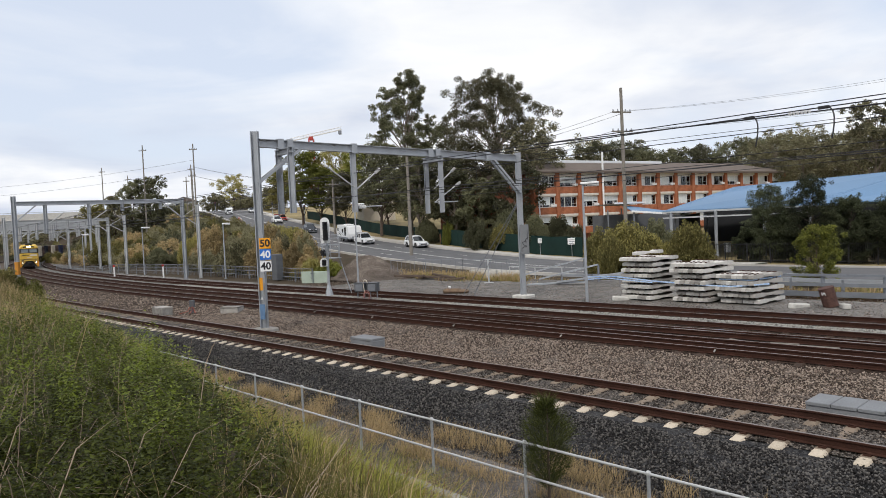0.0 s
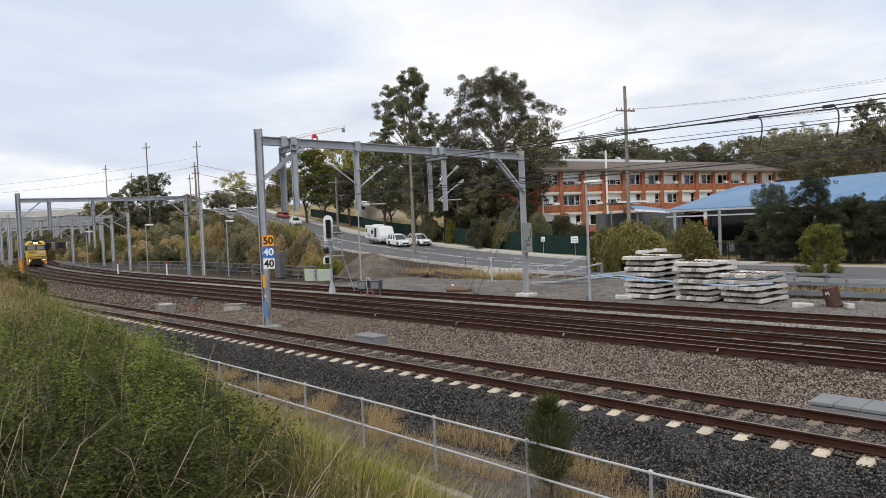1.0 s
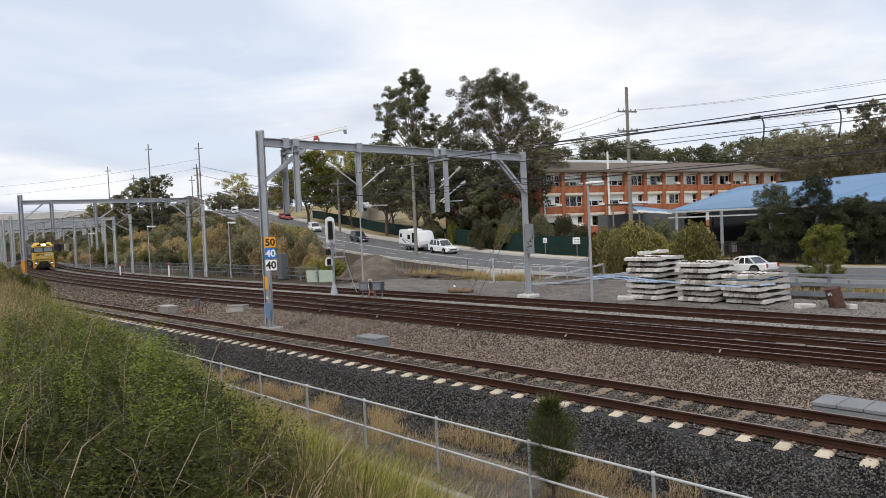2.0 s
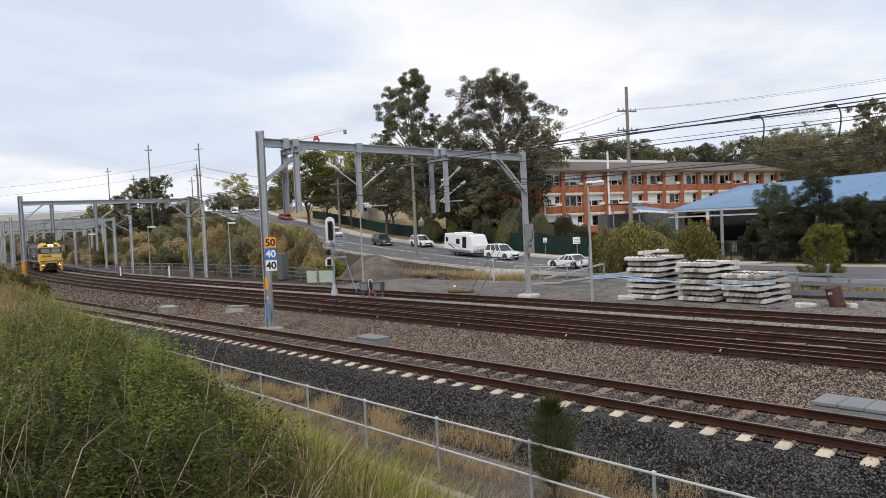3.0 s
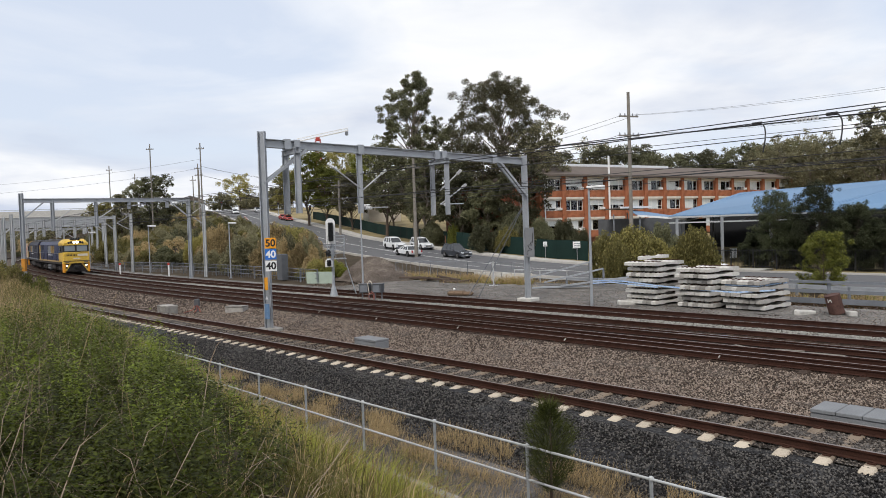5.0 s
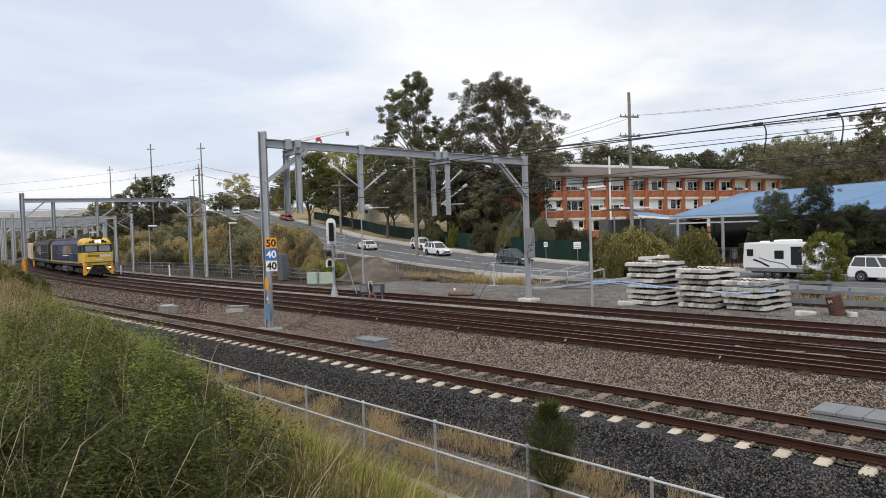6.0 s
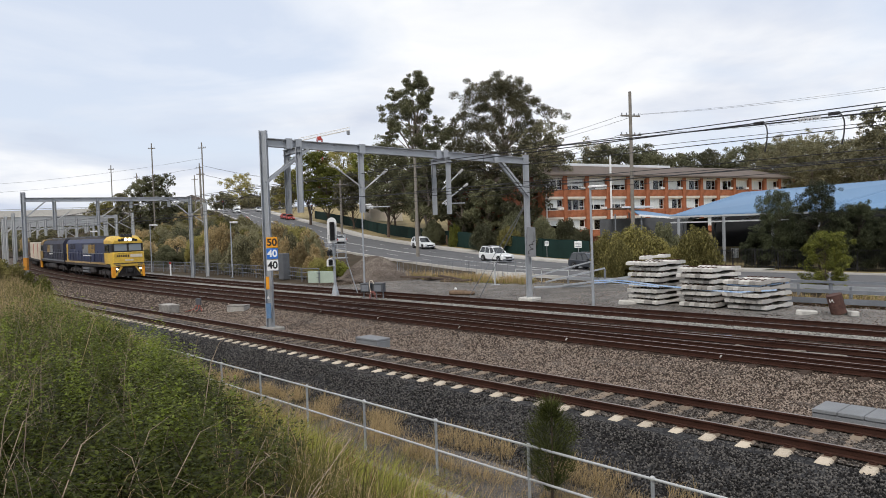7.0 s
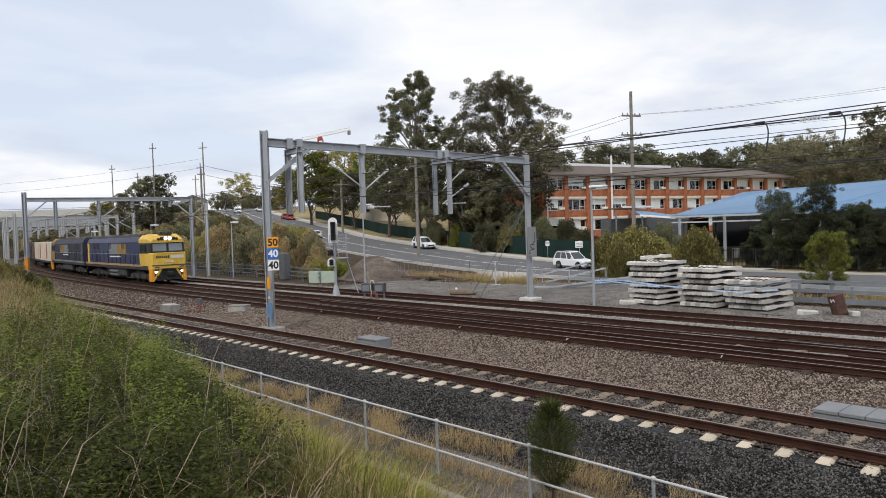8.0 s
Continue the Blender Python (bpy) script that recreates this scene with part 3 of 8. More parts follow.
TRACKS = {"A": 13.35, "B": 20.07, "C": 23.22, "D": 26.67}
build_track(TRACKS["A"], "single rusty track on pale concrete sleepers", -40, 280, 0.6606, M_concrete_near, 0.3)
build_track(TRACKS["B"], "rusty main track on dirty sleepers", -40, 280, 0.67, M_sleeper_dirty, 0.1, 240)
build_track(TRACKS["C"], "rusty main track that carries the goods train", -40, 280, 0.67, M_sleeper_dirty, 0.2, 240)
build_track(TRACKS["D"], "far rusty track beside the gravel yard", -40, 280, 0.67, M_sleeper_dirty, 0.4, 240)

# check rails and closure rails where the two main tracks meet in a turnout
t = thing("turnout_rails", "rusty check and closure rails between the main tracks", "railway track")
for o0, s0, o1, s1 in ((20.62, 33.0, 20.05, 10.0), (22.0, 34.0, 22.12, -30.0), (20.05, 10.0, 19.5, -12.0), (22.12, 12.0, 21.2, -30.0)):
    n = 8
    rows = [(o0 + (o1 - o0) * i / n, s0 + (s1 - s0) * i / n) for i in range(n + 1)]
    verts = [W(o + dx + bend(s), s, z + 0.004) for o, s in rows for dx, z in RAIL_PROFILE]
    k = len(RAIL_PROFILE)
    faces = [(i * k + j, i * k + (j + 1) % k, (i + 1) * k + (j + 1) % k, (i + 1) * k + j) for i in range(n) for j in range(k)]
    part("rail", raw("rail", verts, faces, [M_rail, M_railtop], [1 if j == 7 else 0 for i in range(n) for j in range(k)]), None, t)
for s in (3.5, 9.2, 14.6, 19.8, 25.0, 29.6):
    part("rail_brace", bar(bmesh.new(), W(19.2, s, -0.1), W(19.3, s, -0.04), 0.035, 0.03), M_concrete_old, t, "pale clip beside the rail")
t = thing("conduit", "faded blue plastic conduit lying between the rails", "pipe")
part("pipe", tube(bmesh.new(), W(22.75, 13.6, -0.13), W(23.0, 10.6, -0.12), 0.045, seg=8), mat("conduit_blue", (0.16, 0.22, 0.33), spread=0.2, rough=0.5), t)
for o, s, tn, r in ((21.7, 8.2, 10, 0.4), (21.65, 7.2, 4, 0.5), (21.6, 9.6, -25, 0.3)):
    bm = bmesh.new(); box(bm, (-r, -0.05, 0), (r, 0.05, 0.035), 0.008)
    solid("timber_batten", bm, M_wood, "weathered grey timber batten on the ballast", "timber", Matrix.Translation(W(o, s, -0.16)) @ pose(0, 0, 0, 0, 0, TRACK_TURN + tn))

# ---- railway furniture ----
def portal():
    t = thing("overhead_wire_portal", "galvanised steel portal frame spanning the main tracks", "portal frame")
    a, b = W(15.3, 27.5), W(30.6, 25.7)
    way = (b - a).normalized()
    side = Vector((-way.y, way.x, 0))
    for p, top, foot in ((a, 8.3, -0.3), (b, 7.8, -0.3)):
        m = part("mast", hbeam(bmesh.new(), p + Vector((0, 0, foot)), p + Vector((0, 0, top)), 0.31, 0.31, 0.035), M_galv, t)
        bm = bmesh.new()
        box(bm, (-0.5, -0.42, -0.6), (0.5, 0.42, -0.2), 0.04)
        f = part("footing", bm, M_concrete_old if p is a else M_concrete, m, "pale concrete footing")
        f.matrix_world = Matrix.Translation(p) @ pose(0, 0, 0, 0, 0, TRACK_TURN)
    bm = bmesh.new()
    e0, e1 = a + Vector((0, 0, 7.80)) + way * 0.16, b + Vector((0, 0, 7.48)) - way * 0.16
    hbeam(bm, e0, e1, 0.26, 0.36, 0.03)
    for f in (0.065, 0.095, 0.31, 0.605, 0.635, 0.86):
        p = e0.lerp(e1, f)
        box(bm, (-0.14, -0.15, -0.22), (0.14, 0.15, 0.23), 0, 0, Matrix.Translation(p) @ pose(0, 0, 0, 0, 0, math.degrees(math.atan2(way.y, way.x))))
    part("beam", bm, M_galv, t)
    along = lambda o: e0.lerp(e1, (o - 15.3) / 15.3)
    for o in (16.5, 24.75):
        c = along(o) - Vector((0, 0, 0.3))
        cross = part("cross_arm", hbeam(bmesh.new(), c - side * 0.85, c + side * 0.85, 0.2, 0.26, 0.03), M_galv, t)
        for k in (-0.62, 0.62):
            p = c + side * k
            part("drop_post", hbeam(bmesh.new(), p + Vector((0, 0, 0.1)), p - Vector((0, 0, 2.75)), 0.25, 0.25, 0.03), M_galv, cross)
    c = along(20.0)
    drop = part("drop_post", hbeam(bmesh.new(), c - Vector((0, 0, 0.18)), c - Vector((0, 0, 3.0)), 0.26, 0.26, 0.03), M_galv, t)
    for p, q, n in ((a + Vector((0, 0, 6.05)), along(17.2) - Vector((0, 0, 0.2)), 1), (b + Vector((0, 0, 5.55)), along(28.9) - Vector((0, 0, 0.2)), -1)):
        for k in (-0.14, 0.14):
            part("knee_brace", bar(bmesh.new(), p + side * k, q + side * k, 0.09, 0.12), M_galv, t)
    # registration arms with pale insulators
    for o, o2, dz, n in ((20.0, 18.6, -0.9, -1), (20.0, 21.2, -1.1, 1), (24.75, 26.2, -1.6, 1), (24.75, 25.9, -0.9, 1)):
        p = along(o) + Vector((0, 0, dz - 0.9))
        q = along(o2) + Vector((0, 0, dz))
        arm = part("registration_arm", tube(bmesh.new(), p, q, 0.035), M_steel_lt, t)
        bm = bmesh.new()
        d = (q - p).normalized()
        for k in range(4):
            tube(bm, q + d * (0.03 + 0.09 * k), q + d * (0.07 + 0.09 * k), 0.085, 0.05, 10)
        part("insulator", bm, M_white, arm, "white ribbed insulator")
    for o, dz in ((24.75, -2.5), (20.0, -2.75)):
        p = along(o) + Vector((0, 0, dz))
        arm = part("steady_arm", tube(bmesh.new(), p, p + way * 1.5 + Vector((0, 0, 0.03)), 0.03), M_steel_lt, t)
        bm = bmesh.new()
        for k in range(4):
            tube(bm, p + way * (0.25 + 0.09 * k), p + way * (0.30 + 0.09 * k), 0.09, 0.055, 10)
        part("insulator", bm, M_white, arm, "white ribbed insulator")
    # guy rods of the far mast
    for k in (0.0, 0.9):
        part("guy_rod", tube(bmesh.new(), b + Vector((0, 0, 5.2)), b + U * (3.6 + k) - V * 0.3 + Vector((0, 0, -0.35)), 0.022, seg=6), M_galv_dark, t)
    bm = bmesh.new()
    box(bm, (-0.26, -0.2, 2.1), (0.26, -0.16, 3.75), 0.01)
    pan = part("guard_panel", bm, M_lightbox, t, "pale grey steel panel with scrawled black paint")
    pan.matrix_world = Matrix.Translation(b + U * -0.35) @ pose(0, 0, 0, 0, 0, -32)
    bm = bmesh.new()
    rnd = random.Random(4)
    p = Vector((-0.1, -0.205, 2.3))
    for k in range(22):
        q = Vector((max(-0.18, min(0.18, p.x + rnd.uniform(-0.2, 0.2))), -0.205, 2.3 + k * 0.055 + rnd.uniform(-0.06, 0.08)))
        tube(bm, p, q, 0.016, seg=5)
        p = q
    part("scrawl", bm, M_black, pan)


portal()


M_guard = mat("guard_orange_faded", (0.50, 0.22, 0.04), scale=3, fine=20, spread=0.35)


def portal_far(s, o0, o1, top, drops, label):
    t = thing("overhead_wire_portal", label, "portal frame")
    steel = M_galv if s < 100 else M_steel_lt
    a, b = W(o0 + 0, s), W(o1, s - 3.5)
    way = (b - a).normalized()
    for p in (a, b):
        part("mast", hbeam(bmesh.new(), p + Vector((0, 0, -0.6)), p + Vector((0, 0, top + (0.4 if p is a else 0))), 0.32, 0.32, 0.05), steel, t)
    if s < 80:
        bm = bmesh.new(); box(bm, (-0.17, -0.17, 1.2), (0.17, 0.17, 2.4), 0.02)
        part("guard_sleeve", bm, M_guard, t, "orange painted mast guard").matrix_world = Matrix.Translation(a)
    part("beam", hbeam(bmesh.new(), a + Vector((0, 0, top - 0.3)), b + Vector((0, 0, top - 0.3)), 0.3, 0.4, 0.05), steel, t)
    for f, low in drops:
        p = a.lerp(b, f) + Vector((0, 0, top - 0.3))
        d = part("drop_post", hbeam(bmesh.new(), p, p - Vector((0, 0, low)), 0.26, 0.26, 0.04), steel, t)
        part("registration_arm", tube(bmesh.new(), p - Vector((0, 0, low * 0.75)), p + way * 1.6 - Vector((0, 0, low * 0.3)), 0.05, seg=6), M_steel_lt, t)
    for p, n in ((a, 1), (b, -1)):
        part("knee_brace", bar(bmesh.new(), p + Vector((0, 0, top - 2.1)), p + way * (1.9 * n) + Vector((0, 0, top - 0.4)), 0.1, 0.12), steel, t)
    return t


portal_far(75.4, 16.6, 31.2, 8.15, ((0.17, 2.9), (0.42, 2.6), (0.62, 0.9), (0.86, 0.8)), "galvanised portal frame over the curving tracks")
portal_far(108, 22.5, 34.5, 7.4, ((0.3, 2.4), (0.6, 2.4)), "galvanised portal frame beyond the curve")
portal_far(132, 26.0, 40.5, 7.4, ((0.25, 2.4), (0.55, 2.4), (0.8, 2.0)), "galvanised portal frame far down the tracks")
portal_far(120, 24.0, 37.0, 7.4, ((0.3, 2.2), (0.55, 2.2), (0.8, 2.0)), "pale galvanised portal frame along the curve")
portal_far(145, 28.5, 43.5, 7.4, ((0.25, 2.4), (0.6, 2.4)), "pale galvanised portal frame beyond the curve")
portal_far(158, 31.0, 46.5, 7.4, ((0.25, 2.4), (0.6, 2.4)), "distant galvanised portal frame over the tracks")
portal_far(190, 40.0, 57.0, 7.4, ((0.25, 2.4), (0.6, 2.4)), "distant galvanised portal frame near the bridge")


def single_mast(o, s, top, z=-0.5, arm=2.2, label="galvanised overhead wire mast with a cantilever arm"):
    t = thing("overhead_wire_mast", label, "mast")
    p = W(o, s)
    part("mast", hbeam(bmesh.new(), p + Vector((0, 0, z)), p + Vector((0, 0, top)), 0.3, 0.3, 0.05), M_steel_lt, t)
    if arm:
        part("arm", tube(bmesh.new(), p + Vector((0, 0, top - 2.2)), p - V * arm + Vector((0, 0, top - 1.2)), 0.05, seg=6), M_steel_lt, t)
        part("stay", tube(bmesh.new(), p + Vector((0, 0, top - 0.2)), p - V * arm + Vector((0, 0, top - 1.2)), 0.03, seg=6), M_steel_lt, t)
    return t


single_mast(32.5, 71.2, 7.4, arm=1.5)
single_mast(33.6, 95.5, 7.3, arm=1.8)
single_mast(34.8, 124.2, 6.6, arm=1.5)


def street_lamp(p, top, reach, label, turn):
    t = thing("street_lamp", label, "lamp post", Matrix.Translation(p) @ pose(0, 0, 0, 0, 0, turn))
    bm = bmesh.new()
    tube(bm, (0, 0, -0.1), (0, 0, top - 0.1), 0.075, 0.05, 10)
    part("pole", bm, M_galv, t)
    bm = bmesh.new()
    box(bm, (-0.16, -0.16, -0.08), (0.16, 0.16, 0.02), 0.02)
    part("base_plate", bm, M_galv_dark, t)
    bm = bmesh.new()
    box(bm, (-reach, -0.14, top - 0.12), (0.08, 0.14, top + 0.02), 0.03)
    box(bm, (-reach, -0.10, top - 0.17), (-0.25, 0.10, top - 0.12), 0.01)
    part("lantern", bm, M_white, t, "flat white lantern head")
    return t


street_lamp(W(29.3, 20.5, -0.35), 6.05, 0.8, "slim grey lamp post with flat white head in the yard", 180 - 30)
street_lamp(W(33, 44.4, -0.35), 6.3, 0.75, "slim grey lamp post beside the gravel heap", 190)
street_lamp(W(33, 66.6, -0.35), 5.6, 0.7, "slim grey lamp post beside the fenced cutting", 190)
street_lamp(W(33.3, 88.8, -0.35), 5.9, 0.9, "slim grey lamp post beside the far curve", 190)
street_lamp(W(33.6, 113, -0.35), 5.6, 0.9, "slim grey lamp post where the tracks curve", 190)


# overhead wires: messenger, contact and droppers
def sag_line(bm, o, z, s_nodes, r, sag):
    pts = []
    for s0, s1 in zip(s_nodes, s_nodes[1:]):
        for i in range(12):
            f = i / 12
            s = s0 + (s1 - s0) * f
            pts.append(W(o + bend(s), s, z - sag * 4 * f * (1 - f)))
    pts.append(W(o + bend(s_nodes[-1]), s_nodes[-1], z))
    cord(bm, pts, r)
    return pts


S_NODES = [-28, 26.5, 73, 106, 130, 156, 188]
for o, zm, zc in ((TRACKS["B"], 6.55, 5.45), (TRACKS["C"], 7.1, 5.45), (TRACKS["D"], 6.85, 5.45)):
    t = thing("overhead_line", "dark overhead line with droppers above a track", "overhead wire")
    bm = bmesh.new()
    pts = sag_line(bm, o, zm, S_NODES, 0.017, 0.08)
    part("messenger_wire", bm, M_wire, t)
    bm = bmesh.new()
    sag_line(bm, o, zc, S_NODES, 0.011, 0.0)
    part("contact_wire", bm, M_wire, t)
    for k in range(3, len(pts) - 40, 4):
        p = pts[k]
        part("dropper", tube(bmesh.new(), p, Vector((p.x, p.y, zc)), 0.007, seg=4), M_wire, t)
t = thing("feeder_cable", "thick dark feeder cable with pale insulator string", "overhead wire")
bm = bmesh.new()
tube(bm, W(TRACKS["C"] - 0.4, -14, 6.25), W(TRACKS["C"] - 0.1, 18, 7.03), 0.022, seg=6)
part("cable", bm, M_wire, t)
bm = bmesh.new()
for k in range(6):
    p = W(TRACKS["C"] - 0.35, 8.25 - 0.11 * k, 6.80)
    tube(bm, p, p + U * 0.06, 0.085, 0.035, 10)
part("insulator_string", bm, M_white, t, "string of pale disc insulators")
for s in (7.2, 9.4):
    bm = bmesh.new()
    last = None
    for i in range(9):
        f = i / 8
        p = W(TRACKS["C"] - 0.4 - 0.3 * f, s - 0.25 * math.sin(f * 2.2), 6.83 - 0.95 * f * f)
        if last is not None:
            tube(bm, last, p, 0.022, seg=5)
        last = p
    box(bm, (-0.16, -0.025, -0.05), (0.16, 0.025, 0.05), 0.01, 0, Matrix.Translation(W(TRACKS["C"] - 0.37, s + 0.1, 6.84)) @ pose(0, 0, 0, 0, 0, TRACK_TURN))
    part("jumper", bm, M_wire, t)
for o, z in ((17.0, 5.3), (31.0, 7.7), (24.7, 5.9)):
    bm = bmesh.new()
    sag_line(bm, o, z, S_NODES, 0.012, 0.35)
    solid("return_wire", bm, M_wire, "thin dark wire strung between portals", "overhead wire")


def digits(parent, name, body, size, m, material):
    """Painted figures, as thin raised mesh."""
    cu = bpy.data.curves.new(name, "FONT")
    cu.body, cu.size, cu.align_x, cu.align_y, cu.extrude, cu.offset = body, size, "CENTER", "CENTER", 0.002, 0.012
    tmp = bpy.data.objects.new(name, cu)
    scene.collection.objects.link(tmp)
    dg = bpy.context.evaluated_depsgraph_get()
    me = bpy.data.meshes.new_from_object(tmp.evaluated_get(dg))
    bpy.data.objects.remove(tmp)
    me.materials.clear()
    me.materials.append(material)
    ob = new(name, me)
    ob.parent = parent
    ob.matrix_local = m
    return ob


M_blue_faded = mat("blue_faded", (0.13, 0.22, 0.36), scale=5, fine=30, spread=0.3)
# speed signs on the near mast, facing along the tracks
sign_at = W(15.3, 27.5) + Vector((0.28, -0.36, 0))
FACE = pose(0, 0, 0, 90, 0, 10)
for z, back, fore, body in ((3.47, M_sign_orange, M_black, "50"), (2.99, M_sign_blue, M_white, "40"), (2.49, M_white, M_black, "40")):
    colour = {3.47: "orange", 2.99: "blue", 2.49: "white"}[z]
    t = thing("speed_sign", f"square {colour} speed sign with figures on the mast", "sign", Matrix.Translation(sign_at + Vector((0, 0, z))) @ FACE, "speed signs on the mast")
    bm = bmesh.new()
    box(bm, (-0.235, -0.225, -0.012), (0.235, 0.225, 0.0), 0.004)
    part("plate", bm, back, t)
    digits(t, "figures", body, 0.42, Matrix.Translation((0, -0.01, 0.004)), fore)
    bm = bmesh.new()
    box(bm, (-0.04, -0.1, -0.2), (0.04, 0.1, -0.012))
    part("bracket", bm, M_galv_dark, t)
t = thing("mast_marker", "yellow and blue painted plates with small white triangle", "marker", Matrix.Translation(W(15.3, 27.5) + Vector((0.02, -0.30, 0))) @ FACE)
bm = bmesh.new(); box(bm, (-0.07, 1.45, -0.01), (0.07, 2.0, 0.01), 0.004); part("yellow_plate", bm, M_orange, t, "yellow plate")
bm = bmesh.new(); box(bm, (-0.1, 0.2, -0.01), (0.1, 0.85, 0.01), 0.004); part("blue_plate", bm, M_blue_faded, t, "faded blue plate")
bm = bmesh.new(); v = [bm.verts.new(c) for c in ((-0.07, 1.05, 0.015), (0.07, 1.05, 0.015), (0, 1.2, 0.015))]; bm.faces.new(v); bmesh.ops.solidify(bm, geom=bm.faces[:], thickness=0.01); part("triangle", bm, M_white, t, "white triangle")


def rail_signal():
    t = thing("rail_signal", "grey signal post with white-edged black head and ladder", "railway signal", Matrix.Translation(W(25.0, 36.7, -0.2)) @ pose(0, 0, 0, 0, 0, 12))
    bm = bmesh.new(); tube(bm, (0, 0, 0), (0, 0, 3.9), 0.09, 0.08, 12); tube(bm, (0, 0, 0), (0, 0, 0.75), 0.28, 0.10, 8)
    part("post", bm, M_galv, t)

    def head(name, x, z, w, h, back, deep):
        bm = bmesh.new()
        prof = [(-w, -h), (w, -h)] + [(w * math.cos(a), h - w + w * math.sin(a)) for a in [math.pi * i / 12 for i in range(13)]]
        prism(bm, prof, -0.02, 0.02)
        p = part(name, bm, back, t, "rounded backing board with white edge")
        p.location = (x, -0.14, z)
        bm = bmesh.new()
        box(bm, (-w * 0.52, -deep, -h * 0.78), (w * 0.52, -0.02, h * 0.66), 0.03)
        part("lamp_case", bm, M_black, p, "black lamp case")
        bm = bmesh.new()
        n = 3 if h > 0.5 else 1
        for k in range(n):
            z0 = (k - (n - 1) / 2) * h * 0.42
            for a in range(7):
                a0, a1 = math.pi * a / 7, math.pi * (a + 1) / 7
                r = w * 0.42
                vs = [bm.verts.new((r * math.cos(q), y, z0 + r * math.sin(q))) for q, y in ((a0, -deep), (a1, -deep), (a1, -deep - 0.2), (a0, -deep - 0.2))]
                bm.faces.new(vs)
        bmesh.ops.solidify(bm, geom=bm.faces[:], thickness=0.008)
        part("hood", bm, M_black, p)

    head("main_head", -0.08, 4.15, 0.29, 0.80, M_white, 0.22)
    head("lower_head", -0.24, 2.18, 0.24, 0.26, M_white, 0.2)
    head("side_head", -0.26, 2.78, 0.16, 0.2, M_black, 0.3)
    bm = bmesh.new()
    box(bm, (-0.35, -0.15, 3.22), (0.75, 0.75, 3.27)); box(bm, (-0.3, -0.1, 2.38), (0.85, 0.75, 2.43))
    part("platform", bm, M_galv, t)
    for z in (3.65, 3.85, 2.75, 3.0):
        part("guard_rail", ribbon(bmesh.new(), [(-0.3, -0.15, z), (0.75, -0.15, z), (0.75, 0.75, z), (-0.3, 0.75, z)], 0.03, 0.03), M_galv, t)
    for x, y in ((-0.3, -0.15), (0.75, -0.15), (0.75, 0.75), (0.2, -0.15)):
        part("guard_post", tube(bmesh.new(), (x, y, 2.4), (x, y, 3.85), 0.018, seg=6), M_galv, t)
    lad = part("ladder", tube(tube(bmesh.new(), (0.75, 0.1, 2.4), (1.45, 0.1, 0), 0.02, seg=6), (0.75, 0.5, 2.4), (1.45, 0.5, 0), 0.02, seg=6), M_galv, t)
    for k in range(8):
        f = (k + 0.5) / 8
        part("rung", tube(bmesh.new(), (0.75 + 0.7 * f, 0.1, 2.4 - 2.4 * f), (0.75 + 0.7 * f, 0.5, 2.4 - 2.4 * f), 0.013, seg=5), M_galv, lad)
    bm = bmesh.new(); box(bm, (-0.12, 0.05, 2.6), (0.14, 0.3, 3.2), 0.02)
    part("junction_box", bm, M_galv, t)


rail_signal()


def location_case():
    t = thing("equipment_case", "two dark grey trackside cases on legs with red hose", "equipment case", Matrix.Translation(W(24.75, 32.45, -0.2)) @ pose(0, 0, 0, 0, 0, -18) @ Matrix.Diagonal((0.82, 1, 1, 1)))
    for x in (-0.88, 0.08):
        bm = bmesh.new(); box(bm, (x, -0.25, 0.5), (x + 0.72, 0.25, 1.0), 0.03); box(bm, (x - 0.03, -0.28, 0.98), (x + 0.75, 0.28, 1.03), 0.01)
        b = part("case", bm, M_boxdark, t)
        bm = bmesh.new(); box(bm, (x + 0.1, -0.275, 0.56), (x + 0.62, -0.25, 0.94), 0.01); part("door", bm, M_galv_dark, b)
        for lx in (x + 0.12, x + 0.64):
            part("leg", tube(bmesh.new(), (lx, 0, -0.05), (lx, 0, 0.52), 0.05, seg=8), M_galv_dark, t)
    bm = bmesh.new()
    for r in (0.25, 0.18):
        for i in range(18):
            a0, a1 = 2 * math.pi * i / 18, 2 * math.pi * (i + 1) / 18
            tube(bm, (0.1 + r * math.cos(a0), -0.34, 0.28 + 1.2 * r * math.sin(a0)), (0.1 + r * math.cos(a1), -0.34, 0.28 + 1.2 * r * math.sin(a1)), 0.018, seg=6)
    part("hose_coil", bm, mat("hose_pink", (0.34, 0.14, 0.12), spread=0.4, rough=0.6), t, "coiled faded red hose")
    bm = bmesh.new(); last = None
    for i in range(11):
        a = math.pi * i / 10
        p = Vector((0.0 + 0.16 * math.cos(a), -0.3, 1.0 + 0.2 * math.sin(a)))
        if last: tube(bm, last, p, 0.025, seg=6)
        last = p
    tube(bm, (-0.16, -0.3, 1.0), (-0.05, -0.32, 0.4), 0.025, seg=6)
    part("cable_loop", bm, M_cream, t, "pale bent conduit")


location_case()


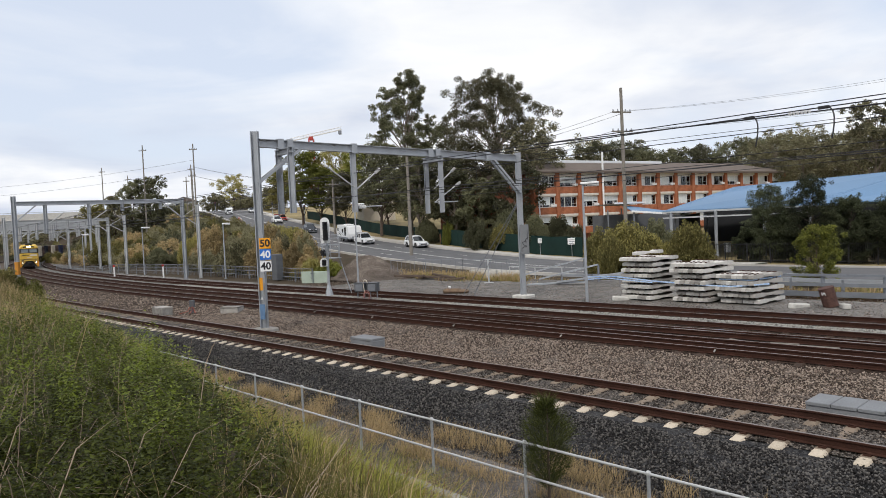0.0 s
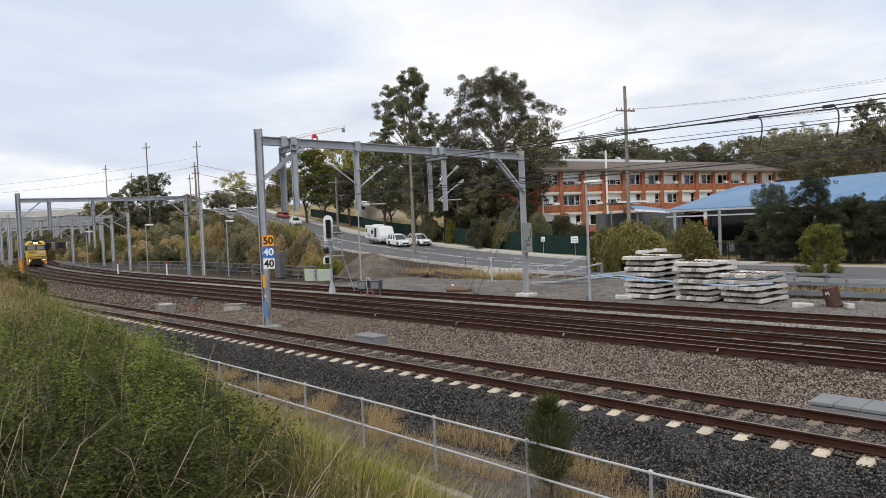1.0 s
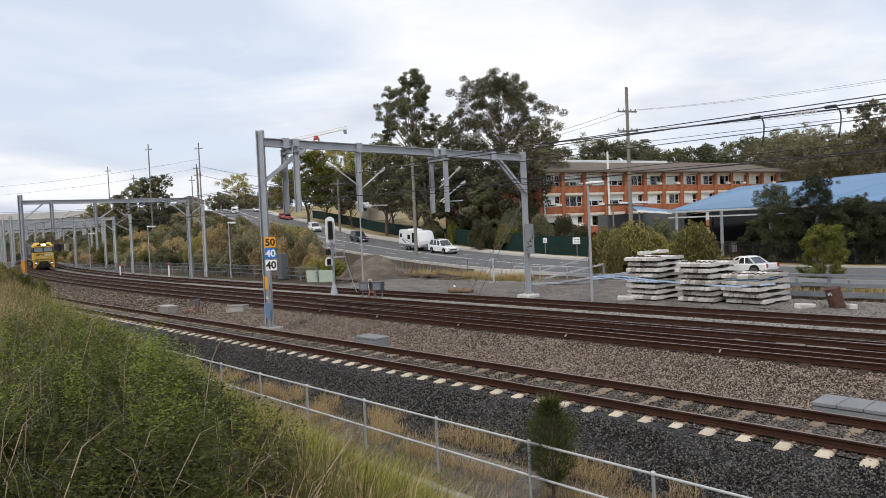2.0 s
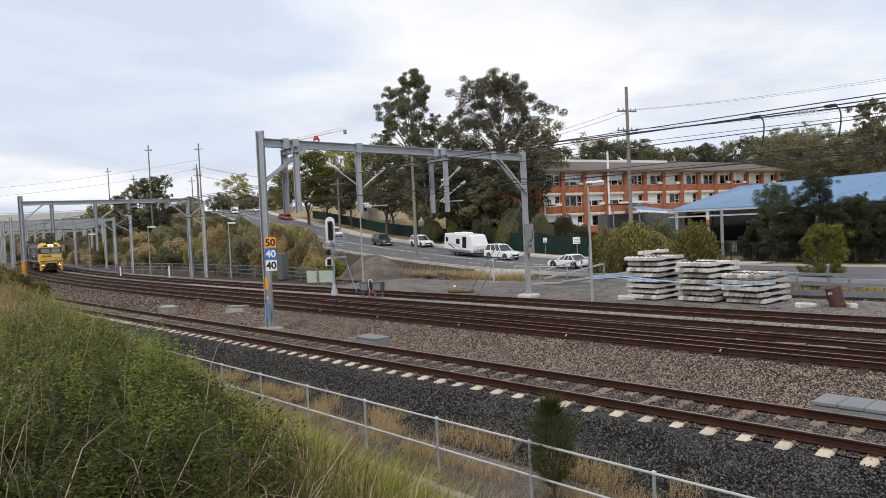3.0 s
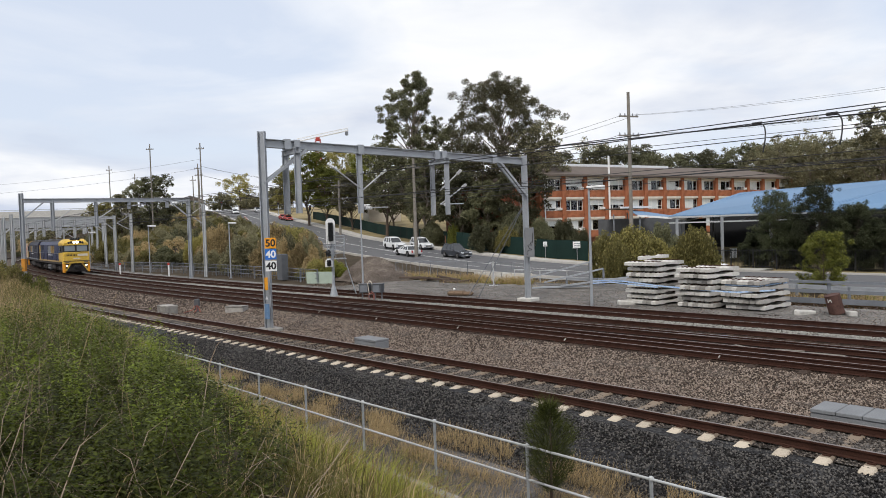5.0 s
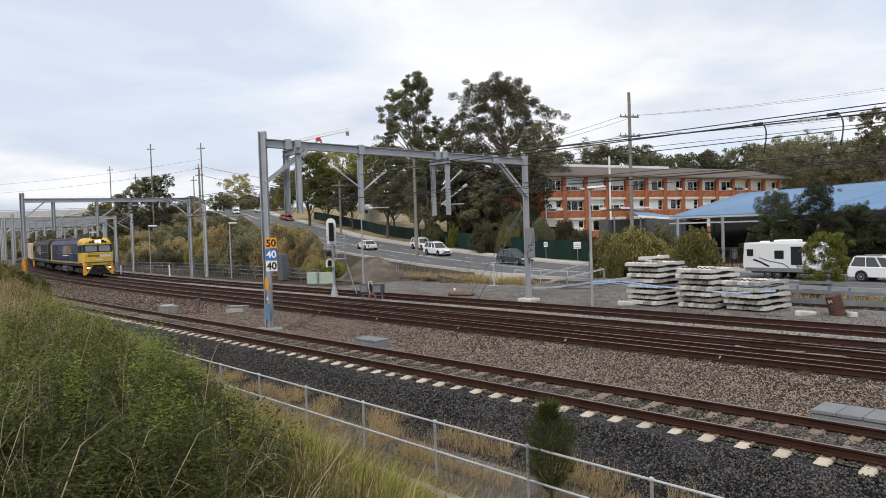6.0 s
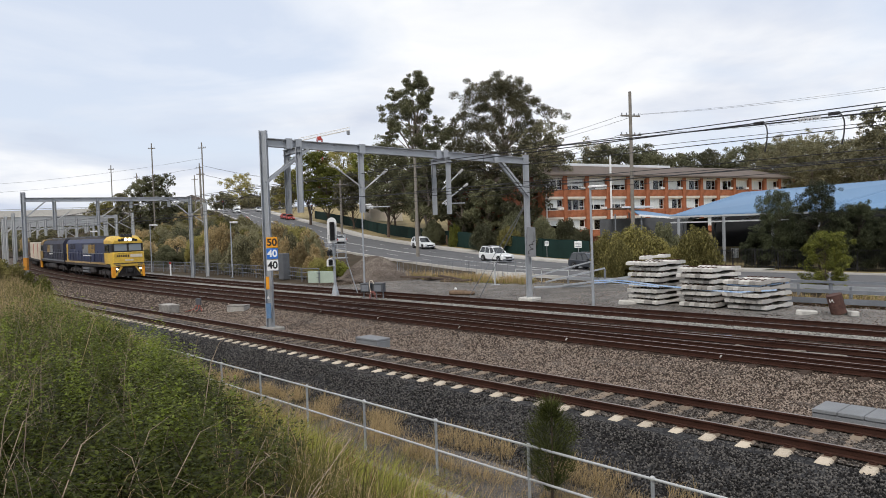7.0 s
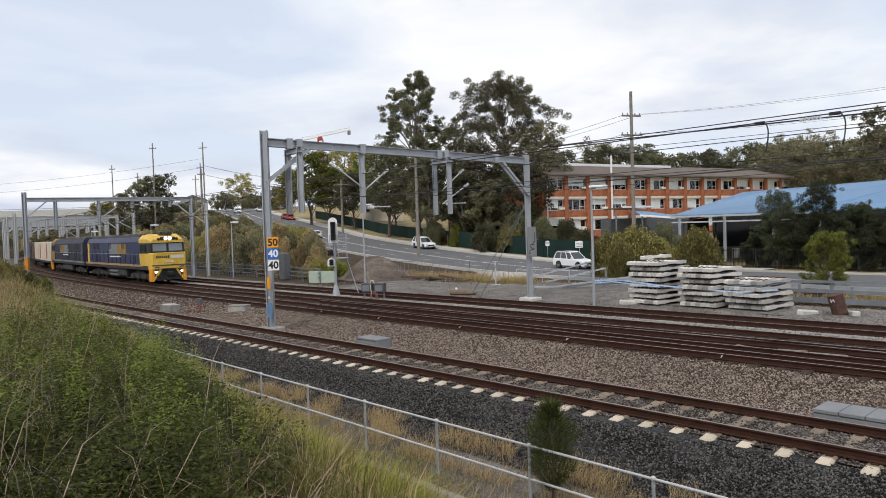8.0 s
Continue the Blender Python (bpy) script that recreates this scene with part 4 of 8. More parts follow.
def pit(o, s, lx, ly, h, turn, label, z=-0.35, material=None):
    bm = bmesh.new()
    box(bm, (-lx / 2, -ly / 2, -0.2), (lx / 2, ly / 2, h - 0.08), 0.02)
    t = thing("cable_pit", label, "cable pit", Matrix.Translation(W(o, s, z)) @ pose(0, 0, 0, 0, 0, TRACK_TURN + turn))
    part("box", bm, material or M_lightbox, t)
    n = max(2, round(lx / 0.45))
    for k in range(n):
        bm = bmesh.new()
        x0 = -lx / 2 + lx * k / n
        box(bm, (x0 + 0.006, -ly / 2 - 0.02, h - 0.078), (x0 + lx / n - 0.006, ly / 2 + 0.02, h), 0.012)
        part("lid", bm, material or M_lightbox, t)


pit(15.25, 20.15, 1.25, 0.6, 0.36, 0, "pale grey concrete cable pit with lids in the ballast")
pit(14.95, 4.0, 2.3, 0.75, 0.40, 0, "long grey concrete cable pit with lids beside the track")
pit(15.55, 39.2, 1.4, 0.6, 0.46, 0, "weathered concrete cable pit beside the track", material=M_concrete_old)
pit(18.1, 36.0, 1.1, 0.6, 0.36, 30, "grey concrete cable pit beside a bent hose", material=M_concrete_old)
M_hose = mat("cable_faded_red", (0.30, 0.075, 0.055), spread=0.4, rough=0.7)
t = thing("point_indicator", "dark trackside stump with red cables", "trackside fitting", Matrix.Translation(W(17.0, 38.6, -0.4)))
bm = bmesh.new(); box(bm, (-0.13, -0.12, 0.35), (0.13, 0.12, 0.75), 0.03); tube(bm, (0, 0, 0), (0, 0, 0.4), 0.07); part("post", bm, M_boxdark, t)
for k in (-0.2, 0.05, 0.2):
    part("cable", ribbon(bmesh.new(), [(k * 0.3, -0.1, 0.4), (k, -0.2, 0.15), (k * 2.4 - 0.2, -0.3, 0.02)], 0.03, 0.03), M_hose, t, "faded red cable")


# sleeper stacks in the yard
def stack(o, s, turn, layers, pitch, label, counts, extra=None):
    t = thing("sleeper_stack", label, "sleeper stack", Matrix.Translation(W(o, s, -0.37)) @ pose(0, 0, 0, 0, 0, turn), "stacks of spare sleepers")
    bm = bmesh.new()
    prof = [(-1.24, 0.0), (-0.5, 0.0), (-0.3, 0.035), (0.3, 0.035), (0.5, 0.0), (1.24, 0.0), (1.25, 0.14), (1.15, 0.17), (0.55, 0.19), (0.35, 0.14), (-0.35, 0.14), (-0.55, 0.19), (-1.15, 0.17), (-1.25, 0.14)]
    prism(bm, prof, -0.122, 0.122)
    for x in (-0.86, -0.64, 0.64, 0.86):
        box(bm, (x - 0.03, -0.05, 0.17), (x + 0.03, 0.05, 0.225), 0, 1)
    me = mesh_of("sleeper", bm, [M_concrete, M_rail])
    old = me.copy()
    old.materials[0] = M_concrete_old
    bmb = bmesh.new(); box(bmb, (-0.05, -0.85, 0), (0.05, 0.85, 0.05))
    batten = mesh_of("batten", bmb, M_wood)
    rnd = random.Random(int(o * 7 + s * 31))
    z = 0.08
    for k in range(layers):
        n = counts
        dx, tw = rnd.uniform(-0.16, 0.16), rnd.uniform(-4.5, 4.5)
        for i in range(n):
            ob = new("sleeper", me if rnd.random() < 0.6 else old)
            ob.parent = t
            ob.matrix_local = Matrix.Translation((dx, 0, z)) @ pose(0, 0, 0, 0, 0, tw) @ Matrix.Translation((rnd.uniform(-0.02, 0.02), (i - (n - 1) / 2) * 0.268, 0))
        for x in (-0.75, 0.75):
            ob = new("batten", batten)
            ob.parent = t
            ob.matrix_local = Matrix.Translation((x, 0, z - 0.055))
        z += pitch
    if extra:
        ob = new("sleeper", me)
        ob.parent = t
        ob.matrix_local = Matrix.Translation((0.1, 0.2, z + 0.01)) @ pose(0, 0, 0, 0, 0, extra)
    return t


ACROSS = math.degrees(math.atan2(V.y, V.x))
stack(32.9, 19.0, ACROSS - 6, 8, 0.276, "high stack of grey concrete railway sleepers in the yard", 7, 3)
stack(32.9, 16.2, ACROSS - 8, 7, 0.277, "stack of grey concrete sleepers wrapped with striped tape", 7)
stack(33.0, 13.9, ACROSS - 8, 5, 0.285, "low stack of concrete sleepers with a blue tarpaulin layer", 7)
M_tape = mat("striped_tape_blue", (0.40, 0.55, 0.78), light=(0.8, 0.82, 0.86), dark=(0.12, 0.3, 0.62), scale=9, fine=16, rough=0.4)
t = thing("barrier_tape", "blue and white striped plastic barrier tape, sagging", "barrier tape")
tape = [W(29.3, 20.5, 1.0), W(30.6, 20.3, 0.93), W(31.5, 20.1, 0.84), W(31.58, 18.2, 0.66), W(31.58, 15.4, 0.52), W(31.55, 14.2, 0.50), W(31.6, 12.5, 0.66)]
part("tape", ribbon(bmesh.new(), tape, 0.015, 0.07), M_tape, t)
part("tape", ribbon(bmesh.new(), [p + Vector((0.02, 0, -0.13 + 0.05 * (i % 2))) for i, p in enumerate(tape[:4])], 0.015, 0.06), M_tape, t)
bm = bmesh.new(); box(bm, (-1.25, -0.82, 0.0), (1.25, 0.82, 0.06), 0.02)
solid("tarpaulin", bm, M_tape, "blue striped sheet laid between stacked sleepers", "sheet", Matrix.Translation(W(32.96, 13.9, 0.765)) @ pose(0, 0, 0, 0, 0, ACROSS - 8))

# rusty drum lying beside broken concrete
t = thing("steel_drum", "rusty brown drum with white scrawl leaning on concrete", "drum", Matrix.Translation(W(32.6, 10.35, -0.33)) @ pose(0, 0, 0, 8, -12, -40) @ Matrix.Diagonal((0.85, 0.85, 0.88, 1)))
bm = bmesh.new(); tube(bm, (0, 0, 0), (0, 0, 0.95), 0.36, 0.36, 20)
for z in (0.02, 0.32, 0.62, 0.92):
    tube(bm, (0, 0, z - 0.02), (0, 0, z + 0.02), 0.375, 0.375, 20)
part("body", bm, mat("drum_rust", (0.09, 0.05, 0.042), scale=4, fine=22, spread=0.5), t)
part("scrawl", ribbon(bmesh.new(), [(-0.16, -0.385, 0.82), (-0.17, -0.38, 0.66), (-0.05, -0.39, 0.8), (-0.02, -0.392, 0.64)], 0.015, 0.022), M_white, t)
for o, s, r, tn in ((31.9, 11.4, 0.5, 20), (32.5, 9.8, 0.6, 70), (31.6, 19.9, 0.55, 10)):
    bm = bmesh.new(); box(bm, (-r, -0.15, -0.1), (r, 0.16, 0.16), 0.05)
    solid("concrete_block", bm, M_concrete, "broken pale concrete block on gravel", "concrete block", Matrix.Translation(W(o, s, -0.34)) @ pose(0, 0, 0, 4, 6, tn))


# pipe handrail along the foot of the bank
def handrail():
    t = thing("pipe_fence", "galvanised two-rail pipe fence with wire mesh", "fence")
    line = lambda s: 8.48 + 0.0115 * s
    s_list = [-1.59 + 2.225 * k for k in range(13)]
    for h in (0.28, -0.26):
        for a, b in zip(s_list, s_list[1:]):
            part("rail", tube(bmesh.new(), W(line(a), a, h), W(line(b), b, h), 0.021, seg=8), M_steel_lt, t)
    for s in s_list:
        p = part("post", tube(bmesh.new(), W(line(s), s, -0.85), W(line(s), s, 0.28), 0.026, seg=8), M_galv, t)
        bm = bmesh.new()
        bmesh.ops.create_uvsphere(bm, u_segments=8, v_segments=6, radius=0.042, matrix=Matrix.Translation(W(line(s), s, 0.285)))
        part("joint", bm, M_steel_lt, p)


handrail()
# concrete drain edge at the foot of the bank
bm = bmesh.new()
for s in range(-6, 12):
    box(bm, (-0.49, -0.09, -0.3), (0.49, 0.09, 0.1), 0.015, 0, Matrix.Translation(W(7.42 + 0.06 * s + 0.03 * math.sin(s), s + 0.5, -0.73)) @ pose(0, 0, 0, 0, 0, TRACK_TURN + math.sin(s * 2.1)))
solid("drain_edge", bm, M_concrete_old, "weathered concrete drain edging below the bank", "kerb", kind="structure")

# cable trough beside the far track
t = thing("cable_trough", "line of pale concrete trough lids beside the track", "cable trough")
bm = bmesh.new(); box(bm, (-0.475, -0.22, -0.14), (0.475, 0.22, 0.0), 0.015)
lid = mesh_of("lid", bm, M_concrete_old)
for k in range(110):
    s = -14 + k * 0.98
    ob = new("lid", lid)
    ob.parent = t
    ob.matrix_local = Matrix.Translation(W(28.75 + bend(s), s, -0.235)) @ pose(0, 0, 0, 0, 0, TRACK_TURN)

# ---- buildings and roadside ----
def school():
    t = thing("school_building", "three-storey orange brick building with white-framed windows", "building")
    base = Matrix.Translation((15.3, 105, 1.9)) @ pose(0, 0, 0, 0, 0, math.degrees(math.atan2(31, 53)))
    L, n, fl, deep = 61.4, 14, 3.13, 14.0
    bay = L / n
    H = fl * 3

    def put(name, bm, m, parent=t, label=""):
        ob = part(name, bm, m, parent, label)
        ob.matrix_world = base
        return ob
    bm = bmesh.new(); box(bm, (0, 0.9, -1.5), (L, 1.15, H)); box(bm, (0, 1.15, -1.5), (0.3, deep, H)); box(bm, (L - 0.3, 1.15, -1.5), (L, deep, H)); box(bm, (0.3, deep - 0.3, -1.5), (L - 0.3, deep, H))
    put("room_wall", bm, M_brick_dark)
    me_s = mesh_of("spandrel", box(bmesh.new(), (0.34, 0.3, 0), (bay - 0.34, 0.9, 1.05)), M_brick)
    me_b = mesh_of("lintel", box(bmesh.new(), (0.34, 0.22, 2.78), (bay - 0.34, 0.9, fl)), M_band)
    bm = bmesh.new(); box(bm, (-0.34, 0.0, -1.5), (0.34, 0.9, H), 0.02)
    me_p = mesh_of("pier", bm, M_brick)
    bm = bmesh.new()
    for x0, x1, z0, z1 in ((0.34, bay - 0.34, 1.05, 1.12), (0.34, bay - 0.34, 2.61, 2.78), (0.34, 0.41, 1.12, 2.61), (bay - 0.41, bay - 0.34, 1.12, 2.61), (bay * 0.36, bay * 0.38, 1.12, 2.61), (bay * 0.68, bay * 0.70, 1.12, 2.61), (bay * 0.70, bay - 0.41, 1.58, 1.64)):
        box(bm, (x0, 0.52, z0), (x1, 0.62, z1))
    me_f = mesh_of("window_frame", bm, M_frame)
    me_g = mesh_of("pane", box(bmesh.new(), (0.4, 0.56, 1.12), (bay - 0.4, 0.575, 2.61)), M_window)
    blinds = [mesh_of("blind", box(bmesh.new(), (0.42, 0.535, 2.61 - h), (bay * f, 0.553, 2.61)), M_blind) for h, f in ((1.45, 0.67), (0.95, 0.88), (1.45, 0.67), (0.75, 0.9), (1.45, 0.37), (1.2, 0.68))]
    me_ac = mesh_of("air_conditioner", box(box(bmesh.new(), (bay * 0.72, 0.1, 1.14), (bay * 0.84, 0.55, 1.5), 0.03), (bay * 0.86, 0.1, 1.14), (bay * 0.92, 0.55, 1.5), 0.03), M_white)
    rnd = random.Random(8)
    for i in range(n + 1):
        p = part("pier", me_p, None, t); p.matrix_world = base @ Matrix.Translation((i * bay, 0, 0))
    for k in range(3):
        for i in range(n):
            m = base @ Matrix.Translation((i * bay, 0, k * fl))
            for me, nm in ((me_s, "spandrel"), (me_b, "lintel")):
                part(nm, me, None, t).matrix_world = m
            w = part("window", me_f, None, t); w.matrix_world = m
            g = part("pane", me_g, None, w); g.matrix_world = m
            if rnd.random() < 0.93:
                b = part("blind", rnd.choice(blinds), None, w); b.matrix_world = m
            if rnd.random() < 0.35 and k < 3:
                b = part("air_conditioner", me_ac, None, w); b.matrix_world = m
    bm = bmesh.new(); box(bm, (-0.6, -0.7, H), (L + 0.6, deep + 0.6, H + 0.28)); put("eave", bm, M_rooftile)
    bm = bmesh.new()
    a = [(-0.6, -0.7), (L + 0.6, -0.7), (L + 0.6, deep + 0.6), (-0.6, deep + 0.6)]
    vs = [bm.verts.new((x, y, H + 0.28)) for x, y in a] + [bm.verts.new((6, deep / 2, H + 2.5)), bm.verts.new((L - 6, deep / 2, H + 2.5))]
    for f in ((0, 1, 5, 4), (1, 2, 5), (2, 3, 4, 5), (3, 0, 4), (3, 2, 1, 0)):
        bm.faces.new([vs[i] for i in f])
    put("roof", bm, M_rooftile, label="low brown tiled roof")
    bm = bmesh.new(); box(bm, (6.5, deep / 2 - 1, H + 1.9), (34, deep / 2 + 1, H + 2.62), 0.05); put("roof_vent", bm, M_roofwhite, label="long white roof monitor")
    bm = bmesh.new(); tube(bm, (13.4, -0.25, 0), (13.4, -0.25, H + 3.4), 0.16, seg=10); put("flue", bm, M_white, label="tall white flue pipe")
    bm = bmesh.new(); tube(bm, (0.5, -0.15, -0.5), (0.5, -0.15, H), 0.09, seg=8); put("downpipe", bm, M_white)
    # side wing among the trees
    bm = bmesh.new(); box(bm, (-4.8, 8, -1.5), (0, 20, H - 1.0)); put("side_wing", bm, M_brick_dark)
    for i in (2.2,):
        for k in range(3):
            bm = bmesh.new(); box(bm, (-12.6 + i * 4.2, 7.9, k * fl + 1.0), (-10.2 + i * 4.2, 8.02, k * fl + 2.4)); w = put("wing_window", bm, M_glass)
            bm = bmesh.new(); box(bm, (-12.8 + i * 4.2, 7.85, k * fl + 2.4), (-10.0 + i * 4.2, 8.0, k * fl + 2.75)); put("lintel", bm, M_band)


school()


def plate(bm, pts, thick):
    top = [bm.verts.new(p) for p in pts]
    low = [bm.verts.new(Vector(p) - Vector((0, 0, thick))) for p in pts]
    bm.faces.new(top); bm.faces.new(low[::-1])
    n = len(pts)
    for i in range(n):
        bm.faces.new((top[i], low[i], low[(i + 1) % n], top[(i + 1) % n]))
    bmesh.ops.recalc_face_normals(bm, faces=bm.faces[:])
    return bm


def shed():
    t = thing("covered_court", "open-sided shed with pale blue sheet roof on steel posts", "shed")
    E0, E1, E2, E3 = Vector((36, 98, 4.4)), Vector((24.4, 75, 4.45)), Vector((35.5, 65.5, 4.4)), Vector((58, 58, 4.6))
    R1, R2, R3 = Vector((36, 84, 7.05)), Vector((50, 70.5, 7.55)), Vector((68, 66, 7.6))
    slope = part("roof", plate(bmesh.new(), [E1, E2, R2, R1], 0.12), M_roofblue, t, "pale blue ribbed sheet roof")
    part("roof_end", plate(bmesh.new(), [E0, E1, R1], 0.12), M_roofblue, t)
    part("roof_side", plate(bmesh.new(), [E2, E3, R3, R2], 0.12), M_roofblue, t)
    part("roof_back", plate(bmesh.new(), [R1, R2, R3, Vector((66, 80, 4.4)), E0], 0.12), M_roofblue, t)
    # ribs of the sheets
    for i in range(1, 40):
        f = i / 40
        a, b = E1.lerp(E2, f), R1.lerp(R2, f)
        part("rib", bar(bmesh.new(), a + Vector((0, 0, 0.01)), b + Vector((0, 0, 0.01)), 0.05, 0.035), M_roofblue, slope)
    part("gutter", bar(bmesh.new(), E1 - Vector((0, 0, 0.16)), E2 - Vector((0, 0, 0.16)), 0.16, 0.18), M_steel_lt, t)
    part("fascia", bar(bmesh.new(), E1 - Vector((0, 0, 0.75)), E2 - Vector((0, 0, 0.75)), 0.12, 0.14), M_steel_lt, t)
    part("gutter", bar(bmesh.new(), E1 - Vector((0, 0, 0.16)), E0 - Vector((0, 0, 0.16)), 0.16, 0.18), M_steel_lt, t)
    for f in (0.06, 0.38, 0.7, 0.98):
        p = E1.lerp(E2, f)
        part("post", bar(bmesh.new(), Vector((p.x, p.y, -0.4)), Vector((p.x, p.y, p.z - 0.2)), 0.24, 0.24), M_galv, t)
        q = E0.lerp(Vector((62, 76, 4.4)), f)
        part("post", bar(bmesh.new(), Vector((q.x, q.y, -0.2)), Vector((q.x, q.y, q.z - 0.1)), 0.2, 0.2), M_galv_dark, t)
    for f in (0.1, 0.3, 0.5, 0.7, 0.9):
        a, b = E1.lerp(E2, f), R1.lerp(R2, f)
        part("truss", bar(bmesh.new(), a - Vector((0, 0, 0.75)), b - Vector((0, 0, 0.5)), 0.12, 0.16), M_galv_dark, t)
    # walls coloured near black: the deep shade under the roof is painted in
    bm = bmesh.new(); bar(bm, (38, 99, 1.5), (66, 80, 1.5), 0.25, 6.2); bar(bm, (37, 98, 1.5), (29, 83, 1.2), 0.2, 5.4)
    part("back_wall", bm, mat("court_wall_shade", (0.03, 0.031, 0.034), scale=0.6, fine=8, spread=0.3), t, "wall at the back of the court, coloured as deep shade")


shed()
# covered way in front of the school
t = thing("covered_walkway", "small walkway roof of blue sheet with white fascia", "shelter")
part("roof", plate(bmesh.new(), [Vector(p) for p in ((22.5, 80, 4.75), (27.0, 77, 4.15), (28.2, 84, 4.5), (23.5, 88, 5.6))], 0.12), M_roofblue, t, "pale blue sheet roof")
part("fascia", bar(bmesh.new(), (22.5, 80, 4.65), (27, 77, 4.05), 0.12, 0.2), M_white, t)
part("upper_roof", plate(bmesh.new(), [Vector(p) for p in ((20.2, 86, 5.66), (21.6, 84, 5.75), (26.5, 88, 5.8), (24, 92, 5.72))], 0.14), M_rooftile, t)
part("upper_fascia", bar(bmesh.new(), (21.6, 84, 5.72), (26.5, 88, 5.78), 0.14, 0.22), M_white, t)
for x, y, z in ((22.8, 80.2, 4.6), (26.6, 77.6, 4.1), (21, 85, 5.0), (24, 90, 5.2)):
    part("post", bar(bmesh.new(), (x, y, 0), (x, y, z - 0.05), 0.14, 0.14), M_galv_dark, t)
part("screen", bar(bmesh.new(), (19.8, 88, 2.2), (31.5, 88, 2.2), 0.1, 4.4), M_boxdark, t, "dark screen wall")


# white litter bin before the court
t = thing("litter_bin", "white upright bin on the lawn before the court", "bin", Matrix.Translation((33.3, 80, ground_z(33.3, 80))))
bm = bmesh.new(); box(bm, (-0.3, -0.3, 0), (0.3, 0.3, 1.0), 0.05); part("body", bm, M_white, t)
bm = bmesh.new(); box(bm, (-0.33, -0.33, 1.0), (0.33, 0.33, 1.1), 0.04); part("lid", bm, M_frame, t)


# fences
def rail_fence(name, pts, h, rails, post_every, m, label, r=0.025, pickets=0.0, mesh=None):
    t = thing(name, label, "fence")
    stick = mesh_of("picket", tube(bmesh.new(), (0, 0, 0.08), (0, 0, h), r * 0.5, seg=4), m) if pickets else None
    pts = [Vector(p) for p in pts]
    for a, b in zip(pts, pts[1:]):
        L = (b - a).length
        n = max(1, round(L / post_every))
        for i in range(n + 1):
            p = a.lerp(b, i / n)
            p.z = ground_z(p.x, p.y)
            part("post", tube(bmesh.new(), p - Vector((0, 0, 0.2)), p + Vector((0, 0, h)), r * 1.3, seg=6), m, t)
        for i in range(n):
            p, q = a.lerp(b, i / n), a.lerp(b, (i + 1) / n)
            p.z, q.z = ground_z(p.x, p.y), ground_z(q.x, q.y)
            for z in rails:
                part("rail", tube(bmesh.new(), p + Vector((0, 0, z)), q + Vector((0, 0, z)), r, seg=6), m, t)
            if pickets:
                k = max(1, int((q - p).length / pickets))
                for j in range(k):
                    c = p.lerp(q, (j + 0.5) / k)
                    part("picket", stick, None, t).matrix_world = Matrix.Translation(c)
            if mesh:
                bm = bmesh.new()
                bar(bm, p + Vector((0, 0, h / 2)), q + Vector((0, 0, h / 2)), 0.02, h - 0.05)
                part("panel", bm, mesh, t)
    return t


def along_road(k0, k1, side, step):
    return [road_at(k0 + (k1 - k0) * i / max(1, round((k1 - k0) / step)), side)[0] for i in range(max(1, round((k1 - k0) / step)) + 1)]


rail_fence("yard_fence", [W(33.8, s) for s in (52, 66, 80, 96, 112, 128)], 1.25, (0.45, 0.85, 1.22), 3.0, M_galv_dark, "grey pipe fence along the foot of the cutting", 0.03, 0.35)
rail_fence("green_fence", along_road(120, 152, ROAD_HALF + 4.2, 8), 2.4, (), 3.0, M_greenfence, "tall dark green mesh fence before the school", 0.03, mesh=M_greenfence)
rail_fence("green_fence", along_road(153, 240, ROAD_HALF + 6.2, 11), 2.1, (), 3.0, M_black, "dark mesh fence beneath roadside trees", 0.03, mesh=M_greenfence)
rail_fence("picket_fence", along_road(66, 112, ROAD_HALF + 3.2, 9), 1.9, (0.25, 1.75), 2.4, M_black, "black steel picket fence beside the road", 0.03, 0.14)
rail_fence("mesh_gate", [W(38.5, 47), W(40.2, 40), W(41.3, 36)], 1.9, (0.1, 1.85), 3.2, M_galv_dark, "grey pipe and mesh gate beside the yard", 0.025, 0.45)
rail_fence("mesh_gate", [W(41.3, 36), W(42.0, 31.5)], 1.3, (0.1, 0.7, 1.28), 2.2, M_steel_lt, "low pale pipe gate beside the yard", 0.03)


def guard_rail(pts, label):
    t = thing("guard_rail", label, "guard rail")
    pts = [Vector(p) for p in pts]
    for a, b in zip(pts, pts[1:]):
        bm = bmesh.new()
        for z in (0.62, 0.5):
            bar(bm, a + Vector((0, 0, z)), b + Vector((0, 0, z)), 0.05, 0.1)
        bar(bm, a + Vector((0, 0, 0.56)), b + Vector((0, 0, 0.56)), 0.02, 0.1)
        part("rail", bm, M_galv, t)
        part("post", bar(bmesh.new(), a + Vector((0, 0, -0.4)), a + Vector((0, 0, 0.66)), 0.12, 0.12), M_galv_dark, t)


def at_ground(o, s, dz=0.0):
    p = W(o, s)
    p.z = ground_z(p.x, p.y) + dz
    return p


guard_rail([at_ground(40.6, 30.5 - 2.6 * k, 0.25) for k in range(15)], "galvanised crash barrier between yard and road")
t = thing("guard_rail", "three-rail galvanised barrier beside the yard", "guard rail")
for k in range(12):
    a, b = W(36.0, 19.6 - 2.6 * k, 0), W(36.0, 17.0 - 2.6 * k, 0)
    for z, h in ((0.70, 0.12), (0.25, 0.17), (-0.20, 0.26)):
        part("rail", bar(bmesh.new(), a + Vector((0, 0, z)), b + Vector((0, 0, z)), 0.06, h), M_galv_dark, t)
    part("post", bar(bmesh.new(), a + V * 0.08 + Vector((0, 0, -0.6)), a + V * 0.08 + Vector((0, 0, 0.76)), 0.1, 0.14), M_galv_dark, t)
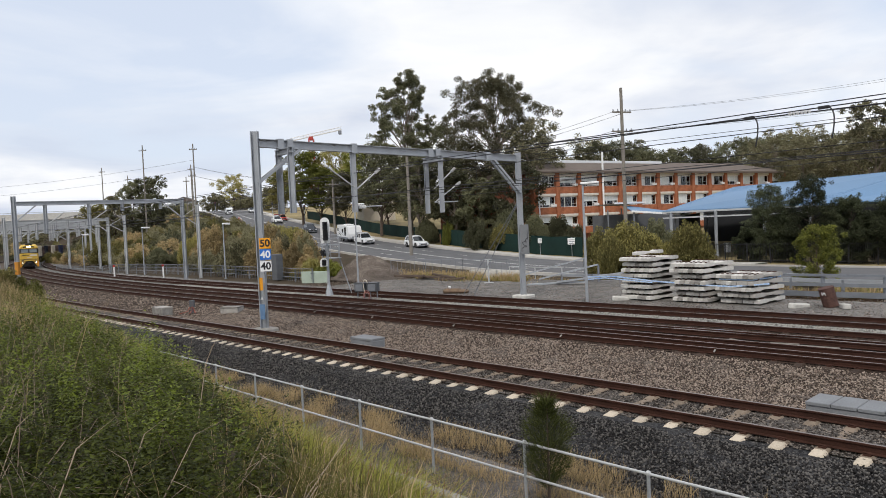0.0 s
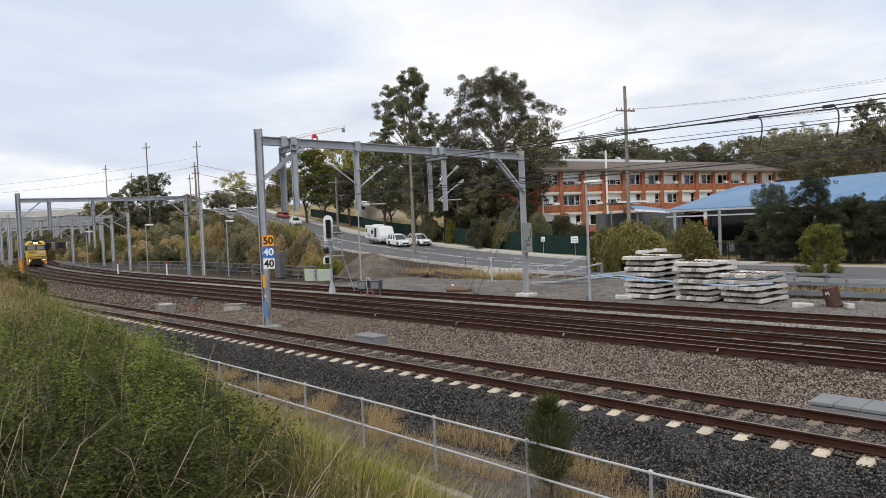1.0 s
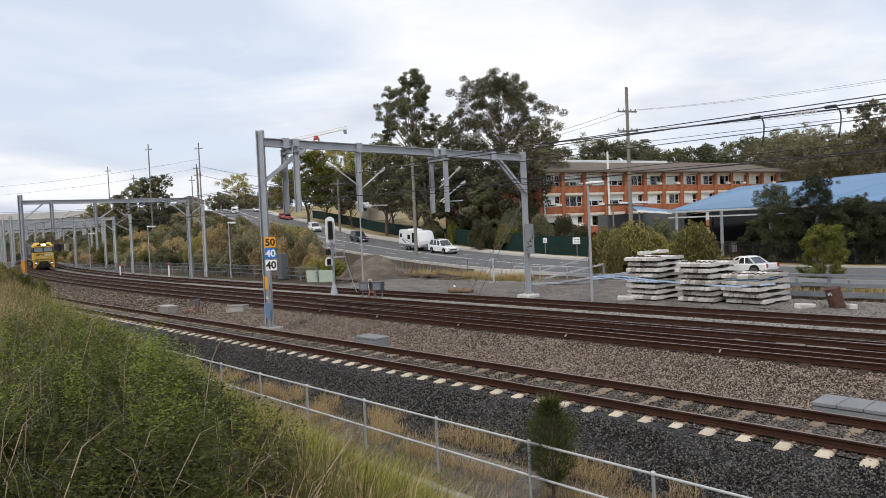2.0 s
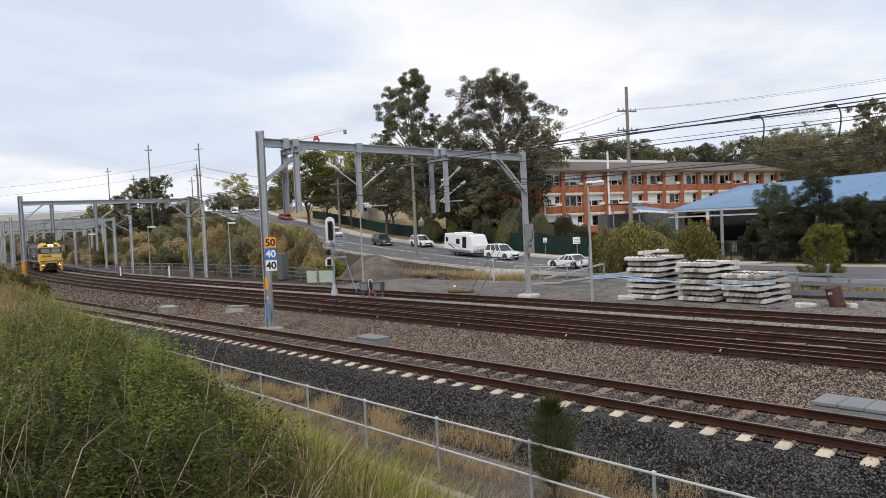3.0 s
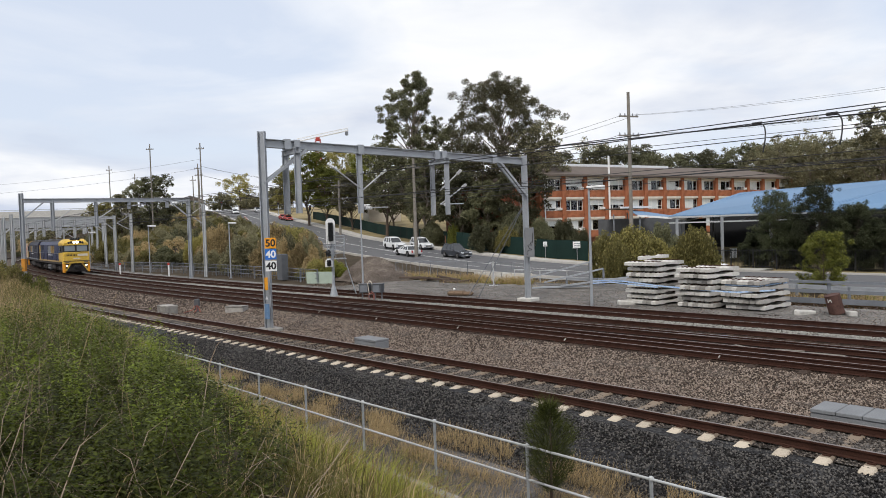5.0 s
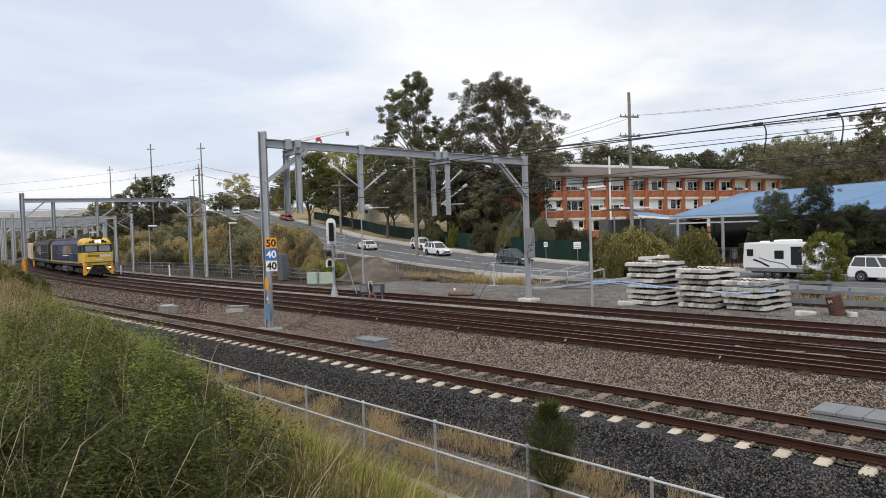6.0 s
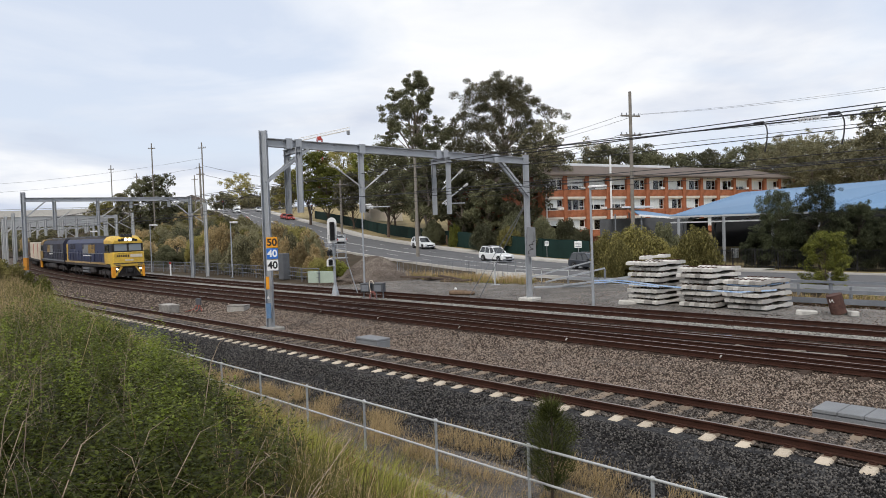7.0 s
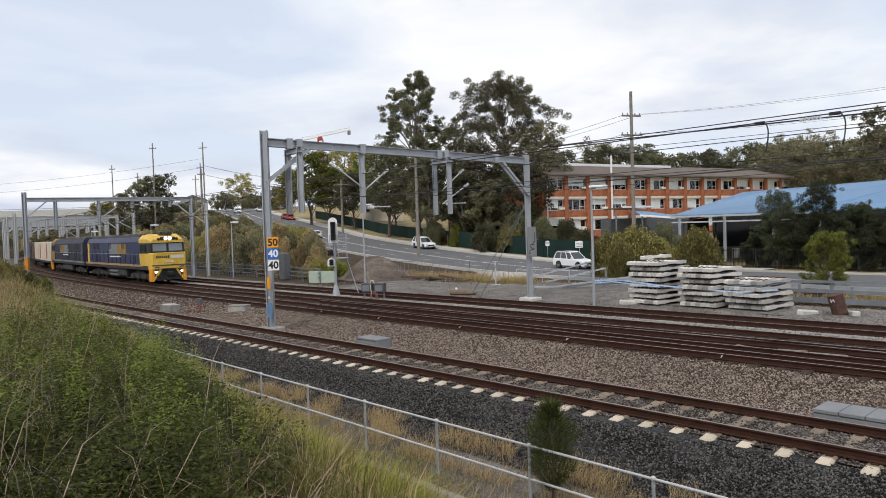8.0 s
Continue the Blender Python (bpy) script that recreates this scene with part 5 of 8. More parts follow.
t = thing("loose_rails", "pile of galvanised barrier beams lying in the yard", "scrap metal")
for k, (o0, s0, z0, o1, s1, z1) in enumerate(((39.4, 33.4, 0.0, 41.0, 28.8, 1.2), (38.6, 30.9, -0.1, 40.6, 27.4, 0.8), (37.6, 28.7, -0.2, 39.6, 24.8, 0.35), (36.8, 30.5, -0.32, 38.6, 27.0, -0.2))):
    part("beam", bar(bmesh.new(), W(o0, s0, z0), W(o1, s1, z1), 0.3, 0.1), M_galv, t)
    part("prop", bar(bmesh.new(), W(o1, s1, -0.5), W(o1, s1, z1 - 0.06), 0.12, 0.12), M_galv_dark, t)
# concrete barriers by the gate
for k in (1, 2):
    bm = bmesh.new()
    prism(bm, [(-0.3, 0), (0.3, 0), (0.3, 0.12), (0.14, 0.35), (0.1, 0.85), (-0.1, 0.85), (-0.14, 0.35), (-0.3, 0.12)], -1.45, 1.45)
    p = at_ground(43.4 + 0.15 * k, 44 - 3.1 * k, 0.05)
    solid("concrete_barrier", bm, M_concrete, "pale concrete road barrier segment", "barrier", Matrix.Translation(p) @ pose(0, 0, 0, 0, 0, ACROSS + 4), "road barriers by the gate")
# timber and iron scrap on the gravel
rnd = random.Random(5)
for k in range(7):
    o, s = 38.4 + rnd.uniform(-0.7, 0.7), 46 - 1.1 * k
    bm = bmesh.new(); box(bm, (-1.5, -0.11, 0), (1.5, 0.11, 0.16), 0.02)
    solid("old_timber", bm, M_bark_dark, "weathered dark timber baulk lying on gravel", "timber", Matrix.Translation(W(o, s, -0.33 + 0.1 * (k % 3))) @ pose(0, 0, 0, 0, rnd.uniform(-4, 4), TRACK_TURN + rnd.uniform(-14, 14)), "timber pile in the yard")


def heap(o, s, r, h, material, label):
    verts, faces = [], []
    n, rings = 44, 14
    for i in range(rings + 1):
        f = i / rings
        for j in range(n):
            a = 2 * math.pi * j / n
            rr = r * f * (1 + 0.12 * math.sin(2 * a + 1) + 0.08 * math.sin(5 * a))
            p = W(o + rr * 0.62 * math.sin(a), s + rr * math.cos(a))
            z = h * (1 - smoothstep(f)) + 0.14 * noise.noise((p.x * 1.5, p.y * 1.5, 0)) * (1 - f)
            verts.append((p.x, p.y, -0.42 + z))
    for i in range(rings):
        for j in range(n):
            faces.append((i * n + j, i * n + (j + 1) % n, (i + 1) * n + (j + 1) % n, (i + 1) * n + j))
    me = raw("gravel_heap", verts, faces, material)
    me.polygons.foreach_set("use_smooth", [True] * len(me.polygons))
    tagged(new("gravel_heap", me), label, "gravel heap", kind="stuff")


heap(38.6, 50.4, 5.6, 2.05, M_ballast_brown, "heap of brown crushed stone in the yard")
bm = bmesh.new(); box(bm, (-1.4, -0.06, -0.3), (1.4, 0.06, 0.8), 0.02)
solid("site_hoarding", bm, M_paleGreen, "pale green sheet hoarding before the scrub", "hoarding", Matrix.Translation(W(34.0, 52.0, -0.3)) @ pose(0, 0, 0, 0, 0, TRACK_TURN + 20))
bm = bmesh.new(); box(bm, (-0.45, -0.35, 0), (0.45, 0.35, 2.4), 0.04)
solid("switch_cabinet", bm, M_boxdark, "tall dark grey equipment cabinet beside scrub", "cabinet", Matrix.Translation(W(33.6, 57.5, -0.35)) @ pose(0, 0, 0, 0, 0, TRACK_TURN))
for o, s in ((28.3, 86), (30.4, 77.0)):
    t = thing("marker_post", "short white trackside post with red disc", "marker", Matrix.Translation(W(o + 0.5, s, -0.3)))
    bm = bmesh.new(); tube(bm, (0, 0, 0), (0, 0, 1.3), 0.09, seg=8); part("post", bm, M_white, t)
    bm = bmesh.new(); tube(bm, (0, -0.1, 1.36), (0, 0.0, 1.36), 0.13, seg=14); part("disc", bm, M_red, t, "red disc")
t = thing("field_post", "white painted T-shaped post on a foot", "post", Matrix.Translation(W(37.5, 34.7, -0.38)))
bm = bmesh.new(); tube(bm, (0, 0, 0), (0, 0, 1.75), 0.06, seg=8); box(bm, (-0.35, -0.1, -0.02), (0.35, 0.1, 0.04), 0.01); part("post", bm, M_steel_lt, t)
part("arm", bar(bmesh.new(), (-0.3, 0, 1.7), (0.3, 0, 1.7), 0.05, 0.05), M_steel_lt, t)
# rubble lumps with a white stone on the yard's edge
bm = bmesh.new(); box(bm, (-0.6, -0.35, 0), (0.5, 0.35, 0.3), 0.1); box(bm, (0.4, -0.3, 0), (1.0, 0.3, 0.24), 0.09)
solid("rubble_lump", bm, mat("rubble_brown", (0.16, 0.11, 0.075), scale=3, fine=20, spread=0.4), "brown lump of rubble on the gravel", "rubble", Matrix.Translation(W(30.9, 31.7, -0.38)) @ pose(0, 0, 0, 0, 0, -20))
bm = bmesh.new(); bmesh.ops.create_icosphere(bm, subdivisions=2, radius=0.09, matrix=Matrix.Translation((0, 0, 0.05)))
solid("white_stone", bm, M_white, "small white stone resting on the rubble", "stone", Matrix.Translation(W(30.9, 32.0, -0.05)))


# power poles
def power_pole(x, y, top, arms, label, r=0.17, z=None):
    z = ground_z(x, y) if z is None else z
    t = thing("power_pole", label, "power pole", Matrix.Translation((x, y, 0)))
    part("pole", tube(bmesh.new(), (0, 0, z - 0.3), (0, 0, top), r * 1.25, r * 0.85, 10), M_wood, t)
    for h, w, tn in arms:
        c = Vector((math.cos(radians(tn)), math.sin(radians(tn)), 0)) * w
        a = part("cross_arm", bar(bmesh.new(), -c + Vector((0, 0, top - h)), c + Vector((0, 0, top - h)), 0.12, 0.14), M_wood, t)
        for f in (-0.9, -0.4, 0.4, 0.9):
            p = c * f + Vector((0, 0, top - h))
            part("insulator", tube(bmesh.new(), p + Vector((0, 0, 0.06)), p + Vector((0, 0, 0.3)), 0.07, 0.04, 8), M_galv_dark, a)
    return t


power_pole(19.05, 70, 16.8, ((2.4, 1.1, 20), (4.3, 1.2, 20)), "tall timber power pole with cross arms")
power_pole(-19.8, 140, 14.3, ((1.0, 1.6, -10), (3.6, 1.6, -10)), "timber power pole with two cross arms", 0.2)
power_pole(-3.2, 92, 13.2, ((1.2, 0.9, 30),), "timber power pole beside the climbing road", 0.2)
for x, y, top in ((-65.0, 160, 25.4), (-50.3, 150, 23.9), (-93, 200, 25), (-60.5, 178, 22.5), (-88, 205, 23), (-66, 190, 20.5), (-51.5, 152, 18.5)):
    power_pole(x, y, top, ((1.2, 0.9, -10),), "slender pole on the far hillside", 0.14)


def span(a, b, sag, r, label="thin dark power line between poles"):
    a, b = Vector(a), Vector(b)
    bm = cord(bmesh.new(), [a.lerp(b, i / 16) - Vector((0, 0, sag * 4 * i / 16 * (1 - i / 16))) for i in range(17)], r)
    solid("power_line", bm, M_wire, label, "power line")


for dz, dx in ((14.5, -0.8), (14.5, 0.8), (12.6, -0.9), (12.6, 0.9)):
    span((19.05 + dx, 70, dz), (-3.2 + dx, 92, dz - 2.5), 0.7, 0.016)
    span((19.05 + dx, 70, dz), (52 + dx, 40, dz + 0.4), 1.0, 0.010)
    span((-3.2 + dx, 92, dz - 2.5), (-19.8 + dx, 140, dz - 0.6), 0.9, 0.018)
    span((-19.8 + dx, 140, dz - 0.6), (-50.3, 150, dz + 4.5), 0.9, 0.02)
    span((-50.3, 150, dz + 6), (-150, 170, dz + 4), 2.2, 0.02)
# tower crane far beyond the hill
t = thing("tower_crane", "red and white tower crane beyond the trees", "crane", Matrix.Translation((-50.5, 300, 0)))
bm = bmesh.new()
for a, b in (((-1, -1), (1, -1)), ((1, -1), (1, 1)), ((1, 1), (-1, 1)), ((-1, 1), (-1, -1))):
    tube(bm, (a[0], a[1], 20), (a[0], a[1], 44), 0.15, seg=5)
    for k in range(9):
        tube(bm, (a[0], a[1], 20 + 2.4 * k), (b[0], b[1], 22.4 + 2.4 * k), 0.1, seg=4)
part("tower", bm, M_red, t)
bm = bmesh.new()
for y, z in ((-0.7, 0), (0.7, 0), (0, 1.2)):
    tube(bm, (-9, y, 44.2 + z - 1.0), (13, y, 47.2 + z), 0.14, seg=5)
for k in range(18):
    x = -9 + 22 * k / 18
    zz = 43.2 + 4 * k / 18
    tube(bm, (x, -0.7, zz), (x + 0.6, 0, zz + 1.3), 0.09, seg=4); tube(bm, (x + 0.6, 0, zz + 1.3), (x + 1.2, 0.7, zz + 0.2), 0.09, seg=4)
part("jib", bm, M_white, t, "white lattice jib")
bm = bmesh.new(); box(bm, (-0.9, -0.8, 43.2), (0.7, 0.8, 45.0), 0.2); part("cab", bm, M_red, t, "red crane cab")
bm = bmesh.new(); box(bm, (11.6, -0.6, 45.2), (12.9, 0.6, 46.8), 0.2); part("counterweight", bm, M_galv_dark, t)


# road bridge over the far tracks
def bridge():
    t = thing("road_bridge", "concrete road bridge with white parapet over the tracks", "bridge")
    a, b = Vector((-150, 185, 1.0)), Vector((-84, 204, 1.0))
    way = (b - a).normalized()
    part("deck", bar(bmesh.new(), a + Vector((0, 0, 9.0)), b + Vector((0, 0, 9.6)), 9, 1.2), M_concrete_old, t)
    side = Vector((way.y, -way.x, 0))
    for k in (4.6, -4.6):
        part("parapet", bar(bmesh.new(), a + side * k + Vector((0, 0, 10.5)), b + side * k + Vector((0, 0, 11.1)), 0.3, 1.5), M_concrete, t, "pale parapet wall")
        part("handrail", bar(bmesh.new(), a + side * k + Vector((0, 0, 11.6)), b + side * k + Vector((0, 0, 12.2)), 0.12, 0.12), M_galv, t)
        part("girder", bar(bmesh.new(), a + side * (k * 0.9) + Vector((0, 0, 7.6)), b + side * (k * 0.9) + Vector((0, 0, 8.2)), 0.4, 1.7), M_boxdark, t)
    for f in (0.1, 0.3, 0.86, 0.97):
        p = a.lerp(b, f)
        for k in (-3, 0, 3):
            part("pier", tube(bmesh.new(), p + side * k + Vector((0, 0, -4)), p + side * k + Vector((0, 0, 8.0)), 0.5, seg=12), M_concrete_old, t)


bridge()
# roadside signs by the green fence
for k, w, h in ((127, 0.5, 0.6), (121.5, 0.95, 0.8)):
    p, _ = road_at(k, ROAD_HALF + 4.0)
    t = thing("notice_board", "white notice board fixed on the green fence", "sign", Matrix.Translation((p.x, p.y, ground_z(p.x, p.y))) @ pose(0, 0, 0, 0, 0, -20))
    bm = bmesh.new(); box(bm, (-w / 2, -0.06, 1.5), (w / 2, -0.03, 1.5 + h), 0.01); part("board", bm, M_white, t)
    for i in range(3):
        bm = bmesh.new(); box(bm, (-w * 0.38, -0.068, 1.6 + i * h * 0.26), (w * 0.38, -0.06, 1.6 + i * h * 0.26 + h * 0.1)); part("text_bar", bm, M_galv_dark, t)
    part("post", bar(bmesh.new(), (0, 0, -0.2), (0, 0, 1.6 + h), 0.05, 0.05), M_galv, t)
# low brick wall and steps by the school drive
p0, p1 = road_at(150, ROAD_HALF + 6)[0], road_at(172, ROAD_HALF + 7)[0]
bm = bmesh.new(); bar(bm, p0 + Vector((0, 0, 0.6)), p1 + Vector((0, 0, 0.6)), 0.35, 1.7)
solid("brick_wall", bm, mat("brick_pale", (0.36, 0.19, 0.12), scale=1.2, fine=14, spread=0.35), "low pinkish brick retaining wall beside the road", "wall")
# pale shed behind the roadside trees
bm = bmesh.new(); box(bm, (-3.6, -3, -1), (3.6, 3, 4.2)); prism(bm, [(-3.9, 4.2), (3.9, 4.2), (0, 5.6)], -3.3, 3.3)
solid("pale_shed", bm, M_cream, "cream weatherboard shed behind roadside trees", "shed", Matrix.Translation((-13.0, 158, 7.0)) @ pose(0, 0, 0, 0, 0, 20))
# houses and traffic lights at the crest
for x, y, z, w, m in ((-92, 262, 15, 9, M_roofwhite), (-74, 275, 15.5, 8, M_cream), (-62, 282, 15.5, 7, M_roofwhite)):
    t = thing("hill_house", "small pale house on the crest of the hill", "house", Matrix.Translation((x, y, z)) @ pose(0, 0, 0, 0, 0, 15))
    bm = bmesh.new(); box(bm, (-w / 2, -4, -3), (w / 2, 4, 2.6)); part("walls", bm, m, t)
    bm = bmesh.new(); prism(bm, [(-w / 2 - 0.5, 2.6), (w / 2 + 0.5, 2.6), (0, 4.4)], -4.4, 4.4); part("roof", bm, M_rooftile, t)
    for k in (-1, 1):
        bm = bmesh.new(); box(bm, (k * w * 0.25 - 0.6, -4.06, 0.6), (k * w * 0.25 + 0.6, -4.0, 1.9)); part("window", bm, M_glass, t)
for k, side in ((262, 8), (262, -8), (285, 7.5), (225, 8.4)):
    p, _ = road_at(k, side)
    t = thing("traffic_light", "black traffic light on a grey post at the crest", "traffic light", Matrix.Translation(p))
    part("post", tube(bmesh.new(), (0, 0, -0.3), (0, 0, 4.4), 0.09, seg=8), M_galv, t)
    bm = bmesh.new(); box(bm, (-0.25, -0.25, 3.2), (0.25, 0.05, 4.4), 0.05); h = part("head", bm, M_black, t)
    for z in (3.45, 3.8, 4.15):
        bm = bmesh.new(); tube(bm, (0, -0.26, z), (0, -0.30, z), 0.11, seg=10); part("lens", bm, M_red if z > 4 else M_boxdark, h)

for k, side in ((232, -5.6), (236, -5.2), (240, -4.8), (244, -4.4)):
    p, way = road_at(k, side)
    t = thing("road_barrier", "red and white striped barrier board on the hill road", "barrier", Matrix.Translation(p) @ way.to_track_quat("X", "Z").to_matrix().to_4x4(), "striped barriers at the crest")
    for i in range(6):
        bm = bmesh.new(); box(bm, (-1.5 + 0.5 * i, -0.05, 0.5), (-1.0 + 0.5 * i, 0.05, 0.95)); part("stripe", bm, M_red if i % 2 else M_white, t)
    for x in (-1.2, 1.2):
        part("leg", bar(bmesh.new(), (x, 0, 0), (x, 0, 0.5), 0.08, 0.5), M_galv_dark, t)

# ---- trees, scrub and grass ----
def leaves(centres, radii, count, size, rng, flat=0.75, aspect=0.55):
    """Leaf sprays as small bent quads scattered through rounded clumps."""
    c = np.asarray(centres, float)
    r = np.asarray(radii, float)
    p = r ** 2 / (r ** 2).sum()
    pick = rng.choice(len(c), count, p=p)
    d = rng.normal(size=(count, 3))
    d /= np.linalg.norm(d, axis=1)[:, None]
    rad = rng.random(count) ** 0.45
    pos = c[pick] + d * (rad * r[pick])[:, None] * np.array([1, 1, flat])
    a = rng.normal(size=(count, 3)) * np.array([1, 1, 0.7]); a[:, 2] -= 0.3
    a /= np.linalg.norm(a, axis=1)[:, None]
    b = np.cross(a, rng.normal(size=(count, 3)) * 0.6 + np.array([0, 0, 1.0]))
    b /= np.linalg.norm(b, axis=1)[:, None]
    s = size * rng.uniform(0.5, 1.3, count)[:, None]
    a, b = a * s, b * s * aspect
    v = np.stack([pos - a, pos + b, pos + a, pos - b], 1).reshape(-1, 3)
    f = np.arange(count * 4).reshape(-1, 4)
    return v, f


def leaf_mesh(name, v, f, material):
    me = bpy.data.meshes.new(name)
    me.vertices.add(len(v)); me.vertices.foreach_set("co", v.astype(np.float32).ravel())
    me.loops.add(f.size); me.loops.foreach_set("vertex_index", f.astype(np.int32).ravel())
    me.polygons.add(len(f))
    me.polygons.foreach_set("loop_start", np.arange(0, f.size, f.shape[1], dtype=np.int32))
    me.polygons.foreach_set("loop_total", np.full(len(f), f.shape[1], dtype=np.int32))
    me.materials.append(material)
    me.update(calc_edges=True)
    me.validate()
    return me


def tree(name, label, x, y, z, height, spread, seed, leaf, bark, count=4500, size=0.32, clumps=26, low=0.35, trunk=0.018, flat=0.75, lean=0.0, group="", fine_leaf=0.58, tuft=1.0):
    """A tapered trunk with forking limbs, each ending in a clump of leaf sprays."""
    rnd, rng = random.Random(seed), np.random.default_rng(seed)
    t = thing(name, label, "tree", Matrix.Translation((x, y, z)), group)
    bm = bmesh.new()
    r0 = max(0.05, height * trunk)
    knots = [Vector((0, 0, -0.3))]
    for i in range(1, 6):
        f = i / 5
        knots.append(Vector((lean * f * height + rnd.uniform(-1, 1) * 0.03 * height, rnd.uniform(-1, 1) * 0.03 * height, f * height * 0.72)))
    for i in range(5):
        tube(bm, knots[i], knots[i + 1], r0 * (1 - i * 0.16), r0 * (1 - (i + 1) * 0.16), 8, caps=False)
    cs, rs = [], []
    for k in range(clumps):
        f = (k + 0.5) / clumps
        h = low + (1 - low) * f
        ang = k * 2.4 + rnd.uniform(-0.4, 0.4)
        wide = spread * (math.sin(math.pi * min(0.97, 0.16 + 0.78 * f)) ** 0.7) * rnd.uniform(0.35, 1.0)
        end = Vector((math.cos(ang) * wide + lean * h * height, math.sin(ang) * wide, h * height - rnd.uniform(0, 0.05) * height))
        bf = min(4.99, max(0.6, (h - rnd.uniform(0.16, 0.34)) / 0.72 * 5))
        base = knots[int(bf)].lerp(knots[int(bf) + 1], bf - int(bf))
        mid = base.lerp(end, 0.55) + Vector((0, 0, 0.05 * height * rnd.uniform(-0.4, 1)))
        rb = r0 * 0.32 * (1.1 - 0.6 * f)
        tube(bm, base, mid, rb, rb * 0.6, 6, caps=False); tube(bm, mid, end, rb * 0.6, rb * 0.2, 5, caps=False)
        rr = spread * rnd.uniform(0.16, 0.30) * tuft
        cs.append(end); rs.append(rr)
        for j in range(3):
            off = Vector((rnd.uniform(-1, 1), rnd.uniform(-1, 1), rnd.uniform(-0.5, 0.7))) * rr * 1.5 / tuft ** 0.5
            cs.append(end + off); rs.append(rr * rnd.uniform(0.45, 0.7))
            tube(bm, end, end + off, rb * 0.2, rb * 0.1, 4, caps=False)
    part("trunk", bm, bark, t)
    v, f = leaves([tuple(c) for c in cs], rs, int(count * 1.9), size * fine_leaf, rng, flat, 0.42)
    part("crown", leaf_mesh("crown", v, f, leaf), None, t)
    return t


def px(x, depth):
    """Distance to the side for a bearing given in the picture's width, at that depth."""
    return (x - 784) / 1245.7 * depth


GUM = "tall grey-green gum tree with open crown"
tree("gum_tree", GUM, px(742, 118), 118, 2.2, 27.4, 5.3, 11, M_leaf_dark, M_bark, 30000, 0.42, 56, 0.30, fine_leaf=0.40, tuft=0.8)
tree("gum_tree", GUM, px(900, 120), 120, 2.0, 27.0, 9.8, 23, M_leaf_gum, M_bark, 42000, 0.42, 84, 0.34, lean=-0.005, flat=0.7, fine_leaf=0.40, tuft=0.62)
tree("gum_tree", "gum tree with low drooping grey-green foliage", px(965, 110), 110, 1.6, 18.5, 5.2, 5, M_leaf_gum, M_bark, 5000, 0.38, 22, 0.45)
tree("gum_tree", "dark gum tree behind taller crowns", px(800, 135), 135, 3.0, 20, 8, 15, M_leaf_dark, M_bark_dark, 7000, 0.45, 30, 0.25)
tree("gum_tree", "dark gum tree before the brick wing", px(690, 128), 128, 3.0, 17, 6, 35, M_leaf_dark, M_bark_dark, 5000, 0.42, 24, 0.3)
for i, (x, d, top, w, m) in enumerate(((553, 165, 265, 5.5, M_leaf_bright), (612, 170, 262, 6.0, M_leaf_olive), (655, 160, 270, 5.5, M_leaf_bright), (520, 185, 300, 5, M_leaf_olive), (585, 160, 300, 5, M_leaf_bright), (630, 150, 310, 4.5, M_leaf_gum), (700, 140, 300, 5, M_leaf_dark), (740, 150, 300, 5, M_leaf_gum))):
    z = ground_z(px(x, d), d)
    topz = 3.79 + (406 - (x - 784) * 0.0327 - top) / 1245.7 * d
    tree("roadside_tree", "roadside tree with dense green crown beside the hill road", px(x, d), d, z, topz - z, w, 40 + i, m, M_bark_dark, 7000, 0.42, 34, 0.38, group="trees beside the hill road")
for i, (x, d, top, w, m) in enumerate(((254, 165, 318, 4.6, M_leaf_dark), (286, 168, 310, 5.0, M_leaf_dark), (432, 270, 308, 6.5, M_leaf_olive), (402, 260, 345, 5.5, M_leaf_gum), (222, 160, 345, 4.0, M_leaf_gum), (188, 175, 360, 5.0, M_leaf_olive), (460, 265, 350, 6, M_leaf_gum), (500, 240, 330, 6, M_leaf_gum))):
    z = ground_z(px(x, d), d)
    topz = 3.79 + (406 - (x - 784) * 0.0327 - top) / 1245.7 * d
    tree("hill_tree", "dark rounded tree on the far hillside", px(x, d), d, z, max(4, topz - z), w, 60 + i, m, M_bark_dark, 4200, 0.5, 28, 0.12, group="trees on the far hill")
for i, (x, d, top, w, m) in enumerate(((760, 113, 262, 4.6, M_leaf_dark), (812, 114, 280, 4.4, M_leaf_dark), (848, 116, 262, 4.8, M_leaf_gum), (925, 104, 285, 4.4, M_leaf_dark), (822, 109, 300, 3.6, M_leaf_dark), (870, 106, 318, 3.4, M_leaf_dark))):
    z = ground_z(px(x, d), d)
    topz = 3.79 + (406 - (x - 784) * 0.0327 - top) / 1245.7 * d
    tree("understorey_tree", "dark leafy tree beneath the tall gums", px(x, d), d, z, topz - z, w, 300 + i, m, M_bark, 5200, 0.4, clumps=26, low=0.3, trunk=0.014, group="trees beneath the gums")
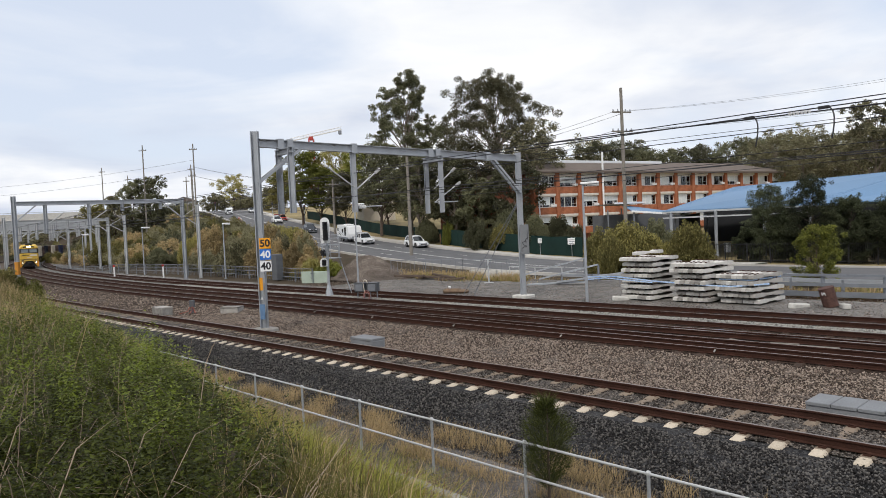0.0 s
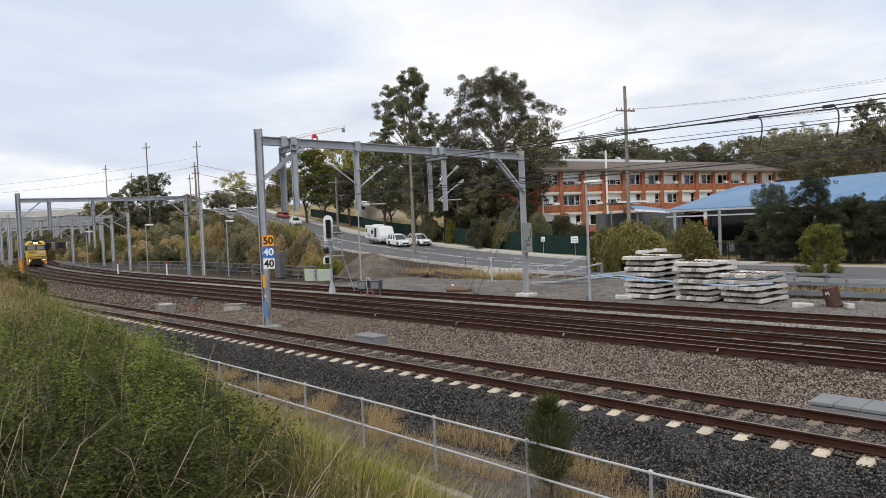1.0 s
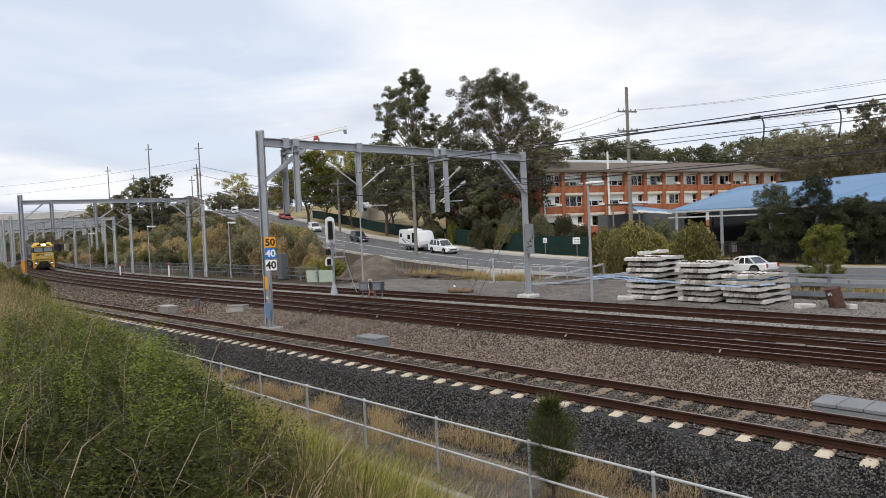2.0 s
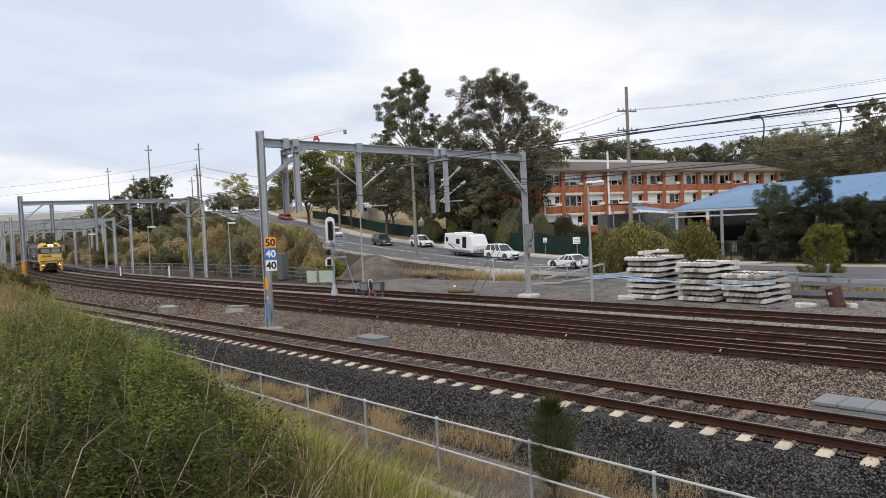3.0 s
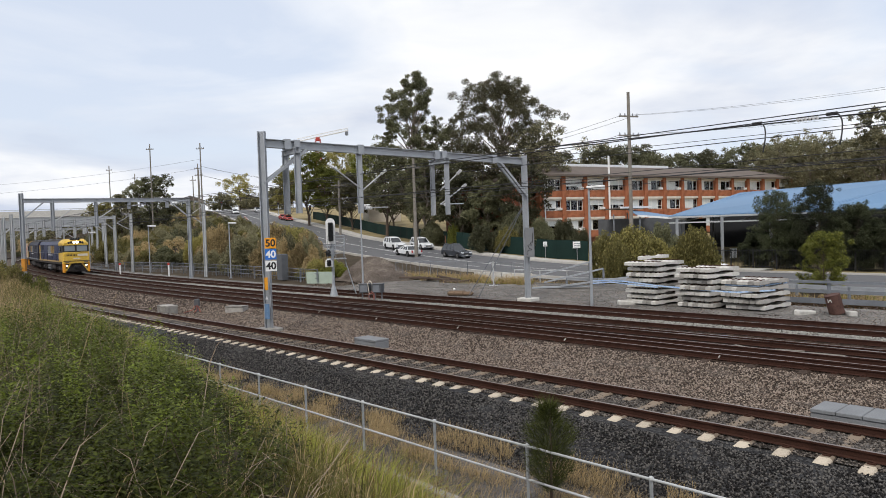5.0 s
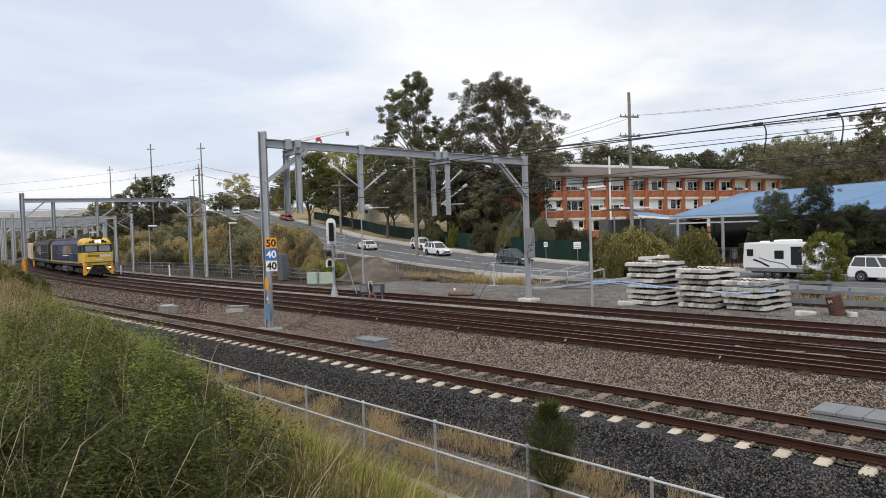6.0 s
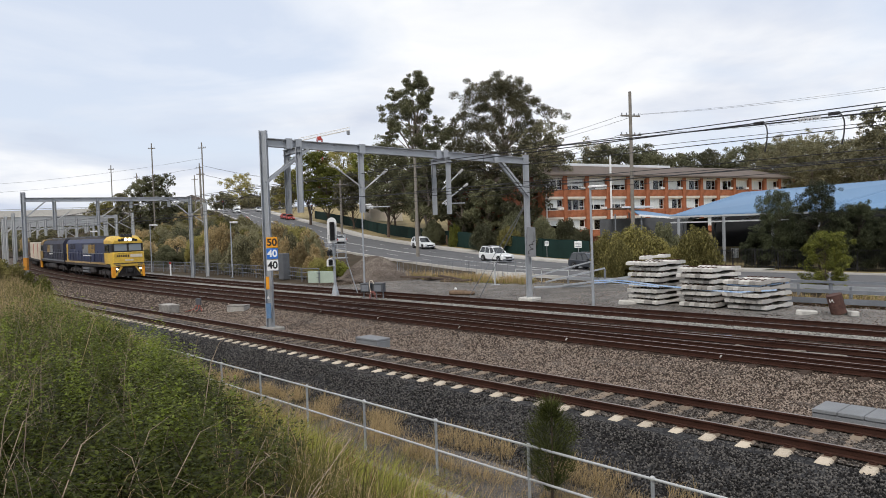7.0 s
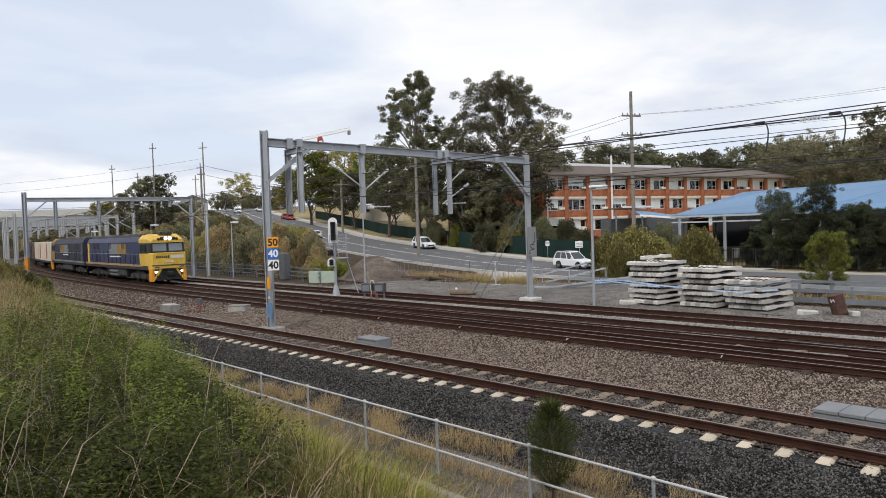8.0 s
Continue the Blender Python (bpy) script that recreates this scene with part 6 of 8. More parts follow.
# gums behind the school, one built twice and then copied
far_a = tree("gum_tree", "distant gum tree in the belt behind the school", px(1060, 175), 175, 4, 20, 7.5, 81, M_leaf_gum, M_bark, 4200, 0.55, 26, 0.3, group="tree belt behind the school")
far_b = tree("gum_tree", "distant gum tree in the belt behind the school", px(1120, 185), 185, 4, 21, 8.5, 82, M_leaf_dark, M_bark, 4200, 0.55, 26, 0.3, tuft=0.8, group="tree belt behind the school")
rnd = random.Random(3)
for i in range(26):
    x = 1000 + i * 25 + rnd.uniform(-8, 8)
    d = 178 + rnd.uniform(-14, 22)
    copy_thing(rnd.choice((far_a, far_b)), Matrix.Translation((px(x, d), d, 0.8 + rnd.uniform(-2.5, 2))) @ pose(0, 0, 0, 0, 0, rnd.uniform(0, 360)))
for i, (x, d, top) in enumerate(((1390, 140, 246), (1440, 135, 250), (1490, 138, 243), (1540, 130, 240), (1590, 125, 232), (1365, 150, 262), (1570, 100, 185), (1640, 98, 190))):
    tree("gum_tree", "grey-green spreading gum behind the blue roof", px(x, d), d, 3, 0.8 + (406 - (x - 784) * 0.0327 - top) / 1245.7 * d, 6.0 if d > 110 else 5.0, 90 + i, M_leaf_gum, M_bark, 6500, 0.45, 34, 0.4, fine_leaf=0.45, tuft=0.75)
# trees between road and covered court
for i, (k, top, w, m, h0) in enumerate(((96.6, 340, 2.3, M_leaf_shrub, 0.12), (92.8, 324, 2.4, M_leaf_shrub, 0.12), (89.4, 362, 2.0, M_leaf_shrub, 0.12), (85.0, 345, 2.5, M_leaf_shrub, 0.2), (81.4, 350, 2.5, M_leaf_shrub, 0.2), (95, 405, 1.7, M_leaf_shrub, 0.1), (87.4, 392, 2.0, M_leaf_shrub, 0.12), (91, 410, 1.7, M_leaf_shrub, 0.1), (83.2, 400, 2.2, M_leaf_shrub, 0.1), (98.8, 415, 1.5, M_leaf_shrub, 0.1))):
    p, _ = road_at(k, 11.2)
    x, d, z = 784 + 1245.7 * p.x / p.y, p.y, ground_z(p.x, p.y)
    topz = 3.79 + (406 - (x - 784) * 0.0327 - top) / 1245.7 * d
    tree("shrub_tree", "bushy dark green tree beside the road fence" if i < 5 else "low dark green shrub beside the road fence", p.x, d, z, topz - z, w, 120 + i, m, M_bark_dark, 21000, 0.12, 52, h0, 0.012, 0.95, group="trees before the covered court")
d = 43
tree("shrub_tree", "light green bushy shrub beside the crash barrier", px(1462, d), d, ground_z(px(1462, d), d), 3.79 + (384 - 412) / 1245.7 * d - ground_z(px(1462, d), d), 1.35, 126, M_leaf_bright, M_bark_dark, 11000, 0.10, 40, 0.08, 0.012, 0.95, group="trees before the covered court")


def bush_mesh(seed, material, count=20000, size=0.034):
    rng = np.random.default_rng(seed)
    k = 40
    a = rng.random(k) * 6.283
    rr = np.sqrt(rng.random(k)) * 0.75
    h = rng.random(k) * 0.75
    cs = np.stack([np.cos(a) * rr, np.sin(a) * rr, 0.1 + 0.8 * (1 - (rr / 0.85) ** 2) ** 0.7 * (h / 0.75) ** 0.6], 1)
    rs = rng.uniform(0.15, 0.30, k)
    v, f = leaves(cs, rs, count, size, rng, 0.95)
    v[:, 2] = np.abs(v[:, 2])
    return leaf_mesh("bush", v, f, material)


BUSHES = [bush_mesh(200 + i, m) for i, m in enumerate((M_leaf_olive, M_leaf_gum, M_leaf_dark, M_leaf_brown, M_leaf_bright))]


def bush(kind, x, y, w, h, label, rz=0, group="", z=None):
    ob = new("bush", BUSHES[kind])
    z = ground_z(x, y) if z is None else z
    ob.matrix_world = Matrix.Translation((x, y, z - 0.05)) @ pose(0, 0, 0, 0, 0, rz) @ Matrix.Diagonal((w, w, h, 1))
    return tagged(ob, label, "bush", group)


LBL = ("olive green bush with loose foliage", "grey-green bush with loose foliage", "dark green dense bush", "dry brown scrub bush", "bright green leafy bush")
for kind, x, d, w, top in ((0, 1128, 56, 2.7, 398), (0, 1082, 58, 2.2, 408), (0, 1160, 57, 2.0, 420), (0, 1236, 54, 2.0, 400), (0, 1205, 55, 1.5, 432), (2, 1180, 68, 1.8, 395), (0, 1095, 50, 1.4, 425),
                           (2, 960, 93, 2.6, 385), (2, 1000, 95, 2.6, 388), (2, 915, 99, 3.0, 375), (0, 905, 97, 2.2, 400), (2, 860, 98, 2.6, 395), (4, 808, 108, 1.3, 393), (2, 1030, 89, 2.0, 405), (2, 820, 112, 2.4, 385), (2, 770, 112, 2.4, 390)):
    x0 = px(x, d)
    z = ground_z(x0, d)
    h = max(0.8, 3.79 + (406 - (x - 784) * 0.0327 - top) / 1245.7 * d - z)
    bush(kind, x0, d, w, h, LBL[kind] + " before the school", (x * 37) % 360, "bushes before the school")
rnd = random.Random(17)
FAR_SCRUB = {0: [], 1: [], 2: [], 3: [], 4: []}
for i in range(560):
    s = rnd.uniform(56, 195)
    o = 35.3 + bend(s) * 0.6 + rnd.random() ** 1.2 * (34 + max(0, s - 110) * 0.4)
    p = W(o, s)
    q, zr, dist = near_road(p.x, p.y)
    if q > 0 or dist < ROAD_HALF + 2.2 or s < 57.5 or p.x > -0.185 * p.y:
        continue
    dry = noise.noise((s * 0.09, o * 0.12, 4))
    kind = 3 if dry < -0.22 else (1 if dry < 0.02 else (0 if dry < 0.3 else 2))
    w = rnd.uniform(1.2, 2.7)
    if s > 96:
        FAR_SCRUB[kind].append((p.x, p.y, ground_z(p.x, p.y), w, w * rnd.uniform(1.0, 2.0)))
        continue
    bush(kind, p.x, p.y, w, w * rnd.uniform(1.0, 2.0), LBL[kind] + " on the cutting slope", rnd.uniform(0, 360), "scrub on the cutting slope")
for i in range(60):
    s = rnd.uniform(60, 150)
    o = 11 + bend(s) - rnd.uniform(1.5, 10)
    p = W(o, s)
    FAR_SCRUB[rnd.choice((0, 1, 2))].append((p.x, p.y, ground_z(p.x, p.y), rnd.uniform(1.2, 2.0), rnd.uniform(1.5, 3.2)))
for o, s, w, h, kind in ((36.4, 53.6, 1.5, 1.9, 4), (36.0, 55.4, 1.4, 2.1, 0), (37.6, 54.6, 1.3, 2.0, 4), (36.8, 57.2, 1.4, 3.0, 3), (36.2, 59, 1.4, 3.2, 3), (36, 61.5, 1.5, 3.6, 3), (37.2, 62.5, 1.6, 4.6, 1), (38.6, 60.5, 1.6, 4.4, 1)):
    p = W(o, s)
    bush(kind, p.x, p.y, w, h, LBL[kind] + " beside the pale hoarding", s * 40 % 360, "scrub beside the yard")


for i in range(12):
    p = W(rnd.uniform(4.4, 6.6), rnd.uniform(27, 38))
    bush(rnd.choice((0, 4)), p.x, p.y, rnd.uniform(0.7, 1.1), rnd.uniform(1.0, 1.5), "leafy bush at the crest of the bank", rnd.uniform(0, 360), "bushes on the bank crest")


# grass blades on the bank
def blades(name, count, place, length, width, droop, material, label, seed):
    rng = np.random.default_rng(seed)
    pts, ln = place(rng, count)
    n = len(pts)
    L = length[0] + (length[1] - length[0]) * rng.random(n) ** 1.3
    L *= ln
    ang = rng.random(n) * 6.283
    lean = rng.uniform(0.1, droop, n)
    d = np.stack([np.cos(ang) * lean, np.sin(ang) * lean, np.ones(n)], 1)
    d /= np.linalg.norm(d, axis=1)[:, None]
    out = np.stack([np.cos(ang), np.sin(ang), -0.6 * np.ones(n)], 1)
    side = np.stack([-np.sin(ang + 0.7), np.cos(ang + 0.7), np.zeros(n)], 1) * (width * rng.uniform(0.6, 1.3, n))[:, None]
    mid = pts + d * (L * 0.55)[:, None]
    tip = pts + d * (L * 0.9)[:, None] + out * (L * lean * 0.45)[:, None]
    v = np.stack([pts - side, pts + side, mid + side * 0.8, mid - side * 0.8, tip], 1).reshape(-1, 3)
    k = np.arange(n) * 5
    faces = np.concatenate([np.stack([k, k + 1, k + 2], 1), np.stack([k, k + 2, k + 3], 1), np.stack([k + 3, k + 2, k + 4], 1)])
    tagged(new(name, leaf_mesh(name, v, faces, material)), label, "grass", kind="stuff")


def on_bank(lo, hi, s0, s1, patch=0.0, seed=0):
    def place(rng, count):
        out, ln = [], []
        while len(out) < count:
            s = s0 + (s1 - s0) * rng.random() ** 1.35
            toe = 5.6 + 0.15 * min(max(s, -4), 25)
            o = toe + lo + (hi - lo) * rng.random()
            p = W(o, s)
            if p.y < 1.6 or abs(p.x) > 0.78 * p.y + 1 or p.length < 2.6:
                continue
            if p.x < -0.27 * p.y - 0.9 * noise.noise((p.x * 0.7, p.y * 0.7, 21)) and s < 13 and rng.random() < 0.93:
                continue
            m = noise.noise((p.x * 0.55 + seed, p.y * 0.55, 4))
            if patch and m < patch * rng.uniform(-1, 1):
                continue
            out.append((p.x, p.y, ground_z(p.x, p.y) - 0.03))
            ln.append(0.75 + 0.5 * m + 0.25 * noise.noise((p.x * 2, p.y * 2, 8)))
        return np.array(out), np.array(ln)
    return place


blades("bank_grass", 46000, on_bank(-6.5, 0.0, -1, 27), (0.25, 0.85), 0.0035, 0.75, M_grass, "tall green grass covering the bank", 1)
blades("lush_grass", 52000, on_bank(-2.9, 0.35, -1, 25, 0.35, 6), (0.4, 0.95), 0.0045, 0.85, M_grass_lush, "yellow-green tall grass at the foot of the bank", 7)
blades("bank_straw", 15000, on_bank(-5.5, 0.3, -1, 27, 0.7, 3), (0.35, 1.05), 0.0028, 0.6, M_straw, "dry straw-coloured grass stems on the bank", 2)
blades("russet_stalks", 2600, on_bank(-3.0, 0.5, -1, 14, 0.7, 12), (0.5, 1.1), 0.004, 0.45, M_russet, "reddish brown seed stalks in the bank grass", 8)
blades("verge_straw", 30000, on_bank(0.0, 3.6, -2, 24, 0.85, 9), (0.1, 0.42), 0.003, 0.9, M_straw, "dry pale grass along the fence", 3)
blades("verge_twigs", 9000, on_bank(0.0, 3.9, -2, 22, 0.6, 15), (0.15, 0.55), 0.003, 1.3, M_twig, "grey-brown dead stems along the fence", 14)
blades("verge_grass", 6000, on_bank(0.0, 2.4, -2, 24, 0.6, 5), (0.12, 0.4), 0.005, 0.9, M_grass, "low green grass along the fence", 4)


def sprigs(name, label, shrubs, stems, per_stem, size, material, seed):
    """Leafy shrubs: stems that rise and spread from a root, with pairs of leaves along the upper part of each."""
    rng = np.random.default_rng(seed)
    n = len(shrubs)
    c = np.repeat(np.array([p[:3] for p in shrubs]), stems, 0)
    h = np.repeat(np.array([p[3] for p in shrubs]), stems)
    w = np.repeat(np.array([p[4] for p in shrubs]), stems)
    m = n * stems
    ang = rng.random(m) * 6.283
    out = np.sqrt(rng.random(m)) * w
    tip = c + np.stack([np.cos(ang) * out, np.sin(ang) * out, h * rng.uniform(0.55, 1.1, m) * (1.05 - 0.45 * (out / w) ** 2)], 1)
    root = c + np.stack([np.cos(ang) * out * 0.25, np.sin(ang) * out * 0.25, np.zeros(m)], 1)
    f = 1 - 0.55 * rng.random((m, per_stem)) ** 1.4
    pos = root[:, None] + (tip - root)[:, None] * f[..., None]
    pos[..., 2] -= 0.12 * h[:, None] * f * (1 - f)
    k = m * per_stem
    pos = pos.reshape(-1, 3)
    turn = rng.random(k) * 6.283
    a = np.stack([np.cos(turn), np.sin(turn), rng.uniform(-0.35, 0.65, k)], 1)
    a /= np.linalg.norm(a, axis=1)[:, None]
    b = np.cross(a, np.array([0, 0, 1.0]) + rng.normal(size=(k, 3)) * 0.35)
    b /= np.linalg.norm(b, axis=1)[:, None]
    s = size * rng.uniform(0.55, 1.3, k)[:, None]
    base, end = pos, pos + a * s * 2
    mid = pos + a * s * 0.9
    v = np.stack([base, mid + b * s * 0.42, end, mid - b * s * 0.42], 1).reshape(-1, 3)
    tagged(new(name, leaf_mesh(name, v, np.arange(k * 4).reshape(-1, 4), material)), label, "scrub", kind="stuff")


def scrub_spots(seed, count, edge, h, w, patch, off):
    rng = np.random.default_rng(seed)
    out = []
    while len(out) < count:
        s = rng.uniform(1.0, 15)
        p = W(rng.uniform(0.0, 3.9 + 0.14 * s), s)
        if p.y < 3.0 or p.x > -(edge + 0.18 * rng.random()) * p.y or p.x < -0.8 * p.y - 1.2:
            continue
        if noise.noise((p.x * 0.8 + off, p.y * 0.8, 11)) < patch:
            continue
        out.append((p.x, p.y, ground_z(p.x, p.y) - 0.02, rng.uniform(*h), rng.uniform(*w)))
    return out


sprigs("bank_scrub", "leafy green scrub among the bank grass", scrub_spots(77, 420, 0.24, (0.3, 0.75), (0.14, 0.32), -0.25, 0), 30, 14, 0.0165, M_scrub, 77)
near = [p for p in scrub_spots(79, 700, 0.2, (0.25, 0.6), (0.12, 0.26), -0.5, 50) if math.hypot(p[0], p[1]) < 7.5]
sprigs("dark_scrub", "dark green scrub on the near edge of the bank", near, 30, 14, 0.0165, M_scrub, 79)
sprigs("young_scrub", "bright green young scrub on top of the bank", scrub_spots(78, 170, 0.25, (0.5, 0.85), (0.12, 0.26), 0.05, 30), 26, 12, 0.018, M_scrub_lime, 78)


def toe_tufts(rng, count):
    out = []
    while len(out) < count:
        s, o = rng.uniform(0, 26), rng.uniform(8.9, 10.5)
        p = W(o, s)
        if noise.noise((p.x * 1.1, p.y * 1.1, 13)) > 0.08:
            out.append((p.x, p.y, -0.75 + 0.53 * smoothstep((o - 10.0) / 1.9)))
    return np.array(out), np.ones(count)


def on_scrub(rng, count):
    out = []
    while len(out) < count:
        s, o = rng.uniform(1, 17), rng.uniform(0.2, 6.0)
        p = W(o, s)
        if p.y > 3 and p.x < -0.2 * p.y:
            out.append((p.x, p.y, ground_z(p.x, p.y) + rng.uniform(0, 0.25)))
    return np.array(out), np.ones(count)


blades("toe_tufts", 12000, toe_tufts, (0.12, 0.5), 0.004, 0.9, M_straw, "brown dry tufts at the foot of the ballast", 41)
blades("dead_twigs", 1500, on_scrub, (0.4, 0.9), 0.003, 1.7, M_twig, "bare grey-brown twigs tangled in the scrub", 42)
blades("long_stalks", 34, on_scrub, (0.8, 1.3), 0.0035, 0.6, M_straw, "long pale dry stalks above the scrub", 43)


def pine(o, s):
    p = W(o, s)
    t = thing("young_pine", "young feathery green casuarina beside the fence", "tree", Matrix.Translation((p.x, p.y, -0.78)))
    part("trunk", tube(bmesh.new(), (0, 0, -0.1), (0.03, 0, 1.85), 0.028, 0.008, 7), M_bark_dark, t)
    rng = np.random.default_rng(6)
    n = 3600
    h = 0.35 + 1.4 * rng.random(n) ** 0.85
    r = (0.36 + 0.10 * np.sin(h * 11)) * np.clip((1.95 - h) / 0.8, 0.06, 1) * np.clip(h / 0.9, 0.25, 1) * rng.random(n) ** 0.55
    a = rng.random(n) * 6.283
    base = np.stack([np.cos(a) * r, np.sin(a) * r, h], 1)
    d = np.stack([np.cos(a) * 0.7, np.sin(a) * 0.7, rng.uniform(0.2, 1.4, n)], 1) + rng.normal(size=(n, 3)) * 0.25
    d /= np.linalg.norm(d, axis=1)[:, None]
    b = np.cross(d, rng.normal(size=(n, 3))); b /= np.linalg.norm(b, axis=1)[:, None]
    L = rng.uniform(0.12, 0.32, n)[:, None]
    v = np.stack([base - b * 0.004, base + b * 0.004, base + d * L], 1).reshape(-1, 3)
    part("crown", leaf_mesh("crown", v, np.arange(n * 3).reshape(-1, 3), M_pine), None, t)


pine(8.75, 7.0)



def weeds(rng, count):
    out = []
    while len(out) < count:
        p = W(rng.uniform(37.5, 44), rng.uniform(8, 54))
        if noise.noise((p.x * 0.35, p.y * 0.35, 6)) > 0.05 and near_road(p.x, p.y)[2] > ROAD_HALF + 0.8:
            out.append((p.x, p.y, ground_z(p.x, p.y)))
    return np.array(out), np.ones(count)


def along_gate(rng, count):
    p = [W(38.6 + 2.4 * rng.random(), 33 + 19 * rng.random()) for k in range(count)]
    p = [q for q in p if noise.noise((q.x * 0.6, q.y * 0.6, 17)) > -0.05]
    return np.array([(q.x, q.y, max(ground_z(q.x, q.y) + 0.03, -0.37)) for q in p]), np.ones(len(p))


blades("gate_weeds", 9000, along_gate, (0.25, 1.0), 0.012, 0.6, M_straw, "tall dry weeds along the mesh gate", 35)
blades("gate_grass", 5000, along_gate, (0.2, 0.7), 0.012, 0.7, M_grass_lush, "green weeds along the mesh gate", 36)


def below_barrier(rng, count):
    p = [W(36.15 + 2.2 * rng.random() ** 1.5, -14 + 34 * rng.random()) for k in range(count)]
    return np.array([(q.x, q.y, ground_z(q.x, q.y)) for q in p]), np.ones(count)


blades("barrier_weeds", 9000, below_barrier, (0.2, 0.75), 0.012, 0.9, M_russet, "brown dead weeds beneath the barrier rails", 33)
blades("barrier_grass", 5000, below_barrier, (0.2, 0.6), 0.012, 0.9, M_grass, "dull green grass beneath the barrier rails", 34)
blades("yard_weeds", 9000, weeds, (0.2, 0.8), 0.012, 0.7, M_straw, "dry weeds between yard and road", 31)
blades("yard_weeds_green", 4000, weeds, (0.2, 0.6), 0.012, 0.7, M_grass_lush, "green weeds between yard and road", 32)
for i in range(110):
    s = rnd.uniform(185, 290)
    p = W(31 + bend(min(s, 260)) + rnd.random() * 60, s)
    if near_road(p.x, p.y)[2] > ROAD_HALF + 4:
        FAR_SCRUB[rnd.choice((0, 1, 2))].append((p.x, p.y, ground_z(p.x, p.y), rnd.uniform(2.5, 4.5), rnd.uniform(3, 6)))


for i in range(46):
    d = rnd.uniform(150, 185)
    x = px(rnd.uniform(-30, 190), d)
    o, s = os_of(x, d)
    if not 8 < o - bend(min(s, 260)) < 33:
        FAR_SCRUB[rnd.choice((0, 1, 2))].append((x, d, ground_z(x, d), rnd.uniform(2.4, 4.0), rnd.uniform(3, 5.5)))


for i in range(90):
    d = rnd.uniform(222, 270)
    x = px(rnd.uniform(-40, 200), d)
    o, s = os_of(x, d)
    if abs(o - bend(s) - TRACKS["C"]) > 4:
        FAR_SCRUB[rnd.choice((0, 1, 2, 3))].append((x, d, ground_z(x, d), rnd.uniform(2.5, 4.5), rnd.uniform(3, 6.5)))
rng = np.random.default_rng(405)
cs, rs = [], []
for i in range(260):
    d = rng.uniform(310, 380)
    x = px(rng.uniform(-60, 230), d)
    cs.append((x, d, ground_z(x, d) + rng.uniform(0, 8))); rs.append(rng.uniform(2.0, 4.0))
v, f = leaves(cs, rs, 34000, 0.5, rng, 0.8)
tagged(new("far_woods", leaf_mesh("far_woods", v, f, M_leaf_gum)), "distant grey-green woods beyond the road bridge", "woods", kind="stuff")
rng = np.random.default_rng(404)
for kind, spots in FAR_SCRUB.items():
    cs, rs = [], []
    for x, y, z, w, h in spots:
        for j in range(7):
            a, r = rng.random() * 6.283, w * 0.7 * math.sqrt(rng.random())
            cs.append((x + math.cos(a) * r, y + math.sin(a) * r, z + h * (0.12 + 0.75 * rng.random() * (1.1 - r / w)))); rs.append(w * rng.uniform(0.22, 0.42))
    if cs:
        v, f = leaves(cs, rs, len(spots) * 2300, 0.12, rng, 0.95)
        m = (M_leaf_olive, M_leaf_gum, M_leaf_dark, M_leaf_brown, M_leaf_bright)[kind]
        tagged(new("far_scrub", leaf_mesh("far_scrub", v, f, m)), LBL[kind].replace("bush", "scrub") + " on the far slopes", "scrub", kind="stuff")


# loose stones of the beds
def stones(name, o0, o1, s0, s1, count, r, zf, material, label, seed):
    rng = np.random.default_rng(seed)
    o = o0 + (o1 - o0) * rng.random(count)
    s = s0 + (s1 - s0) * rng.random(count) ** 1.25
    z = np.array([zf(a) for a in o])
    c = np.outer(o + np.maximum(0, s - BEND_S) ** 2 / (2 * BEND_R), np.array(V)) + np.outer(s, np.array(U))
    c[:, 2] = z + rng.uniform(-0.3, 0.55, count) * r
    k = np.array([[1, 0, 0], [-1, 0, 0], [0, 1, 0], [0, -1, 0], [0, 0, 1], [0, 0, -1]], float)
    q = rng.normal(size=(count, 3, 3))
    u = q[:, 0] / np.linalg.norm(q[:, 0], axis=1)[:, None]
    w = np.cross(u, q[:, 1]); w /= np.linalg.norm(w, axis=1)[:, None]
    t = np.cross(u, w)
    rot = np.stack([u, w, t], 1)
    size = r * rng.uniform(0.6, 1.5, (count, 1, 1)) * rng.uniform(0.6, 1.25, (count, 6, 1))
    v = (np.einsum("pk,nkj->npj", k, rot) * size + c[:, None, :]).reshape(-1, 3)
    tri = np.array([[0, 2, 4], [2, 1, 4], [1, 3, 4], [3, 0, 4], [2, 0, 5], [1, 2, 5], [3, 1, 5], [0, 3, 5]])
    f = (tri[None] + (np.arange(count) * 6)[:, None, None]).reshape(-1, 3)
    tagged(new(name, leaf_mesh(name, v, f, material)), label, "ballast", kind="stuff")


stones("shoulder_stones", 9.9, 12.3, 1.5, 30, 62000, 0.021, lambda o: -0.745 + (0.53 if o < 11.95 else 0.51) * smoothstep((o - 10.0) / 1.9), M_stone_dark, "loose dark stones on the track shoulder", 21)
stones("track_stones", 12.3, 14.6, 2.5, 32, 26000, 0.02, lambda o: -0.2 + 0.06 * smoothstep((o - 14.2) / 0.25), M_stone_grey, "loose grey stones between the sleepers", 22)
stones("cess_stones", 14.5, 19.1, 2.5, 42, 90000, 0.025, cess_z, M_stone_brown, "loose brownish stones between the tracks", 23)
stones("distant_stones", 14.5, 19.1, 38, 95, 26000, 0.05, lambda o: cess_z(o) - 0.015, M_stone_brown, "coarse brownish stones along the curving tracks", 28)
